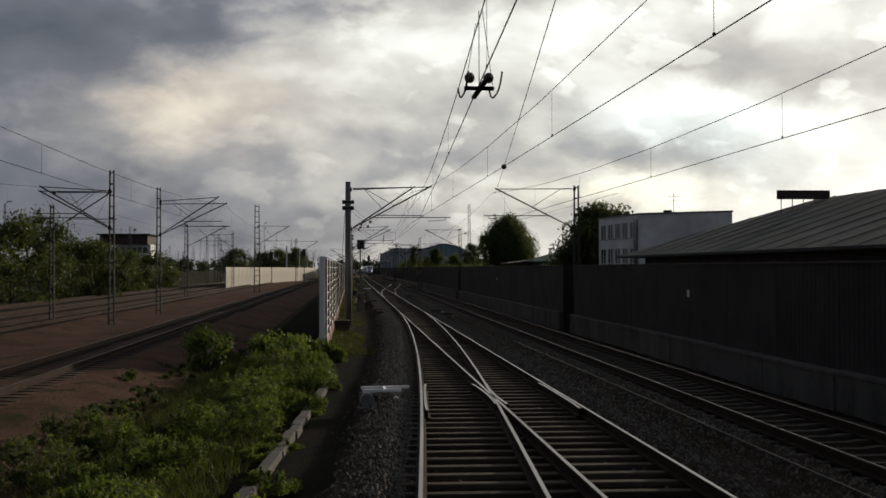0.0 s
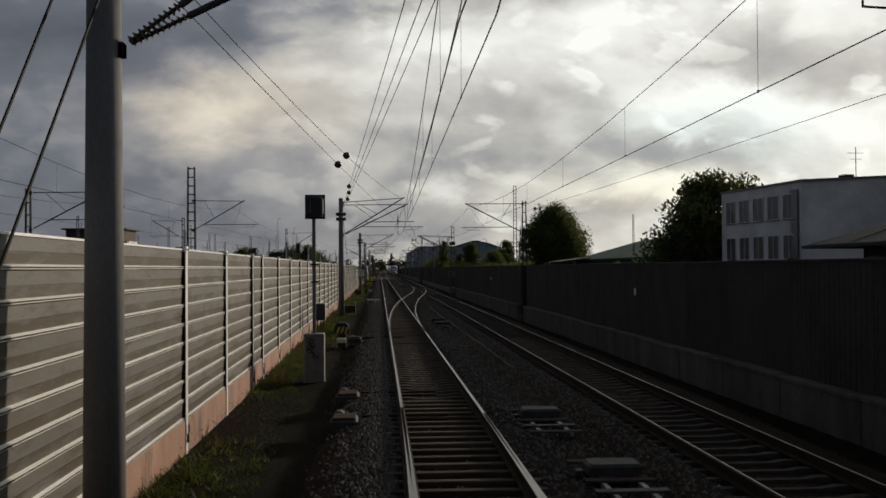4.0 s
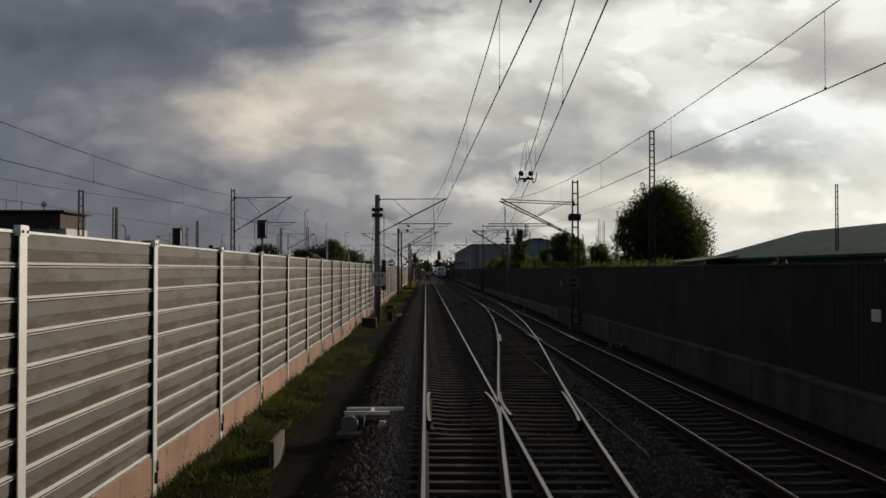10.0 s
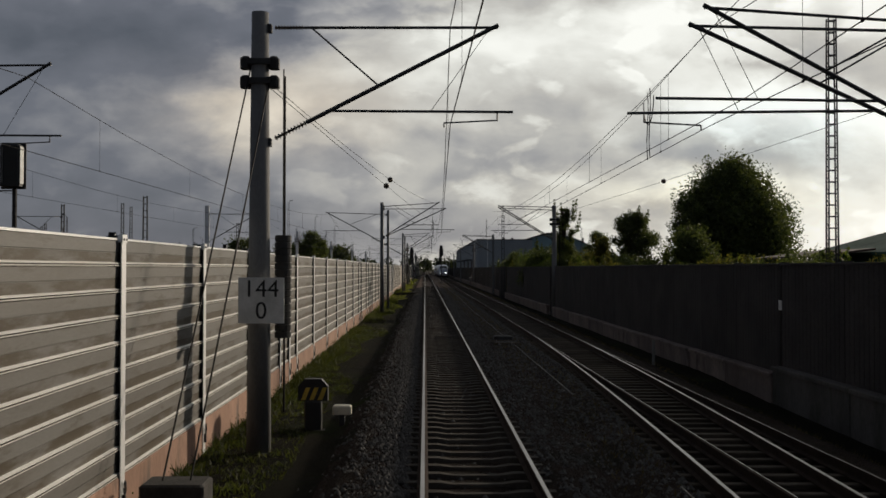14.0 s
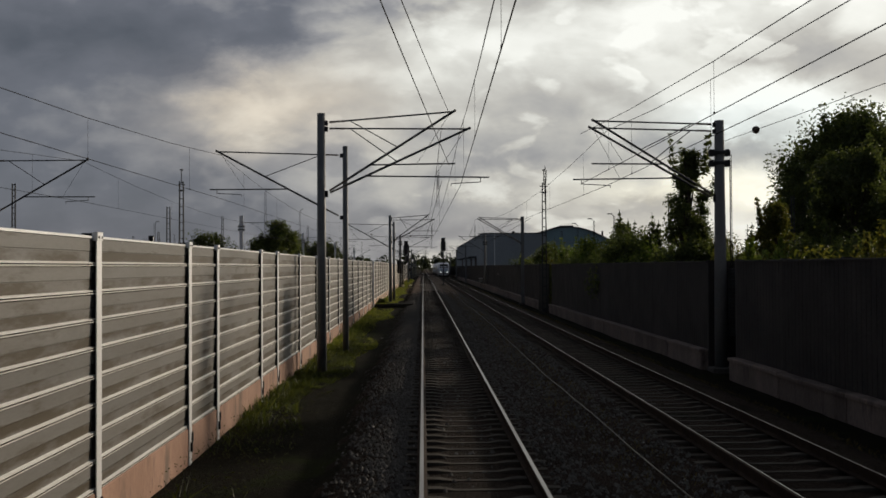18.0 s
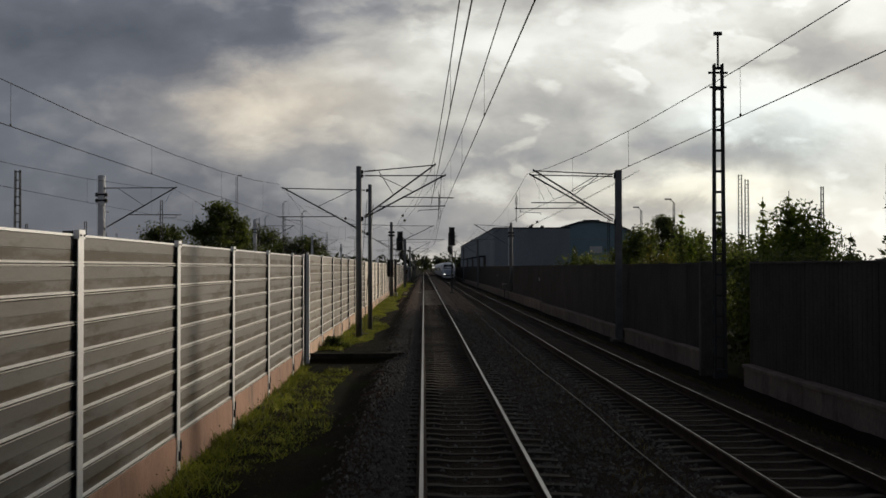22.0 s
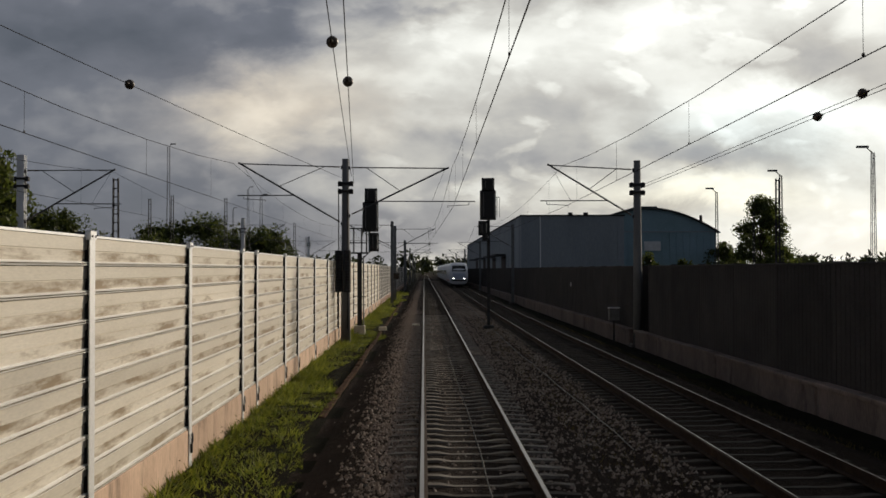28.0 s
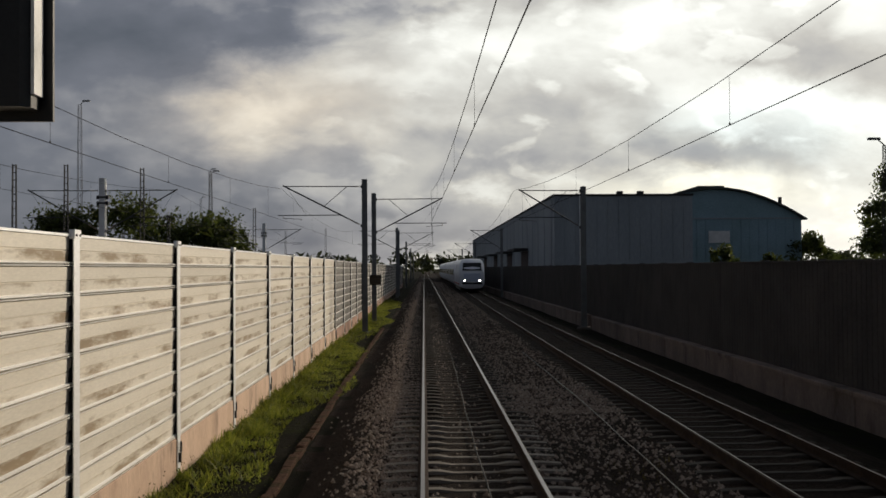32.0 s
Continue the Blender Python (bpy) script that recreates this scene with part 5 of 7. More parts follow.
def tree(x, y, h, w, label, leaf="leaf", seed=1, base=0.18, n=5000, size=0.28, clumps=42, droop=0.0, category="tree", ground_z=-0.8, group="trees", shoots=4, cone=False):
    """A tree: tapered trunk, limbs, and a crown of many leaves in uneven clumps."""
    g = random.Random(seed)
    t = tagged(empty("tree", (x, y, ground_z)), label, category, group)
    tr = Build()
    lean = g.uniform(-0.3, 0.3)
    pts = [(lean * (k / 6) ** 2, 0.2 * math.sin(k), h * 0.72 * k / 6) for k in range(7)]
    for k in range(6):
        tr.tube(pts[k], pts[k + 1], 0.022 * h * (1 - k / 7), 0.022 * h * (1 - (k + 1) / 7), 8)
    cs, rs = [], []
    for k in range(clumps):
        f = g.uniform(base, 0.97)
        prof = math.sin(math.pi * min(1.0, (f - base) / (1 - base) * 0.82 + 0.16)) ** 0.75
        if cone:
            prof = 1.05 - 0.95 * (f - base) / (1 - base)
        a, r = g.uniform(0, 6.283), w / 2 * prof * g.uniform(0.3, 1.08)
        c = (math.cos(a) * r, math.sin(a) * r, f * h)
        cs.append(c)
        rs.append(w * (g.uniform(0.16, 0.32) * max(prof, 0.3) if cone else g.uniform(0.09, 0.24)))
        if k % 4 == 0:
            st = pts[min(6, int(f * 6))]
            tr.tube(st, c, 0.007 * h, 0.002 * h, 5)
    for k in range(shoots):                    # thin upright shoots break the outline
        a, r, z0 = g.uniform(0, 6.283), w * 0.3 * math.sqrt(g.random()), h * g.uniform(0.7, 0.9)
        for j in range(6):
            cs.append((math.cos(a) * r * (1 + 0.06 * j), math.sin(a) * r * (1 + 0.06 * j), z0 + j * h * 0.035))
            rs.append(w * (0.075 - 0.009 * j))
    part("trunk", tr, M["bark"], t)
    v, f = leaves(cs, rs, n, size, seed, droop)
    part("crown", raw_mesh("crown", v, f, M[leaf]), None, t)
    return t


def bush(x, y, h, w, label, leaf="leaf", seed=1, n=900, size=0.09, ground_z=-0.6, group="bushes", long=None, shoots=0):
    g = random.Random(seed)
    b = tagged(empty("bush", (x, y, ground_z)), label, "bush", group)
    st = Build()
    cs, rs = [], []
    for k in range(14):
        a, r = g.uniform(0, 6.283), g.uniform(0.1, 0.5)
        z = h * g.uniform(0.2, 0.92) * (1 - 0.5 * r)
        c = (math.cos(a) * r * w, math.sin(a) * r * (long or w), z)
        cs.append(c)
        rs.append(min(w, h) * g.uniform(0.2, 0.36))
        st.tube((c[0] * 0.2, c[1] * 0.2, 0), c, 0.012 * h + 0.003, 0.004, 5)
    for k in range(shoots):
        a, r, z0 = g.uniform(0, 6.283), w * 0.4 * math.sqrt(g.random()), h * g.uniform(0.6, 0.8)
        st.tube((math.cos(a) * r, math.sin(a) * r, 0), (math.cos(a) * r, math.sin(a) * r, z0 + h * 0.3), 0.006 * h, 0.002 * h, 4)
        for j in range(6):
            cs.append((math.cos(a) * r, math.sin(a) * r, z0 + j * h * 0.05))
            rs.append(min(w, h) * (0.10 - 0.013 * j))
    part("stem", st, M["bark"], b)
    v, f = leaves(cs, rs, n, size, seed + 50)
    part("foliage", raw_mesh("leaves", v, f, M[leaf]), None, b)
    return b


# trees beyond the dark barrier
tree(36.2, 307, 13.6, 6.5, "slender light green birch beside the willow", "leaf", 23, 0.05, 14000, 0.12, 60, 0.6)
tree(43.6, 312, 19.6, 16.0, "broad willow with hanging olive green foliage beyond the dark barrier", "leaf", 11, 0.06, 90000, 0.2, 150, 3.2)
tree(35.2, 156, 12.2, 15.0, "broad dark green tree beside the white building", "leaf_dark", 12, 0.06, 36000, 0.24, 90)
tree(44.5, 155, 10.0, 9.0, "dark green tree beside the white building", "leaf_dark", 13, 0.1, 12000, 0.2, 50)
tree(11.6, 253.8, 9.0, 4.2, "young poplar with light green leaves above the dark barrier", "leaf", 14, 0.0, 52000, 0.07, 190, shoots=5, cone=True)
tree(14.5, 251, 6.1, 2.2, "young tree with yellowing leaves above the dark barrier", "leaf_yellow", 15, 0.02, 15000, 0.07, 60, shoots=7)
tree(16.3, 247, 8.0, 4.6, "young tree with green leaves above the dark barrier", "leaf_dark", 16, 0.02, 36000, 0.08, 110, shoots=6)
tree(20.5, 246, 6.6, 6.0, "dark green tree with dense foliage above the dark barrier", "leaf", 17, 0.03, 32000, 0.1, 90, 1.6)
tree(51.3, 477, 14.0, 9.0, "dark green tree beside the lamp masts", "leaf", 18, 0.03, 16000, 0.2, 100)
tree(58, 520, 8.5, 9.0, "small dark conifer beside the hall", "leaf_dark", 19, 0.05, 2500, 0.3, 30)
tree(67, 515, 7.5, 7.0, "small dark conifer beside the hall", "leaf_dark", 20, 0.05, 2000, 0.3, 30)
tree(38, 498, 5.9, 5.0, "small dark tree before the hall gable", "leaf_dark", 21, 0.08, 1800, 0.25, 30)
tree(45, 500, 5.2, 4.2, "small dark tree before the hall gable", "leaf_dark", 22, 0.08, 1500, 0.25, 26)
for k in range(34):
    g = random.Random(300 + k)
    y = 196 + k * 3.6 + g.uniform(-1, 1)
    if 232 < y < 236:
        continue
    bush(g.uniform(11.0, 15.5) + (4.0 if y < 236 else 0), y, g.uniform(4.4, 6.4) if y > 236 else g.uniform(3.6, 4.6), g.uniform(3.0, 4.6), "green and yellowish shrub growing behind the dark barrier", ("leaf", "leaf", "leaf_bright", "leaf_yellow")[k % 4], 700 + k, 7000, 0.085, -0.8, "shrubs behind the dark barrier", shoots=3)
for k in range(9):
    g = random.Random(900 + k)
    bush(g.uniform(13, 20), 306 + k * 5.0, g.uniform(3.8, 5.2), g.uniform(3.5, 5.5), "green shrub behind the dark barrier", ("leaf", "leaf_bright")[k % 2], 950 + k, 5000, 0.10, -0.8, "shrubs behind the dark barrier", shoots=4)
for k in range(10):
    g = random.Random(1900 + k)
    bush(g.uniform(20, 38), 150 + k * 13, g.uniform(3.8, 4.9), g.uniform(4, 6), "green shrub before the green hall", ("leaf", "leaf_yellow")[k % 2], 1950 + k, 1500, 0.14, -0.8, "shrubs before the green hall")
bush(10.9, 262.5, 6.1, 4.0, "dense green shrub growing behind the dark barrier", "leaf", 760, 12000, 0.085, -0.8, "shrubs behind the dark barrier", shoots=6)
# trees of the yard
for k, (x, y, h, w) in enumerate(((-33, 92, 7.8, 8), (-35, 104, 8.6, 9), (-31, 112, 6.0, 7), (-36, 120, 6.5, 9), (-33, 133, 5.6, 8), (-38, 145, 6.4, 10), (-34, 158, 5.6, 9), (-40, 172, 6.2, 10))):
    tree(x, y, h, w, "dense dark green shrubby tree beside the yard tracks", "leaf_dark", 30 + k, 0.02, 6500, 0.15, 50, group="yard trees")
tree(-23.4, 367, 10.3, 7.2, "round green tree in the yard beyond the barrier", "leaf", 41, 0.06, 11000, 0.16, 60)
tree(-27, 420, 6.4, 9.0, "low dark green tree in the yard beyond the barrier", "leaf_dark", 42, 0.05, 7000, 0.16, 50)
for k, (x, y, h, w) in enumerate(((-38, 498, 11.5, 16), (-30, 503, 10.8, 13), (-46, 494, 10.5, 12), (-55, 470, 12.5, 14))):
    tree(x, y, h, w, "broad dark green tree in the yard beyond the barrier", "leaf_dark", 50 + k, 0.05, 9000, 0.26, 50, group="yard trees")
# far woods
g = np.random.default_rng(77)
n = 420
wx, wy = np.concatenate([g.uniform(-700, -60, n // 2), g.uniform(-60, 900, n - n // 2)]), g.uniform(760, 1080, n)
wz = g.uniform(5, 13, n)
cs, rs = np.stack([wx, wy, wz * 0.5], 1), wz * 0.62
v, f = leaves(cs, rs, 21000, 1.5, 78)
thing("far_woods", raw_mesh("far_woods", v, f, M["woods"]), None, "dark line of distant trees along the horizon", "woods", kind="stuff")

# weeds in the corner before the barrier
for k in range(66):
    g = random.Random(60 + k)
    y = 8.5 + k * 0.42 + g.uniform(-0.5, 0.5)
    x = g.uniform(-9.2 if y < 20 else -7.4, -4.9)
    x += (y - 12) * 0.035
    h = g.uniform(0.35, 0.85) * (1.3 if y > 29 else 1.0)
    bush(x, y, h, g.uniform(0.9, 1.5), "lush bright green weeds growing beside the track", ("leaf_bright", "leaf_bright", "leaf", "leaf_bright")[k % 4], 160 + k, 2400, 0.024, -0.66, "weeds before the barrier", shoots=6)
for k, (x, y, h) in enumerate(((-5.6, 33.5, 1.5), (-6.2, 31.5, 1.3), (-5.2, 36.2, 1.0), (-8.4, 34.0, 1.5), (-4.3, 36.5, 0.8), (-5.0, 289.5, 0.0), (-4.15, 291.4, 0.75), (-3.85, 292.3, 0.5))):
    if h:
        bush(x, y, h, h * 1.0, "tall bright green weed clump at the end of the barrier", "leaf_bright" if y < 100 else "leaf", 260 + k, 1300, 0.06, -0.62, "weeds at the barrier ends")

for k in range(26):
    g = random.Random(1360 + k)
    y = 13 + k * 1.15
    bush(g.uniform(-10.2, -8.6) + (y - 12) * 0.02, y, g.uniform(0.35, 0.6), g.uniform(1.2, 2.0), "low dark green weeds beside the yard track", "leaf_dark", 1400 + k, 900, 0.04, -0.72, "low weeds beside the yard track")

# rough grass under the weeds before the barrier
g = np.random.default_rng(19)
n = 70000
gx, gy = g.uniform(-10.2, -4.7, n), g.uniform(4, 38, n)
keep = (gx + 10.2 > 0.9 * np.sin(gy * 0.4) + g.uniform(0, 2.2, n)) & (gx < -6.35 + (gy - 4) * 0.068 + g.uniform(-0.3, 0.1, n))
gx, gy = gx[keep], gy[keep]
n = len(gx)
gz = np.array([bed_z(max(x, -7.6), y) if x > -7.9 else -0.74 for x, y in zip(gx, gy)]) - 0.03
hh, a = g.uniform(0.08, 0.32, n), g.uniform(0, 6.283, n)
base_ = np.stack([gx, gy, gz], 1)
side = np.stack([np.cos(a) * 0.012, np.sin(a) * 0.012, np.zeros(n)], 1)
tip = base_ + np.stack([g.normal(0, 0.4, n) * hh, g.normal(0, 0.4, n) * hh, hh], 1)
thing("rough_grass", raw_mesh("rough_grass", np.stack([base_ - side, base_ + side, tip], 1).reshape(-1, 3), np.arange(n * 3).reshape(-1, 3), M["shade_toned_grass"]), None, "rough dark green grass under the weeds before the barrier", "grass", kind="stuff")

# grass along the foot of the barrier
g = np.random.default_rng(9)
n = 300000
gy = g.uniform(38, 470, n)
edge = -3.15 + 0.35 * np.sin(gy * 0.21) + 0.25 * np.sin(gy * 0.53 + 1)
gx = -4.58 + (edge + 4.58) * g.random(n) ** 1.5
dens = np.sin(gy * 0.33) + np.sin(gy * 0.127 + 2) + g.uniform(-1.6, 1.6, n)
keep = (dens > np.where(gy < 235, -0.2, -0.9)) & ~((gy > CULVERT - 2.9 + 0.5 * np.sin(gx * 5)) & (gy < CULVERT + 2.2 + 0.6 * np.sin(gx * 4)))
gx, gy = gx[keep], gy[keep]
n = len(gx)
gz = np.array([bed_z(x, y) for x, y in zip(gx, gy)]) - 0.02
tuft = np.array([noise.noise(Vector((x * 1.6, y * 1.6, 7.0))) for x, y in zip(gx, gy)])
hh = g.uniform(0.04, 0.15, n) * np.where(gx < -4.0, 1.4, 0.8) * np.clip(1.0 + 1.8 * tuft, 0.25, 2.2)
a = g.uniform(0, 6.283, n)
wd = g.uniform(0.008, 0.022, n)
lx, ly = g.normal(0, 0.7, n) * hh, g.normal(0, 0.7, n) * hh
base_ = np.stack([gx, gy, gz], 1)
side = np.stack([np.cos(a) * wd, np.sin(a) * wd, np.zeros(n)], 1)
tip = base_ + np.stack([lx, ly, hh], 1)
v = np.stack([base_ - side, base_ + side, tip], 1).reshape(-1, 3)
# near blades take the shade-toned copy, far ones the sunny tone
shaded_sel = gy < 250 + 12 * np.sin(gx * 3.0) + g.normal(0, 8, n)
for sel, mat, words in ((shaded_sel, "shade_toned_grass", "olive grass strip along the foot of the noise barrier, coloured as in shade"), (~shaded_sel, "grass", "green grass strip along the foot of the pale noise barrier, coloured as in sun")):
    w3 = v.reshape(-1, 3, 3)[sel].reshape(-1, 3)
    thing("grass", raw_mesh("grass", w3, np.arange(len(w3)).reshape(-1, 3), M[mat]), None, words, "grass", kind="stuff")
n = 60000
ly = g.uniform(39, 430, n)
lump = np.sin(ly * 0.9) + np.sin(ly * 0.37 + 1) + np.sin(ly * 2.3)
keep = (lump + g.uniform(-1.5, 1.5, n) > 0.1) & ~((ly > CULVERT - 3.0) & (ly < CULVERT + 2.6))
ly = ly[keep]
n = len(ly)
lx = -4.55 + 1.5 * g.random(n) ** 1.4
lc = np.stack([lx, ly, np.array([bed_z(a, b) for a, b in zip(lx, ly)]) + g.uniform(0.02, 0.28, n) * np.clip(-3.2 - lx, 0.15, 1.2)], 1)
la = g.normal(0, 1, (n, 3))
la /= np.linalg.norm(la, axis=1)[:, None]
lb = np.cross(la, g.normal(0, 1, (n, 3)))
lb /= np.linalg.norm(lb, axis=1)[:, None]
ls = g.uniform(0.010, 0.024, n)[:, None]
thing("low_weeds", raw_mesh("low_weeds", np.stack([lc - la * ls, lc + lb * ls * 0.5, lc + la * ls, lc - lb * ls * 0.5], 1).reshape(-1, 3), np.arange(n * 4).reshape(-1, 4), M["shade_toned_grass"]), None, "low leafy green weeds among the grass by the barrier", "weeds", kind="stuff")
n = 30000
gy = g.uniform(2, 380, n)
gx = np.where(g.random(n) < 0.6, g.uniform(1.9, 3.0, n), g.uniform(6.4, 7.5, n))
gz = np.array([bed_z(x, y) for x, y in zip(gx, gy)]) - 0.01
hh, a = g.uniform(0.03, 0.12, n), g.uniform(0, 6.283, n)
base_ = np.stack([gx, gy, gz], 1)
side = np.stack([np.cos(a) * 0.01, np.sin(a) * 0.01, np.zeros(n)], 1)
tip = base_ + np.stack([g.normal(0, 0.5, n) * hh, g.normal(0, 0.5, n) * hh, hh], 1)
thing("dry_weeds", raw_mesh("dry_weeds", np.stack([base_ - side, base_ + side, tip], 1).reshape(-1, 3), np.arange(n * 3).reshape(-1, 3), M["grass_dry"]), None, "sparse dry weeds in the ballast between the tracks", "weeds", kind="stuff")


# ---- buildings ----
def flat_block(b, corners, z0, z1, mi=0):
    n = len(corners)
    return b.add([(x, y, z0) for x, y in corners] + [(x, y, z1) for x, y in corners], [(k, (k + 1) % n, n + (k + 1) % n, n + k) for k in range(n)] + [tuple(range(n - 1, -1, -1)), tuple(range(n, 2 * n))], mi)


def wall_window(parent, p, q, u0, u1, z0, z1, out, depth=0.12):
    """A window in the wall from p to q (plan), between u0 and u1 metres along it: a frame, a sill and a pane."""
    p, q = Vector((*p, 0)), Vector((*q, 0))
    d = (q - p).normalized()
    o = Vector((*out, 0)).normalized()
    a = math.degrees(math.atan2(d.y, d.x))
    win = empty("window", p + d * u0 + o * 0.01, a)
    win.parent = parent
    s = 1 if o.dot(Vector((-d.y, d.x, 0))) > 0 else -1
    w = u1 - u0
    fr = Build()
    for x0, x1, za, zb in ((0, w, z0, z0 + 0.07), (0, w, z1 - 0.07, z1), (0, 0.07, z0 + 0.07, z1 - 0.07), (w - 0.07, w, z0 + 0.07, z1 - 0.07), (w / 2 - 0.03, w / 2 + 0.03, z0 + 0.07, z1 - 0.07)):
        fr.box(x0, x1, min(0, s * 0.06), max(0, s * 0.06), za, zb)
    part("frame", fr, M["white"], win)
    part("pane", Build().box(0.07, w - 0.07, min(0, s * 0.02), max(0, s * 0.02), z0 + 0.07, z1 - 0.07), M["glass"], win)
    part("sill", Build().box(-0.05, w + 0.05, min(0, s * 0.12), max(0, s * 0.12), z0 - 0.06, z0 - 0.002), M["concrete"], win)
    return win


office = tagged(empty("office_building"), "white flat-roofed two-storey office block with dark windows", "building")
A, B_, C_ = (31.6, 145.5), (33.4, 131.0), (43.4, 124.6)
D_ = (A[0] + C_[0] - B_[0], A[1] + C_[1] - B_[1])
part("wall", flat_block(Build(), [A, B_, C_, D_], -0.9, 9.55), M["render_white"], office)
part("roof", flat_block(Build(), [(A[0] - 0.1, A[1] + 0.1), (B_[0] - 0.1, B_[1] - 0.1), (C_[0] + 0.1, C_[1] - 0.1), (D_[0] + 0.1, D_[1] + 0.1)], 9.55, 9.75), M["grey_box"], office)
for row in (6.6, 3.2):
    for k in range(5):
        wall_window(office, A, B_, 1.0 + k * 2.65, 2.95 + k * 2.65, row, row + 2.1, (-1, -0.1))
part("stair_window", Build().box(-0.03, 0.0, -1.0, 1.0, 2.5, 9.0), M["glass"], office, at=(33.2, 132.4, 0))
part("aerial", Build().tube((38, 131, 9.7), (38, 131, 12.4), 0.035).tube((37.3, 131, 11.9), (38.7, 131, 11.9), 0.02).tube((37.5, 131, 11.4), (38.5, 131, 11.4), 0.02).box(36.7, 37.6, 130.5, 131.4, 9.75, 10.1), M["lattice"], office)

shed = tagged(empty("goods_shed"), "long low shed with a wide grey sheet roof and overhanging eaves", "building")
part("wall", Build().box(27.5, 55, 12, 108, -0.9, 3.7), M["brick_brown"], shed)
eave, ridge_z = 3.95, 9.4
rv = [(25.6, 10, eave), (25.6, 112, eave), (58, 112, eave), (58, 10, eave), (42, 10, ridge_z), (42, 98, ridge_z)]
rf = Build().add(rv + [(x, y, z - 0.22) for x, y, z in rv], [(0, 1, 5, 4), (1, 2, 5), (2, 3, 4, 5), (3, 0, 4), (6, 10, 11, 7), (7, 11, 8), (8, 11, 10, 9), (9, 10, 6), (0, 6, 7, 1), (1, 7, 8, 2), (2, 8, 9, 3), (3, 9, 6, 0)])
part("roof", rf, M["roof_grey"], shed)
for k in range(24):
    y = 14 + k * 4.0
    part("roof_seam", Build().tube((25.7, y, eave + 0.03), (41.9, y, ridge_z + 0.03) if y < 97 else (41.9 - (y - 97), y, ridge_z - (y - 97) * 0.33), 0.035, None, 4), M["roof_grey"], shed)
part("gutter", Build().box(25.4, 25.62, 10, 112, eave - 0.2, eave - 0.02), M["lattice"], shed)
board = tagged(empty("roof_sign", (0, 0, 0)), "long dark sign board on thin posts on the shed roof", "sign")
part("panel", Build().box(36.6, 41.8, 94.9, 95.1, 9.15, 10.0, bevel=0.02), M["brick_brown"], board)
for k in range(5):
    part("post", Build().tube((37.0 + k * 1.1, 95, 7.2), (37.0 + k * 1.1, 95, 9.2), 0.04, None, 6), M["lattice"], board)

green = tagged(empty("green_hall"), "long low industrial hall with green sheet cladding", "building")
part("wall", Build().box(43, 74, 176, 279, -0.9, 4.0), M["green_sheet"], green)
part("roof", Build().prism([(42.4, 4.3), (58.5, 8.7), (74.6, 4.3), (74.6, 4.0), (42.4, 4.0)], 175.4, 279.6), M["green_sheet"], green)
for k in range(20):
    part("cladding_rib", Build().box(42.94, 42.998, 178 + k * 5, 178.12 + k * 5, -0.8, 3.9), M["green_sheet"], green)
part("side_roof", Build().prism([(36.5, 3.9), (42.9, 4.7), (42.9, 4.5), (36.5, 3.7)], 262, 279), M["brick_brown"], green)

hall = tagged(empty("freight_hall"), "large blue-grey sheet-clad hall with a flat roof along the tracks", "building")
part("wall", Build().box(16.1, 34.0, 497, 720, -0.9, 11.9), M["hall_sheet"], hall)
part("roof_edge", Build().box(15.95, 34.1, 496.85, 720.2, 11.9, 12.15), M["lattice"], hall)
for k in range(28):
    part("cladding_rib", Build().box(16.03, 16.098, 500 + k * 8, 500.25 + k * 8, -0.8, 11.8), M["hall_sheet"], hall)
for k in range(12):
    part("cladding_rib", Build().box(17.4 + k * 1.4, 17.46 + k * 1.4, 496.94, 496.998, -0.8, 11.8), M["hall_sheet"], hall)
for k, (y, z) in enumerate(((530, 5.5), (560, 5.5), (600, 5.5), (640, 5.5))):
    part("canopy", Build().box(13.8, 16.0, y, y + 14, z, z + 0.35), M["lattice"], hall)
    part("gate", Build().box(16.0, 16.09, y + 1, y + 12, -0.7, z - 0.1), M["brick_brown"], hall)
part("downpipe", Build().tube((19.4, 496.85, -0.8), (19.4, 496.85, 11.9), 0.09), M["galv"], hall)
for x in (24.5, 27.2):
    part("roof_vent", Build().box(x, x + 0.7, 498, 499, 12.15, 12.6), M["lattice"], hall)

arch = tagged(empty("arched_hall"), "large hall with a teal gable under a shallow arched roof", "building")
n = 16
prof = [(34.2 + 22.4 * k / n, 10.0 + 4.4 * math.sin(math.pi * (0.16 + 0.84 * k / n)) ** 0.9) for k in range(n + 1)]
part("gable", Build().prism(prof + [(56.6, -0.9), (34.2, -0.9)], 520, 700), M["hall_teal"], arch)
part("roof", Build().prism([(x, z + 0.05) for x, z in prof] + [(57.3, 9.75), (57.3, 9.95)] + [(x, z + 0.35) for x, z in reversed(prof)], 519.3, 700.5), M["roof_grey"], arch)
part("ridge_vent", Build().box(41.2, 45.2, 521, 690, 14.4, 15.05), M["roof_grey"], arch)
for k in range(16):
    part("cladding_rib", Build().box(35.2 + k * 1.35, 35.27 + k * 1.35, 519.92, 519.998, -0.8, 10.2), M["hall_teal"], arch)
part("cladding_band", Build().box(34.3, 56.5, 519.9, 519.995, 9.9, 10.1), M["hall_sheet"], arch)
part("sign_panel", Build().box(42.4, 45.6, 519.8, 519.98, 6.3, 8.1), M["render_white"], arch, "pale rectangular panel on the gable")
part("chimney", Build().tube((54.4, 523, 9), (54.4, 523, 13.4), 0.28, None, 12), M["lattice"], arch)

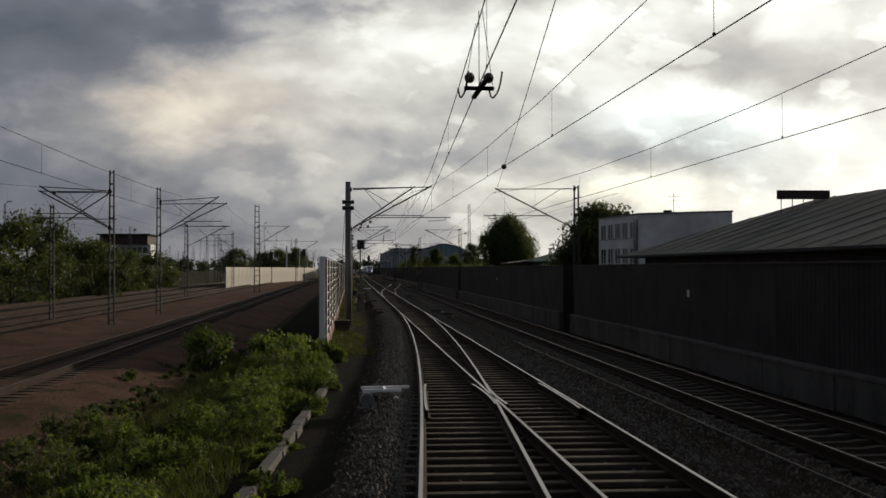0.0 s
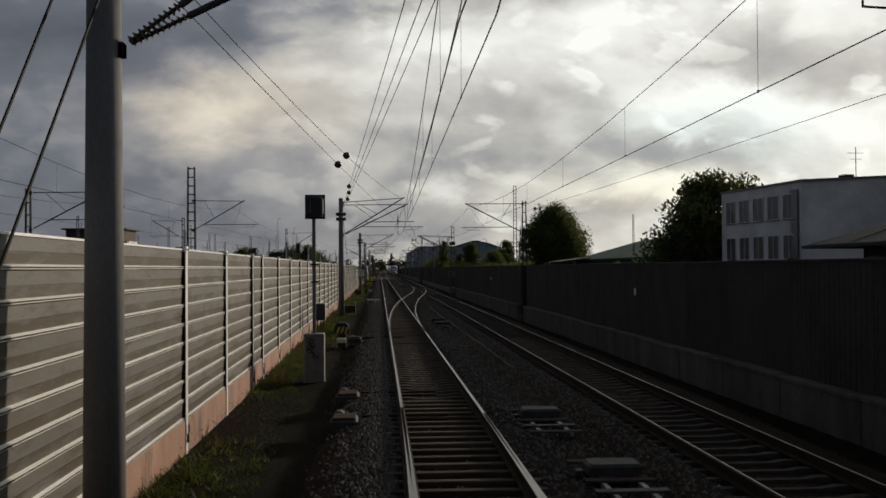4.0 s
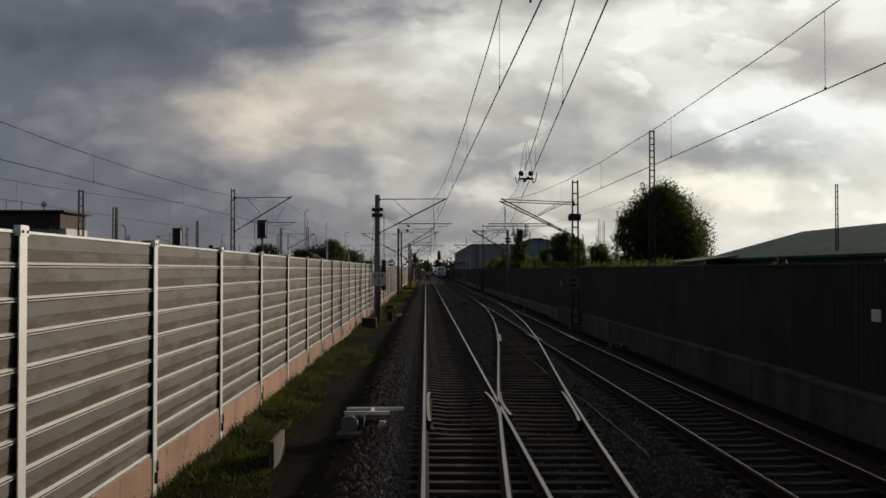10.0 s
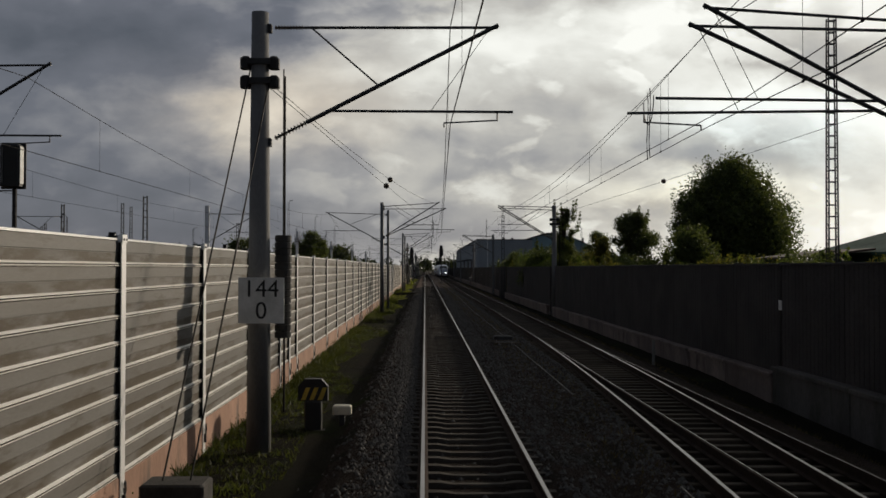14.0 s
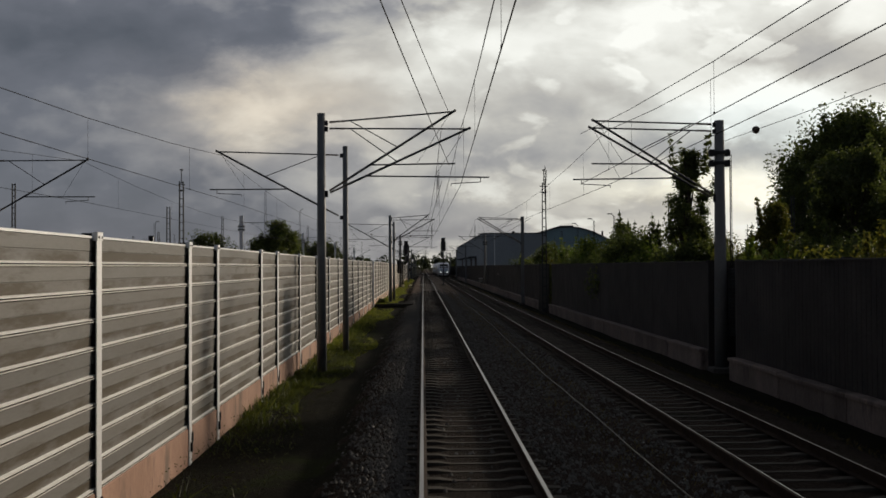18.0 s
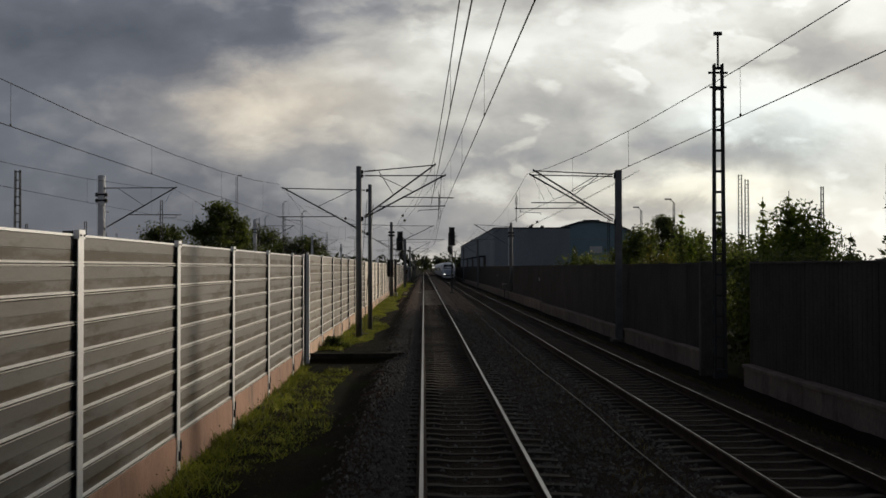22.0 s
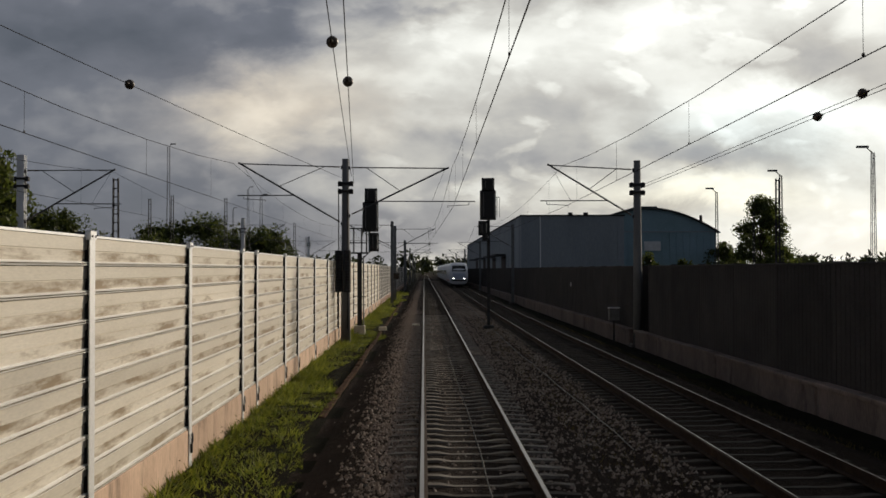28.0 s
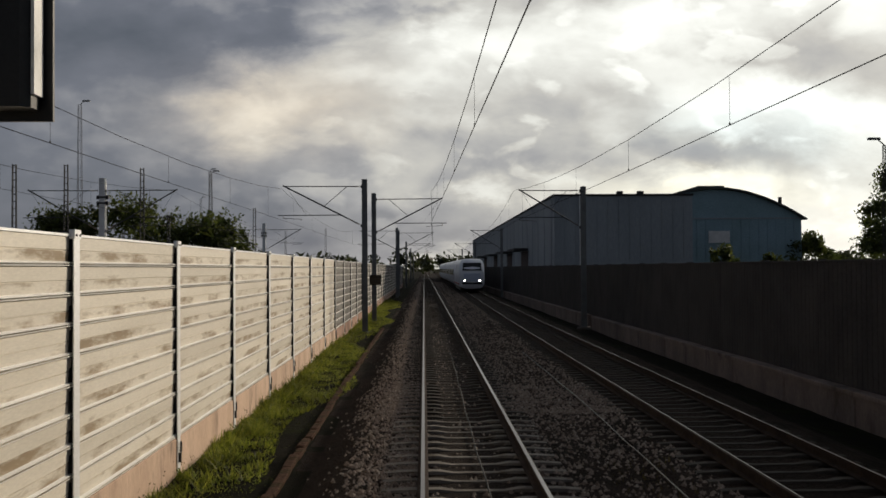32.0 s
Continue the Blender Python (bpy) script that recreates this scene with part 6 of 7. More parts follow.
tower = tagged(empty("signal_box"), "signal box with a dark brown upper floor over a white base", "building")
part("base", Build().box(-66, -57, 281, 291, -0.9, 9.2), M["render_white"], tower)
part("cab", Build().box(-70, -57.6, 280, 292, 9.2, 11.7), M["brick_brown"], tower)
part("roof", Build().box(-70.8, -56.8, 279.3, 292.7, 11.7, 12.0), M["lattice"], tower)
for k in range(5):
    part("window", Build().box(-64.6 + k * 1.4, -63.5 + k * 1.4, 280.94, 280.998, 6.9, 8.4), M["glass"], tower)
for x in (-68.0, -65.5, -62.0):
    part("aerial", Build().tube((x, 285, 12), (x, 285, 13.8), 0.06), M["lattice"], tower)
part("dish", Build().ball((-61.8, 284.5, 13.2), 0.5, 0.2, 0.5), M["white"], tower)

# pale concrete barrier in the yard
pale = tagged(empty("pale_wall"), "pale concrete panel wall between the yard tracks", "wall", kind="structure")
pm = Build().box(-0.08, 0.08, 0.03, 3.97, -0.9, 2.9, bevel=0.015).mesh("wall_panel", M["pale"])
for k in range(36):
    y = 158 + 4 * k
    ob = part("wall_panel", pm, None, pale, at=(-22.6 + 0.06 * (y - 158), y, 0))
    ob.rotation_euler[2] = -math.atan(0.06)
# the barrier beyond the yard tracks, seen through the gap
barrier([270 + 4.9 * k for k in range(8)], "pale ribbed noise barrier beyond the yard track", x=-11.2, clips=False, board_mat="alu_clean_sunlit")

# ---- masts, lamps and signals of the yard ----
yl = "dark lattice mast of the yard with a cantilever"
mast("lattice", -16.8, 58.0, 8.1, yl, dbl(3.6, 4.0, 3.9, 4.4, 0.6, -1), w=0.3, group="yard masts")
mast("lattice", -16.7, 71.3, 8.2, yl, dbl(4.0, 4.4, 4.3, 4.7, 0.6, 1), w=0.3, group="yard masts")
mast("lattice", -15.0, 125.5, 10.3, "tall dark lattice mast of the yard", [dict(side=1, reach=3.8, z_top=7.75, z_in=7.8, z_low=5.6, z_reg=5.98, reg_end=4.9)], w=0.68, group="yard masts")
mast("lattice", -21.3, 156.0, 8.1, yl, [dict(side=-1, reach=3.1, z_top=7.75, z_in=7.75, z_low=6.0, z_reg=6.15)], w=0.32, group="yard masts")
mast("lattice", -20.4, 59.5, 6.3, yl, [dict(side=1, reach=3.2)], w=0.24, group="yard masts")
mast("lattice", -20.3, 106, 7.2, yl, [dict(side=1, reach=4.0)], w=0.34, group="yard masts")
mast("lattice", -13.6, 187.5, 8.1, yl, [dict(side=1, reach=3.85, z_top=7.55, z_in=7.5, z_low=5.28, z_reg=5.82)], w=0.3, group="yard masts")
for y in (250.6, 312, 366, 424, 484):
    two = y in (424, 484)
    mast("bright", -19.2, y, 8.0, "bright galvanised steel mast of the yard", [dict(side=1, reach=4.2, z_top=7.3, z_reg=5.7)] + ([dict(side=-1, reach=4.2, z_top=7.3, z_reg=5.7)] if two else []), w=0.34, extra=(lambda m: wheels(m, z=6.9)) if y > 300 else None, group="yard masts")


def bare_mast(x, y, top, w=0.34):
    m = tagged(empty("yard_pole", (x, y, 0)), "slender dark lattice pole of the yard", "pole", "yard poles")
    pole_part(m, "lattice", top, w)
    return m


def finial(m, top):
    part("finial", Build().tube((0, 0, top - 0.1), (0, 0, top + 0.95), 0.035).box(-0.12, 0.12, -0.06, 0.06, top + 0.9, top + 1.0).box(-0.3, 0.3, -0.03, 0.03, top - 0.3, top - 0.24).box(-0.26, 0.26, -0.03, 0.03, top - 0.75, top - 0.69), M["lattice"], m)


def lamp_mast(x, y, top, side=1):
    m = tagged(empty("lamp_mast", (x, y, 0)), "tall thin lattice lamp mast with a lamp head", "lamp mast", "lamp masts")
    b = Build()
    q = 1.0 if top < 15 else 1.7
    for sx, sy in ((-1, -1), (1, -1), (1, 1), (-1, 1)):
        b.tube((sx * 0.2 * q, sy * 0.2 * q, -0.8), (sx * 0.1 * q, sy * 0.1 * q, top - 0.4), 0.035, None, 4)
    for k in range(int(top / 0.6)):
        z = 0.6 * k
        b.tube((-0.17, -0.17, z), (0.17, -0.17, z + 0.3), 0.012, None, 4)
    part("mast", b, M["lattice"], m)
    part("arm", Build().tube((0, 0, top - 0.45), (side * 0.5, 0, top), 0.045), M["lattice"], m)
    part("lamp_head", Build().box(min(side * 0.35, side * 1.3), max(side * 0.35, side * 1.3), -0.16, 0.16, top - 0.02, top + 0.16, bevel=0.04), M["grey_box"], m)
    return m


finial(bare_mast(8.42, 284.2, 9.0, 0.36), 9.0)
bare_mast(21.2, 218.0, 16.2, 0.6)
finial(bare_mast(-20.5, 291.5, 9.8, 0.42), 9.8)
for x, y, h in ((-30.5, 474, 13.5), (-38.5, 474, 13.9), (-25.2, 514, 11.6), (-23.5, 395, 9.5), (-31.0, 330, 10.0), (-27.5, 262, 9.6), (-36.0, 236, 9.8), (-29.5, 205, 9.4)):
    bare_mast(x, y, h, 0.5)
lamp_mast(-31.5, 514, 16.9, 1)
for x, y in ((35.3, 400.4), (34.8, 420.4), (34.8, 443)):
    lamp_mast(x, y, 12.4, -1)
for x, y, h in ((49.0, 413.7, 17.2), (50.6, 415.5, 16.6)):
    bare_mast(x, y, h, 0.7)
for x, y, h in ((30, 320, 9.5), (38, 352, 10.5), (48, 470, 11), (44, 230, 12), (24, 390, 9.0), (33, 300, 9.0)):
    bare_mast(x, y, h, 0.32)
for x, y, h in ((-45, 498, 24.5), (-45, 579, 23.5), (-60, 640, 22)):
    lamp_mast(x, y, h, 1)
lamp_mast(45, 195, 12.0, 1)
g = random.Random(8)
for k in range(46):
    x, y = g.uniform(-95, -24), 150 + k * 11 + g.uniform(-5, 5)
    h = g.uniform(8.0, 11.5) + (y - 150) * 0.006
    if k % 4 == 1:
        mast("lattice", x, y, 8.0, "distant dark lattice mast of the yard", [dict(side=g.choice((-1, 1)), reach=3.8, steady=False)], w=0.3, foot=False, group="yard masts")
    elif k % 9 == 4:
        lamp_mast(x, y, h + 4, g.choice((-1, 1)))
    else:
        bare_mast(x, y, h, 0.44)


def signal_head(parent, x, y, z0, z1, w=0.62, d=0.22, back=0.10):
    """A black signal plate with its lamp housing and hoods."""
    hd = part("signal_head", Build().box(x - w / 2, x + w / 2, y - d, y, z0, z1, bevel=0.05), M["black"], parent)
    part("target_plate", Build().box(x - w / 2 - 0.07, x + w / 2 + 0.07, y + 0.0, y + 0.03, z0 - 0.06, z1 + 0.06), M["black"], hd)
    part("strap", Build().box(x + w / 2 + 0.002, x + w / 2 + 0.022, y - d + 0.04, y - 0.03, z0 + 0.08, z1 - 0.08), M["white"], hd)
    part("strap", Build().tube((x - w / 2 + 0.1, y - d - 0.02, z0 + 0.1), (x - w / 2 + 0.1, y - d - 0.02, z1 - 0.1), 0.015), M["grey_box"], hd)
    return hd


def ladder(parent, x, y, z0, z1, w=0.17):
    for k in range(int((z1 - z0) / 0.42)):
        z = z0 + 0.42 * k
        part("rung", Build().tube((x - w - 0.14, y, z), (x + w + 0.14, y, z), 0.014, None, 6), M["lattice"], parent)


sig = tagged(empty("main_signal", (-3.98, 370.6, 0)), "tall black main signal with service platform on a grey concrete base", "railway signal", "main signals")
part("base", Build().box(-0.27, 0.27, -0.27, 0.27, -1.1, -0.12, bevel=0.03), M["cream"], sig)
part("mast", Build().prism([(-0.11, -0.11), (0.11, -0.11), (0.11, -0.09), (0.01, -0.09), (0.01, 0.09), (0.11, 0.09), (0.11, 0.11), (-0.11, 0.11), (-0.11, 0.09), (-0.01, 0.09), (-0.01, -0.09), (-0.11, -0.09)], -0.15, 3.5, axis="z"), M["lattice"], sig)
ladder(sig, 0.0, -0.13, 0.5, 3.3)
part("conduit", Build().box(0.16, 0.22, -0.05, 0.05, -0.15, 3.4), M["grey_box"], sig)
plat = part("platform", Build().box(-0.62, 0.45, -0.35, 0.35, 3.50, 3.57).tube((0, 0, 3.1), (0.4, 0, 3.5), 0.03), M["lattice"], sig)
for z in (4.05, 4.78):
    part("rail", Build().tube((-0.6, -0.33, z), (0.35, -0.33, z), 0.018).tube((-0.6, 0.33, z), (0.35, 0.33, z), 0.018).tube((-0.6, -0.33, z), (-0.6, 0.33, z), 0.018), M["lattice"], plat)
for x in (-0.6, -0.3, 0.1, 0.35):
    for y in (-0.33, 0.33):
        part("rail_post", Build().tube((x, y, 3.55), (x, y, 4.78), 0.018), M["lattice"], plat)
part("upper_mast", Build().tube((0.5, 0.05, 3.55), (0.5, 0.05, 6.1), 0.06), M["mast"], sig)
signal_head(sig, 0.55, -0.02, 4.68, 6.05, 0.66)
signal_head(sig, 0.57, -0.02, 6.14, 6.75, 0.5)
signal_head(sig, 0.74, 0.0, 3.68, 4.5, 0.32)
part("side_frame", Build().tube((0.16, -0.1, 4.4), (0.16, -0.1, 5.5), 0.02).tube((0.16, -0.1, 5.5), (0.4, -0.1, 5.5), 0.02), M["grey_box"], sig)

sig2 = tagged(empty("main_signal", (2.5, 369.9, 0)), "tall black main signal on a slim steel post between the tracks", "railway signal", "main signals")
part("base", Build().box(-0.25, 0.25, -0.25, 0.25, -0.9, -0.1, bevel=0.03), M["lattice"], sig2)
part("mast", Build().prism([(-0.07, -0.1), (0.07, -0.1), (0.07, -0.08), (0.012, -0.08), (0.012, 0.08), (0.07, 0.08), (0.07, 0.1), (-0.07, 0.1), (-0.07, 0.08), (-0.012, 0.08), (-0.012, -0.08), (-0.07, -0.08)], -0.1, 6.4, axis="z"), M["lattice"], sig2)
signal_head(sig2, -0.03, -0.14, 5.22, 6.58, 0.66)
signal_head(sig2, -0.02, -0.14, 6.66, 7.2, 0.5)
signal_head(sig2, -0.28, -0.14, 4.45, 5.06, 0.32)
signal_head(sig2, -0.14, -0.14, 4.18, 4.43, 0.22)
part("side_frame", Build().tube((0.42, -0.15, 5.3), (0.42, -0.15, 6.3), 0.02).tube((0.3, -0.15, 6.3), (0.55, -0.15, 6.3), 0.02).tube((0.55, -0.15, 5.3), (0.55, -0.15, 6.3), 0.012), M["grey_box"], sig2)

for x, y, top in ((-18.3, 191.8, 5.6), (-12.4, 192.3, 6.2), (-30, 260, 6.0), (-33, 330, 6.5)):
    s = tagged(empty("yard_signal", (x, y, 0)), "black light signal on a post in the yard", "railway signal", "yard signals")
    part("mast", Build().tube((0, 0, -0.8), (0, 0, top - 0.4), 0.07), M["lattice"], s)
    signal_head(s, 0, -0.08, top - 1.2, top, 0.56, 0.34)
    part("bracket", Build().tube((-0.55, 0, top - 1.3), (-0.55, 0, top - 0.2), 0.02).tube((-0.55, 0, top - 1.3), (0, 0, top - 1.3), 0.02), M["lattice"], s)

# square black signal on a post with a painted base
ps = tagged(empty("post_signal", (-3.05, 78.3, 0)), "square black signal on a grey post over a concrete base", "railway signal")
part("base", Build().box(-0.29, 0.29, -0.29, 0.29, -0.9, 0.85, bevel=0.03), M["grey_box"], ps)
sc = Build()
g = random.Random(4)
for k in range(7):
    z, x = 0.70 - k * 0.085, g.uniform(-0.12, 0.05)
    sc.path([(x + 0.1 * math.sin(t * 1.3 + k), -0.294, z + 0.05 * math.cos(t * 1.9 + k)) for t in np.linspace(0, 5, 12)], 0.011, 4)
part("scribble", sc, M["black"], ps, "black sprayed scribble")
part("mast", Build().box(-0.05, 0.05, -0.05, 0.05, 0.85, 4.2, bevel=0.01), M["mast"], ps)
signal_head(ps, 0.04, -0.05, 4.2, 4.78, 0.44, 0.28)
for z in (2.3, 2.8):
    part("clamp", Build().box(-0.1, 0.13, -0.07, 0.07, z, z + 0.05), M["lattice"], ps)

# emission added to whiten the far train's front; lamps not known to be lit
M["headlight"] = material("glow_added_headlight", (0.9, 0.9, 0.85), 0.3, bump=0.0)
M["headlight"].node_tree.nodes["Principled BSDF"].inputs["Emission Color"].default_value = (1.0, 0.96, 0.88, 1)
M["headlight"].node_tree.nodes["Principled BSDF"].inputs["Emission Strength"].default_value = 8.0
M["train_blue"] = material("train_pale_blue_paint", (0.50, 0.56, 0.68), 0.35, second=(0.44, 0.5, 0.62), scale=0.6, bump=0.0, spread=0.05)
# ---- train standing on the second track ----
train = tagged(empty("train", (second_x(484), 484, 0)), "white high-speed train with a dark windscreen standing on the second track", "train")


def ring(y, w, z0, z1, n=16):
    out = []
    for k in range(n):
        a = 2 * math.pi * k / n
        c, s = math.cos(a), math.sin(a)
        out.append((w * math.copysign(abs(c) ** 0.42, c), y, (z0 + z1) / 2 + (z1 - z0) / 2 * math.copysign(abs(s) ** 0.5, s)))
    return out


def loft(rings):
    b = Build()
    n = len(rings[0])
    fs = [(i * n + k, i * n + (k + 1) % n, (i + 1) * n + (k + 1) % n, (i + 1) * n + k) for i in range(len(rings) - 1) for k in range(n)]
    return b.add([p for r in rings for p in r], fs + [tuple(range(n - 1, -1, -1)), tuple(range((len(rings) - 1) * n, len(rings) * n))])


part("power_car_body", loft([ring(0.0, 1.36, 0.35, 2.5), ring(0.08, 1.43, 0.3, 2.76), ring(0.5, 1.49, 0.28, 3.36), ring(0.9, 1.5, 0.28, 3.66), ring(1.6, 1.51, 0.28, 3.82), ring(20.5, 1.51, 0.28, 3.84)]), M["train_white"], train, smooth=True)
part("windscreen", loft([[(-1.12, -0.04, 2.42), (1.12, -0.04, 2.42), (1.04, 0.36, 3.32), (-1.04, 0.36, 3.32)], [(-1.12, 0.2, 2.40), (1.12, 0.2, 2.40), (1.04, 0.6, 3.22), (-1.04, 0.6, 3.22)]]), M["black"], train)
part("bumper", Build().box(-1.2, 1.2, -0.05, 0.3, 0.82, 1.05, bevel=0.03), M["lattice"], train)
part("nose_panel", Build().box(-1.0, 1.0, -0.03, 0.2, 1.15, 2.1, bevel=0.05), M["train_blue"], train)
part("skirt", Build().box(-1.3, 1.3, 0.5, 20, 0.12, 0.5, bevel=0.06), M["black"], train)
part("red_stripe", loft([ring(0.28, 1.29, 0.78, 0.95), ring(1.08, 1.435, 0.78, 0.95), ring(2.2, 1.505, 0.78, 0.95), ring(20.4, 1.525, 0.78, 0.95)]), M["red"], train)
for s in (-1, 1):
    part("headlight", Build().ball((s * 0.86, 0.05, 1.25), 0.17, 0.12, 0.1), M["headlight"], train, "white headlight with an added glow")
for c in range(5):
    y = 21.2 + c * 26.4
    car = part("carriage_body", loft([ring(y, 1.45, 0.3, 3.78), ring(y + 0.3, 1.51, 0.28, 3.84), ring(y + 25.5, 1.51, 0.28, 3.84), ring(y + 25.8, 1.45, 0.3, 3.78)]), M["train_white"], train, smooth=True)
    part("window_band", Build().box(-1.522, 1.522, y + 1.5, y + 24.5, 1.75, 2.55), M["glass"], car)


# ---- small things beside the track ----
def trough(points, label, me=None):
    """A line of concrete cable trough lids."""
    t = tagged(empty("cable_trough"), label, "cable trough")
    for k in range(len(points) - 1):
        (x0, y0), (x1, y1) = points[k], points[k + 1]
        n = max(1, int(math.hypot(x1 - x0, y1 - y0) / 1.0))
        for j in range(n):
            a, c = j / n, (j + 1) / n
            ob = part("lid", me or trough_me, None, t, at=(x0 + (x1 - x0) * (a + c) / 2, y0 + (y1 - y0) * (a + c) / 2, random.uniform(-0.02, 0.02)))
            ob.rotation_euler = (random.uniform(-0.03, 0.03), random.uniform(-0.04, 0.04), -math.atan2(x1 - x0, y1 - y0))
    return t


trough_me = Build().box(-0.10, 0.10, -0.485, 0.485, -0.75, -0.43, bevel=0.015).mesh("lid", M["concrete"])
trough([(-6.1, 4), (-5.1, 16), (-4.25, 31)], "line of grey concrete cable trough lids beside the branch track")


narrow_me = Build().box(-0.08, 0.08, -0.49, 0.49, -0.75, -0.50, bevel=0.02).mesh("lid", M["soil"])
trough([(-2.96, 341), (-2.96, 368), (-2.98, 420)], "narrow soil-stained kerb between grass and ballast", narrow_me)


def point_machine(x, y, turn, label="flat grey point machine with steel rods beside the rail"):
    m = tagged(empty("point_machine", (x, y, 0), turn), label, "point machine", "point machines")
    part("housing", Build().box(-0.26, 0.26, -0.4, 0.4, -0.36, -0.14, bevel=0.04), M["lattice"], m)
    part("cover", Build().box(-0.22, 0.22, -0.36, 0.36, -0.14, -0.10, bevel=0.02), M["rail_side"], m)
    part("motor", Build().tube((-0.12, 0.5, -0.2), (-0.12, 0.85, -0.2), 0.11, None, 12), M["lattice"], m)
    for k, z in enumerate((-0.26, -0.2, -0.16)):
        part("rod", Build().tube((0.3, -0.3 + k * 0.28, z), (2.0, -0.3 + k * 0.28, z), 0.022), M["rail_side"], m)
    return m


def tray(x, y):
    """Bearers with a ladder-like frame and plates on the ballast beside the points."""
    t = tagged(empty("point_drive_frame", (x, y, 0)), "pale ladder-like steel frame of a point drive on the ballast", "point drive", "point drives")
    for dx in (-0.22, 0.28):
        part("bar", Build().box(dx - 0.035, dx + 0.035, -1.5, 1.5, -0.22, -0.16), M["grey_box"], t)
    for k in range(5):
        part("plate", Build().box(-0.45, 0.5, -1.45 + k * 0.68, -1.25 + k * 0.68, -0.16, -0.13, bevel=0.01), M["lattice" if k % 2 else "timber"], t)
    part("motor_case", Build().box(-0.35, 0.4, 0.2, 0.75, -0.13, 0.02, bevel=0.04), M["lattice"], t)
    return t


def point_drive(x, y, turn):
    """A point machine with its round motor, a low plate and a frame of pale bars."""
    pd = tagged(empty("point_machine", (x, y, 0), turn), "point machine with a round motor and pale steel bars", "point machine", "point machines")
    part("base_plate", Build().box(-0.42, 0.42, -0.75, -0.35, -0.42, -0.33, bevel=0.015), M["concrete"], pd)
    part("housing", Build().box(-0.34, 0.05, -0.3, 0.35, -0.40, -0.06, bevel=0.05), M["lattice"], pd)
    part("motor", Build().tube((-0.2, -0.52, -0.2), (-0.2, -0.3, -0.2), 0.16, None, 14), M["grey_box"], pd)
    part("bar", Build().box(-0.3, 0.55, -0.38, -0.32, -0.03, 0.03), M["galv"], pd)
    part("bar", Build().box(-0.3, 0.8, 0.2, 0.26, -0.03, 0.03), M["galv"], pd)
    part("bar", Build().box(0.18, 0.24, -0.31, 0.19, -0.03, 0.03), M["galv"], pd)
    part("cap", Build().tube((0.42, -0.55, -0.33), (0.42, -0.55, -0.12), 0.09, 0.06, 10), M["white"], pd)
    for k in range(2):
        part("rod", Build().tube((0.05, k * 0.3 - 0.1, -0.24), (1.9, k * 0.3 - 0.1, -0.24), 0.025), M["rail_side"], pd)


point_drive(-3.2, 23.2, 3.5)
point_drive(-1.95, 138.2, 0)
point_machine(-1.85, 68.2, 0)
point_machine(-1.9, 72.0, 0)
tray(2.0, 62.0)
tray(1.85, 67.5)
tray(1.95, 99.6)
tray(1.9, 103.0)
point_machine(-2.2, 91.2, 0)
point_machine(6.5, 157.5, 180)
tray(2.35, 203.5)


def striped_lantern(x, y, h=1.05):
    """A low point lantern: dark case with a yellow and black striped plate."""
    m = tagged(empty("point_lantern", (x, y, 0)), "low dark point lantern with a yellow and black striped plate", "point lantern", "point lanterns")
    z = -0.6
    part("case", Build().box(-0.17, 0.17, -0.15, 0.15, z, z + h * 0.58, bevel=0.03), M["black"], m)
    plate = [(-0.30, z + h * 0.58), (0.30, z + h * 0.58), (0.30, z + h * 0.86), (0.17, z + h), (-0.17, z + h), (-0.30, z + h * 0.86)]
    pl = part("plate", Build().prism(plate, -0.1, 0.1), M["black"], m)
    for k in range(3):
        xk = -0.24 + k * 0.17
        part("stripe", Build().prism([(xk, z + h * 0.60), (xk + 0.09, z + h * 0.60), (xk + 0.19, z + h * 0.84), (xk + 0.10, z + h * 0.84)], -0.106, -0.101), M["yellow"], pl)
    part("foot", Build().box(-0.25, 0.25, -0.2, 0.2, z - 0.2, z + 0.03), M["concrete"], m)
    return m


striped_lantern(-2.75, 91.6)
slab = thing("concrete_slab", Build().box(-0.06, 0.06, -1.1, 1.1, -0.2, 0.20, bevel=0.015), M["dark_concrete"], "dark grey concrete slab standing on edge before the barrier", "slab")
edge = thing("edge_slab", Build().box(-0.04, 0.04, -0.65, 0.65, -0.62, -0.12, bevel=0.01), M["concrete"], "upright concrete edge slab beside the ballast", "slab")
edge.location = (-3.25, 136.0, 0)
slab.location, slab.rotation_euler = (-3.3, 100.9, -0.45), (0.04, 0.03, -0.06)
striped_lantern(-3.0, 183.9)


def track_magnet(x, y, mat="yellow"):
    m = tagged(empty("track_magnet", (x, y, 0)), "small pale yellow track magnet box beside the rail", "track magnet", "track magnets")
    part("case", Build().box(-0.19, 0.19, -0.15, 0.15, -0.28, -0.10, bevel=0.03), M[mat], m)
    part("bracket", Build().box(-0.05, 0.05, -0.06, 0.06, -0.55, -0.28), M["lattice"], m)
    return m


track_magnet(-2.42, 184.0, "cream")
track_magnet(-2.72, 90.2, "cream")
track_magnet(-2.75, 369.0, "cream")
track_magnet(-1.15, 371.5, "cream")

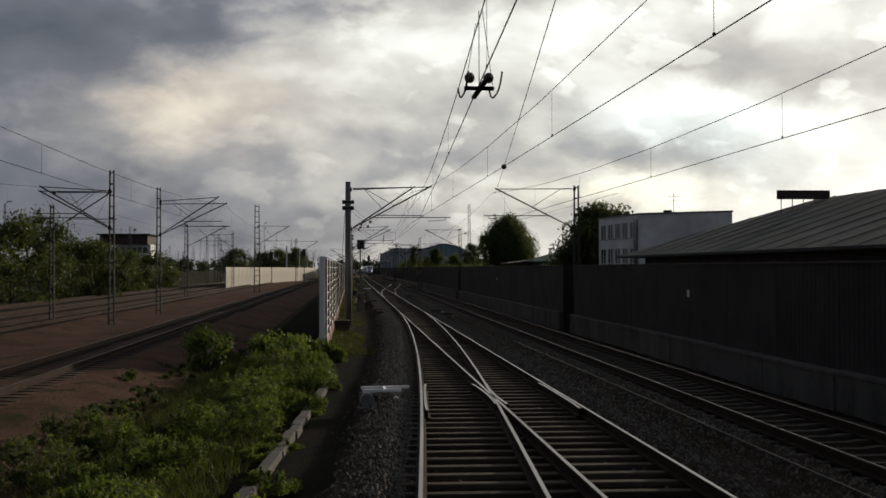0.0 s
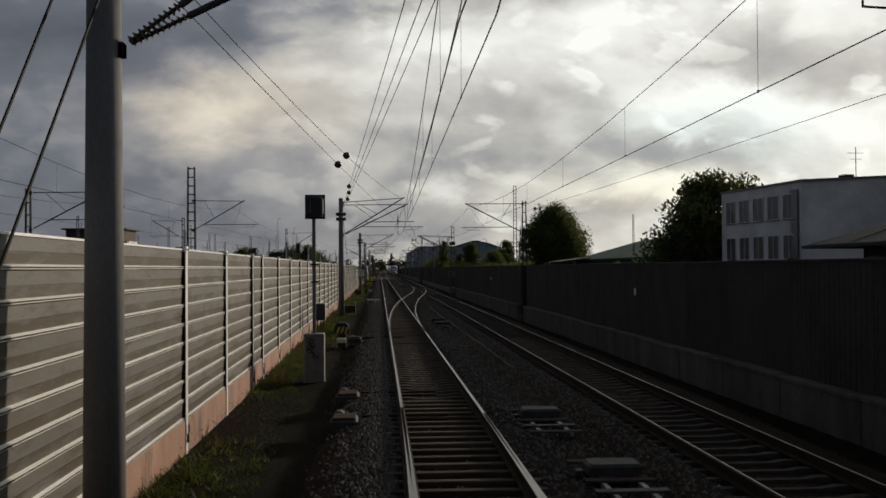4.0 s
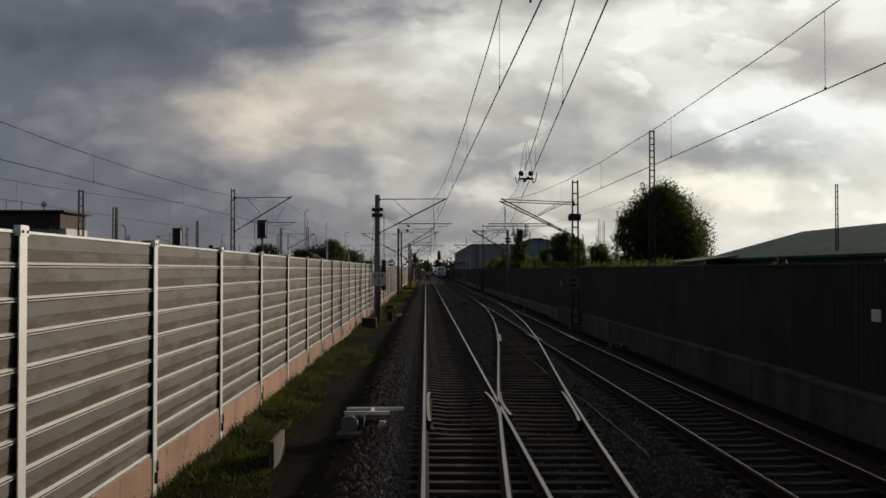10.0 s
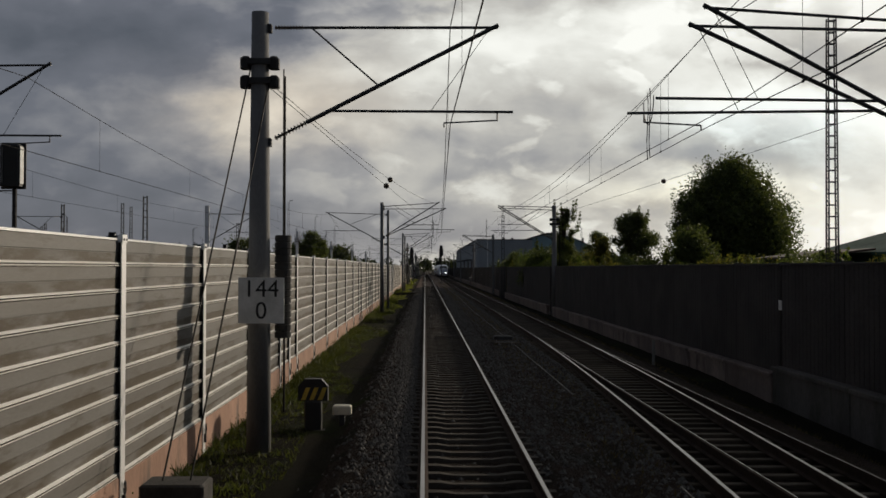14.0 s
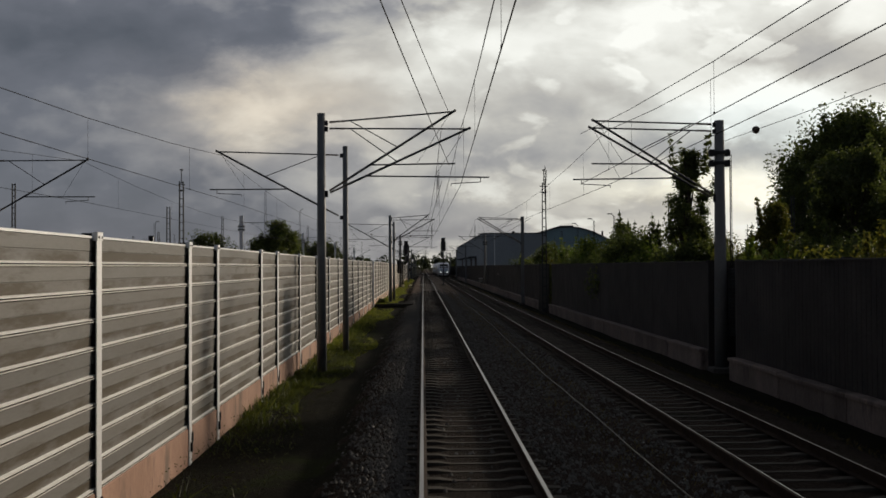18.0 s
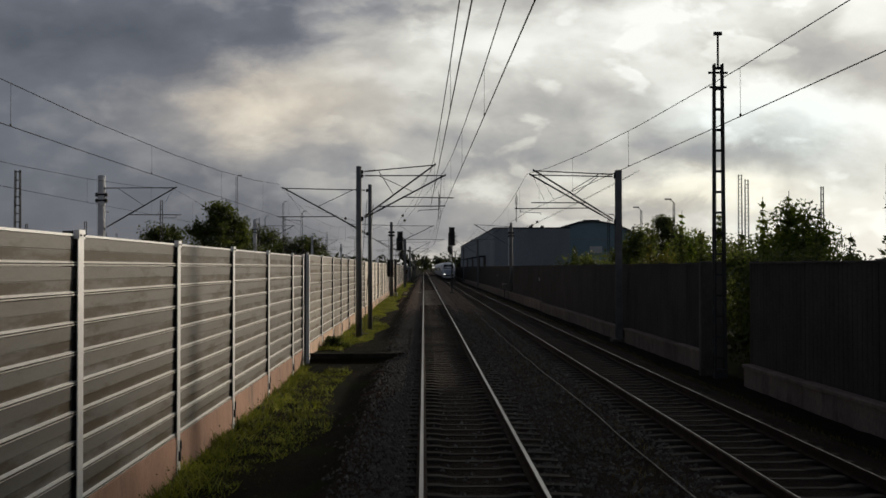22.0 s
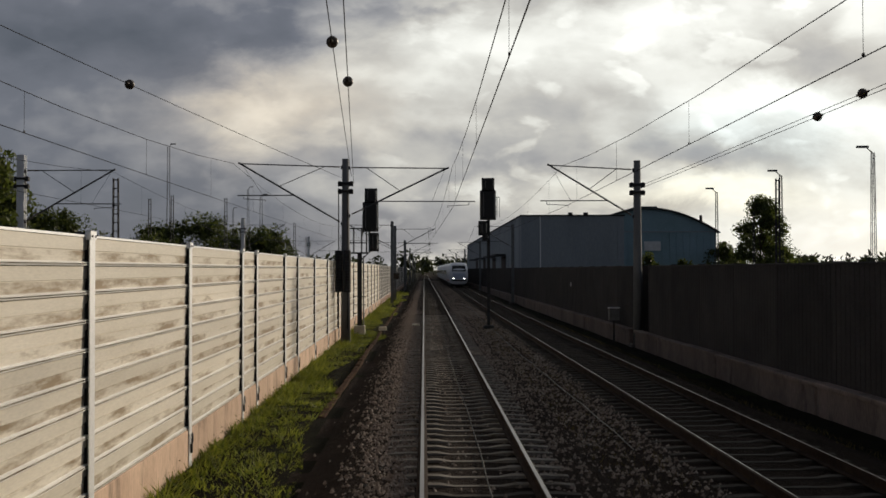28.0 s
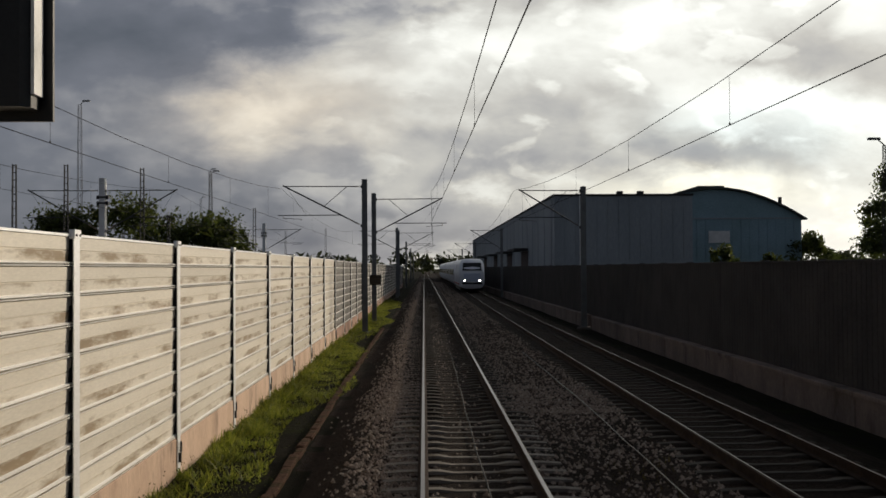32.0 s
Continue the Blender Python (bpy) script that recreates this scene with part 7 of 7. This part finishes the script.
# junction cabinet on posts before the barrier
cab = tagged(empty("junction_cabinet", (-3.95, 96.0, 0)), "grey steel junction cabinet on thin legs before the barrier", "cabinet")
part("body", Build().box(-0.28, 0.28, -0.16, 0.16, 0.35, 1.1, bevel=0.02), M["cabinet_shaded"], cab)
part("door", Build().box(-0.25, 0.25, -0.178, -0.162, 0.40, 1.05, bevel=0.005), M["cabinet_shaded"], cab)
# thin white sheet added to show the side the sun falls on
part("side_cover", Build().box(0.282, 0.30, -0.14, 0.14, 0.38, 1.07, bevel=0.004), M["white"], cab, "white sheet standing for the sunlit side")
part("lid", Build().box(-0.31, 0.31, -0.19, 0.19, 1.1, 1.14, bevel=0.01), M["galv"], cab)
for x in (-0.18, -0.06, 0.08, 0.2):
    part("leg", Build().tube((x, 0, -0.7), (x, 0, 0.35), 0.025, None, 6), M["black"], cab)
cab2 = tagged(empty("junction_cabinet", (8.26, 367.1, 0)), "grey steel junction cabinet before the dark barrier", "cabinet")
part("body", Build().box(-0.24, 0.24, -0.15, 0.15, 0.28, 0.84, bevel=0.02), M["grey_box"], cab2)
part("lid", Build().box(-0.27, 0.27, -0.18, 0.18, 0.84, 0.88, bevel=0.01), M["galv"], cab2)
part("leg", Build().tube((0, 0, -1.1), (0, 0, 0.28), 0.05, None, 8), M["lattice"], cab2)


# writing
def writing(text, size, at, turn, mat, parent, name="lettering"):
    cu = bpy.data.curves.new(name, "FONT")
    cu.body, cu.size, cu.extrude = text, size, 0.004
    cu.align_x, cu.align_y = "CENTER", "CENTER"
    tmp = bpy.data.objects.new(name, cu)
    scene.collection.objects.link(tmp)
    dg = bpy.context.evaluated_depsgraph_get()
    me = bpy.data.meshes.new_from_object(tmp.evaluated_get(dg))
    bpy.data.objects.remove(tmp)
    me.materials.clear()
    me.materials.append(mat)
    ob = new(name, me)
    ob.parent = parent
    ob.matrix_basis = pose(*at, 90, 0, turn)
    return ob


km = tagged(empty("kilometre_board", (-3.58, 180.82, 0)), "white kilometre board with black figures on a mast", "sign")
part("plate", Build().box(-0.40, 0.40, -0.012, 0.012, 1.74, 2.54, bevel=0.003), M["white"], km)
writing("144", 0.42, (0, -0.015, 2.33), 0, M["black"], km)
writing("0", 0.42, (0, -0.015, 1.95), 0, M["black"], km)
M["brick_pale"] = material("weathered_board", (0.20, 0.155, 0.13), 0.8, second=(0.13, 0.10, 0.085), scale=4, fine_scale=30, spread=0.2)
km2 = tagged(empty("kilometre_board", (7.93, 179.1, 0)), "grey weathered kilometre board on a lattice mast", "sign")
part("plate", Build().box(-0.42, 0.42, -0.012, 0.012, 1.55, 2.33, bevel=0.003), M["brick_pale"], km2)
for z in (2.1, 1.78):
    part("figure_bar", Build().box(-0.2, 0.2, -0.016, -0.013, z - 0.07, z + 0.07), M["lattice"], km2)
km3 = tagged(empty("mast_board", (-3.72, 427.8, 0)), "small grey board on a mast", "sign")
part("plate", Build().box(-0.34, 0.34, -0.012, 0.012, 1.7, 2.3, bevel=0.003), M["timber"], km3)

ban = tagged(empty("prohibition_sign", (-4.678, 287.75, 0)), "round white prohibition sign with a red rim on the barrier", "sign")
disc = lambda r, x0, x1: Build().prism([(r * math.cos(a), 2.25 + r * math.sin(a)) for a in np.linspace(0, 2 * math.pi, 28, endpoint=False)], x0, x1, axis="x")
part("rim", disc(0.34, 0.05, 0.065), M["red"], ban)
part("face", disc(0.265, 0.067, 0.07), M["white"], ban)
for z, w in ((2.38, 0.16), (2.30, 0.2), (2.22, 0.2), (2.14, 0.17)):
    part("text_bar", Build().box(0.071, 0.073, -w * 0.85, w * 0.85, z - 0.010, z + 0.010), M["lattice"], ban)
note = tagged(empty("notice", (-4.678, 287.75, 0)), "small yellow notice plate on the barrier", "sign")
part("plate", Build().box(0.05, 0.06, -0.14, 0.14, 1.45, 1.72), M["yellow"], note)

# small plates on the dark barrier
for y, half in ((37.3, 0.12), (87.8, 0.12), (139.8, 0.22), (190.0, 0.12), (336.4, 0.12), (384.4, 0.12)):
    m = tagged(empty("wall_plate", (DARK_X - 0.056, y, 0)), "small pale plate on the dark barrier", "plate", "barrier plates")
    part("plate", Build().box(-0.012, 0.0, -half, half, 1.60, 1.86), M["white"], m)
# marker posts
for x, y in ((6.75, 196.5),):
    m = tagged(empty("marker_post", (x, y, 0)), "short pale marker post beside the track", "post", "marker posts")
    part("post", Build().tube((0, 0, -0.6), (0, 0, 0.35), 0.05, None, 8), M["grey_box"], m)

# pipe lying in the ballast between the tracks
for y0, y1 in ((8, 40), (78, 128), (134, 176), (186, 262), (262, 330), (335, 400)):
    thing("conduit_pipe", Build().path([(2.62 + 0.06 * math.sin(y * 0.1), y, bed_z(2.62, y) + 0.05) for y in np.linspace(y0, y1, 40)], 0.010, 6), M["cable"], "thin shiny cable lying in the ballast between the tracks", "pipe", "conduit pipes")

# section insulators hanging in the wires
for x, y in ((-1.84, 15.1), (2.2, 148.4)):
    s = tagged(empty("section_insulator", (x, y, 0)), "section insulator with runners hanging in the overhead wire", "insulator", "section insulators")
    part("frame", Build().box(-0.22, 0.22, -0.04, 0.04, 5.32, 5.37).box(-0.03, 0.03, -0.7, 0.7, 5.30, 5.35), M["wire"], s)
    for sx in (-1, 1):
        part("runner", Build().path([(sx * 0.24, t, 5.24 + 0.22 * abs(t / 0.7) ** 3) for t in np.linspace(-0.7, 0.7, 9)], 0.014, 5), M["wire"], s)
        part("insulator", Build().ball((sx * 0.14, 0.0, 5.5), 0.08, 0.11, 0.08), M["insulator"], s)
    part("hanger", Build().tube((0, 0, 5.4), (0, 0, 6.5), 0.008, None, 4).tube((-0.2, 0, 5.4), (0, 0.4, 6.4), 0.006, None, 4).tube((0.2, 0, 5.4), (0, -0.4, 6.4), 0.006, None, 4), M["wire"], s)

# loops of connecting cable between the wires
for x, y in ((0.1, 309.5), (4.5, 311.0), (4.4, 250.0), (4.5, 187.0), (-0.1, 252), (0.2, 128)):
    c = tagged(empty("connecting_cable", (x, y, 0)), "looped connecting cable hanging between the overhead wires", "cable", "connecting cables")
    for k, dy in enumerate((-0.35, 0.35)):
        part("cable", Build().path([(0.10 * k, dy + 0.08 * math.sin(t * 6), 5.3 + 1.6 * t) for t in np.linspace(0, 1, 8)], 0.012, 4), M["wire"], c)
    part("loop", Build().path([(0.05, 0.55 * math.cos(t), 6.7 - 0.6 * math.sin(t)) for t in np.linspace(0, math.pi, 11)], 0.012, 4), M["wire"], c)

thing("track_cable", Build().path([(0.12 + 0.03 * math.sin(y * 0.21) + 0.008 * math.sin(y * 1.3), y, -0.18) for y in np.linspace(318, 400, 90)], 0.012, 5), M["lattice"], "thin dark cable lying lengthwise on the sleepers between the rails", "cable")
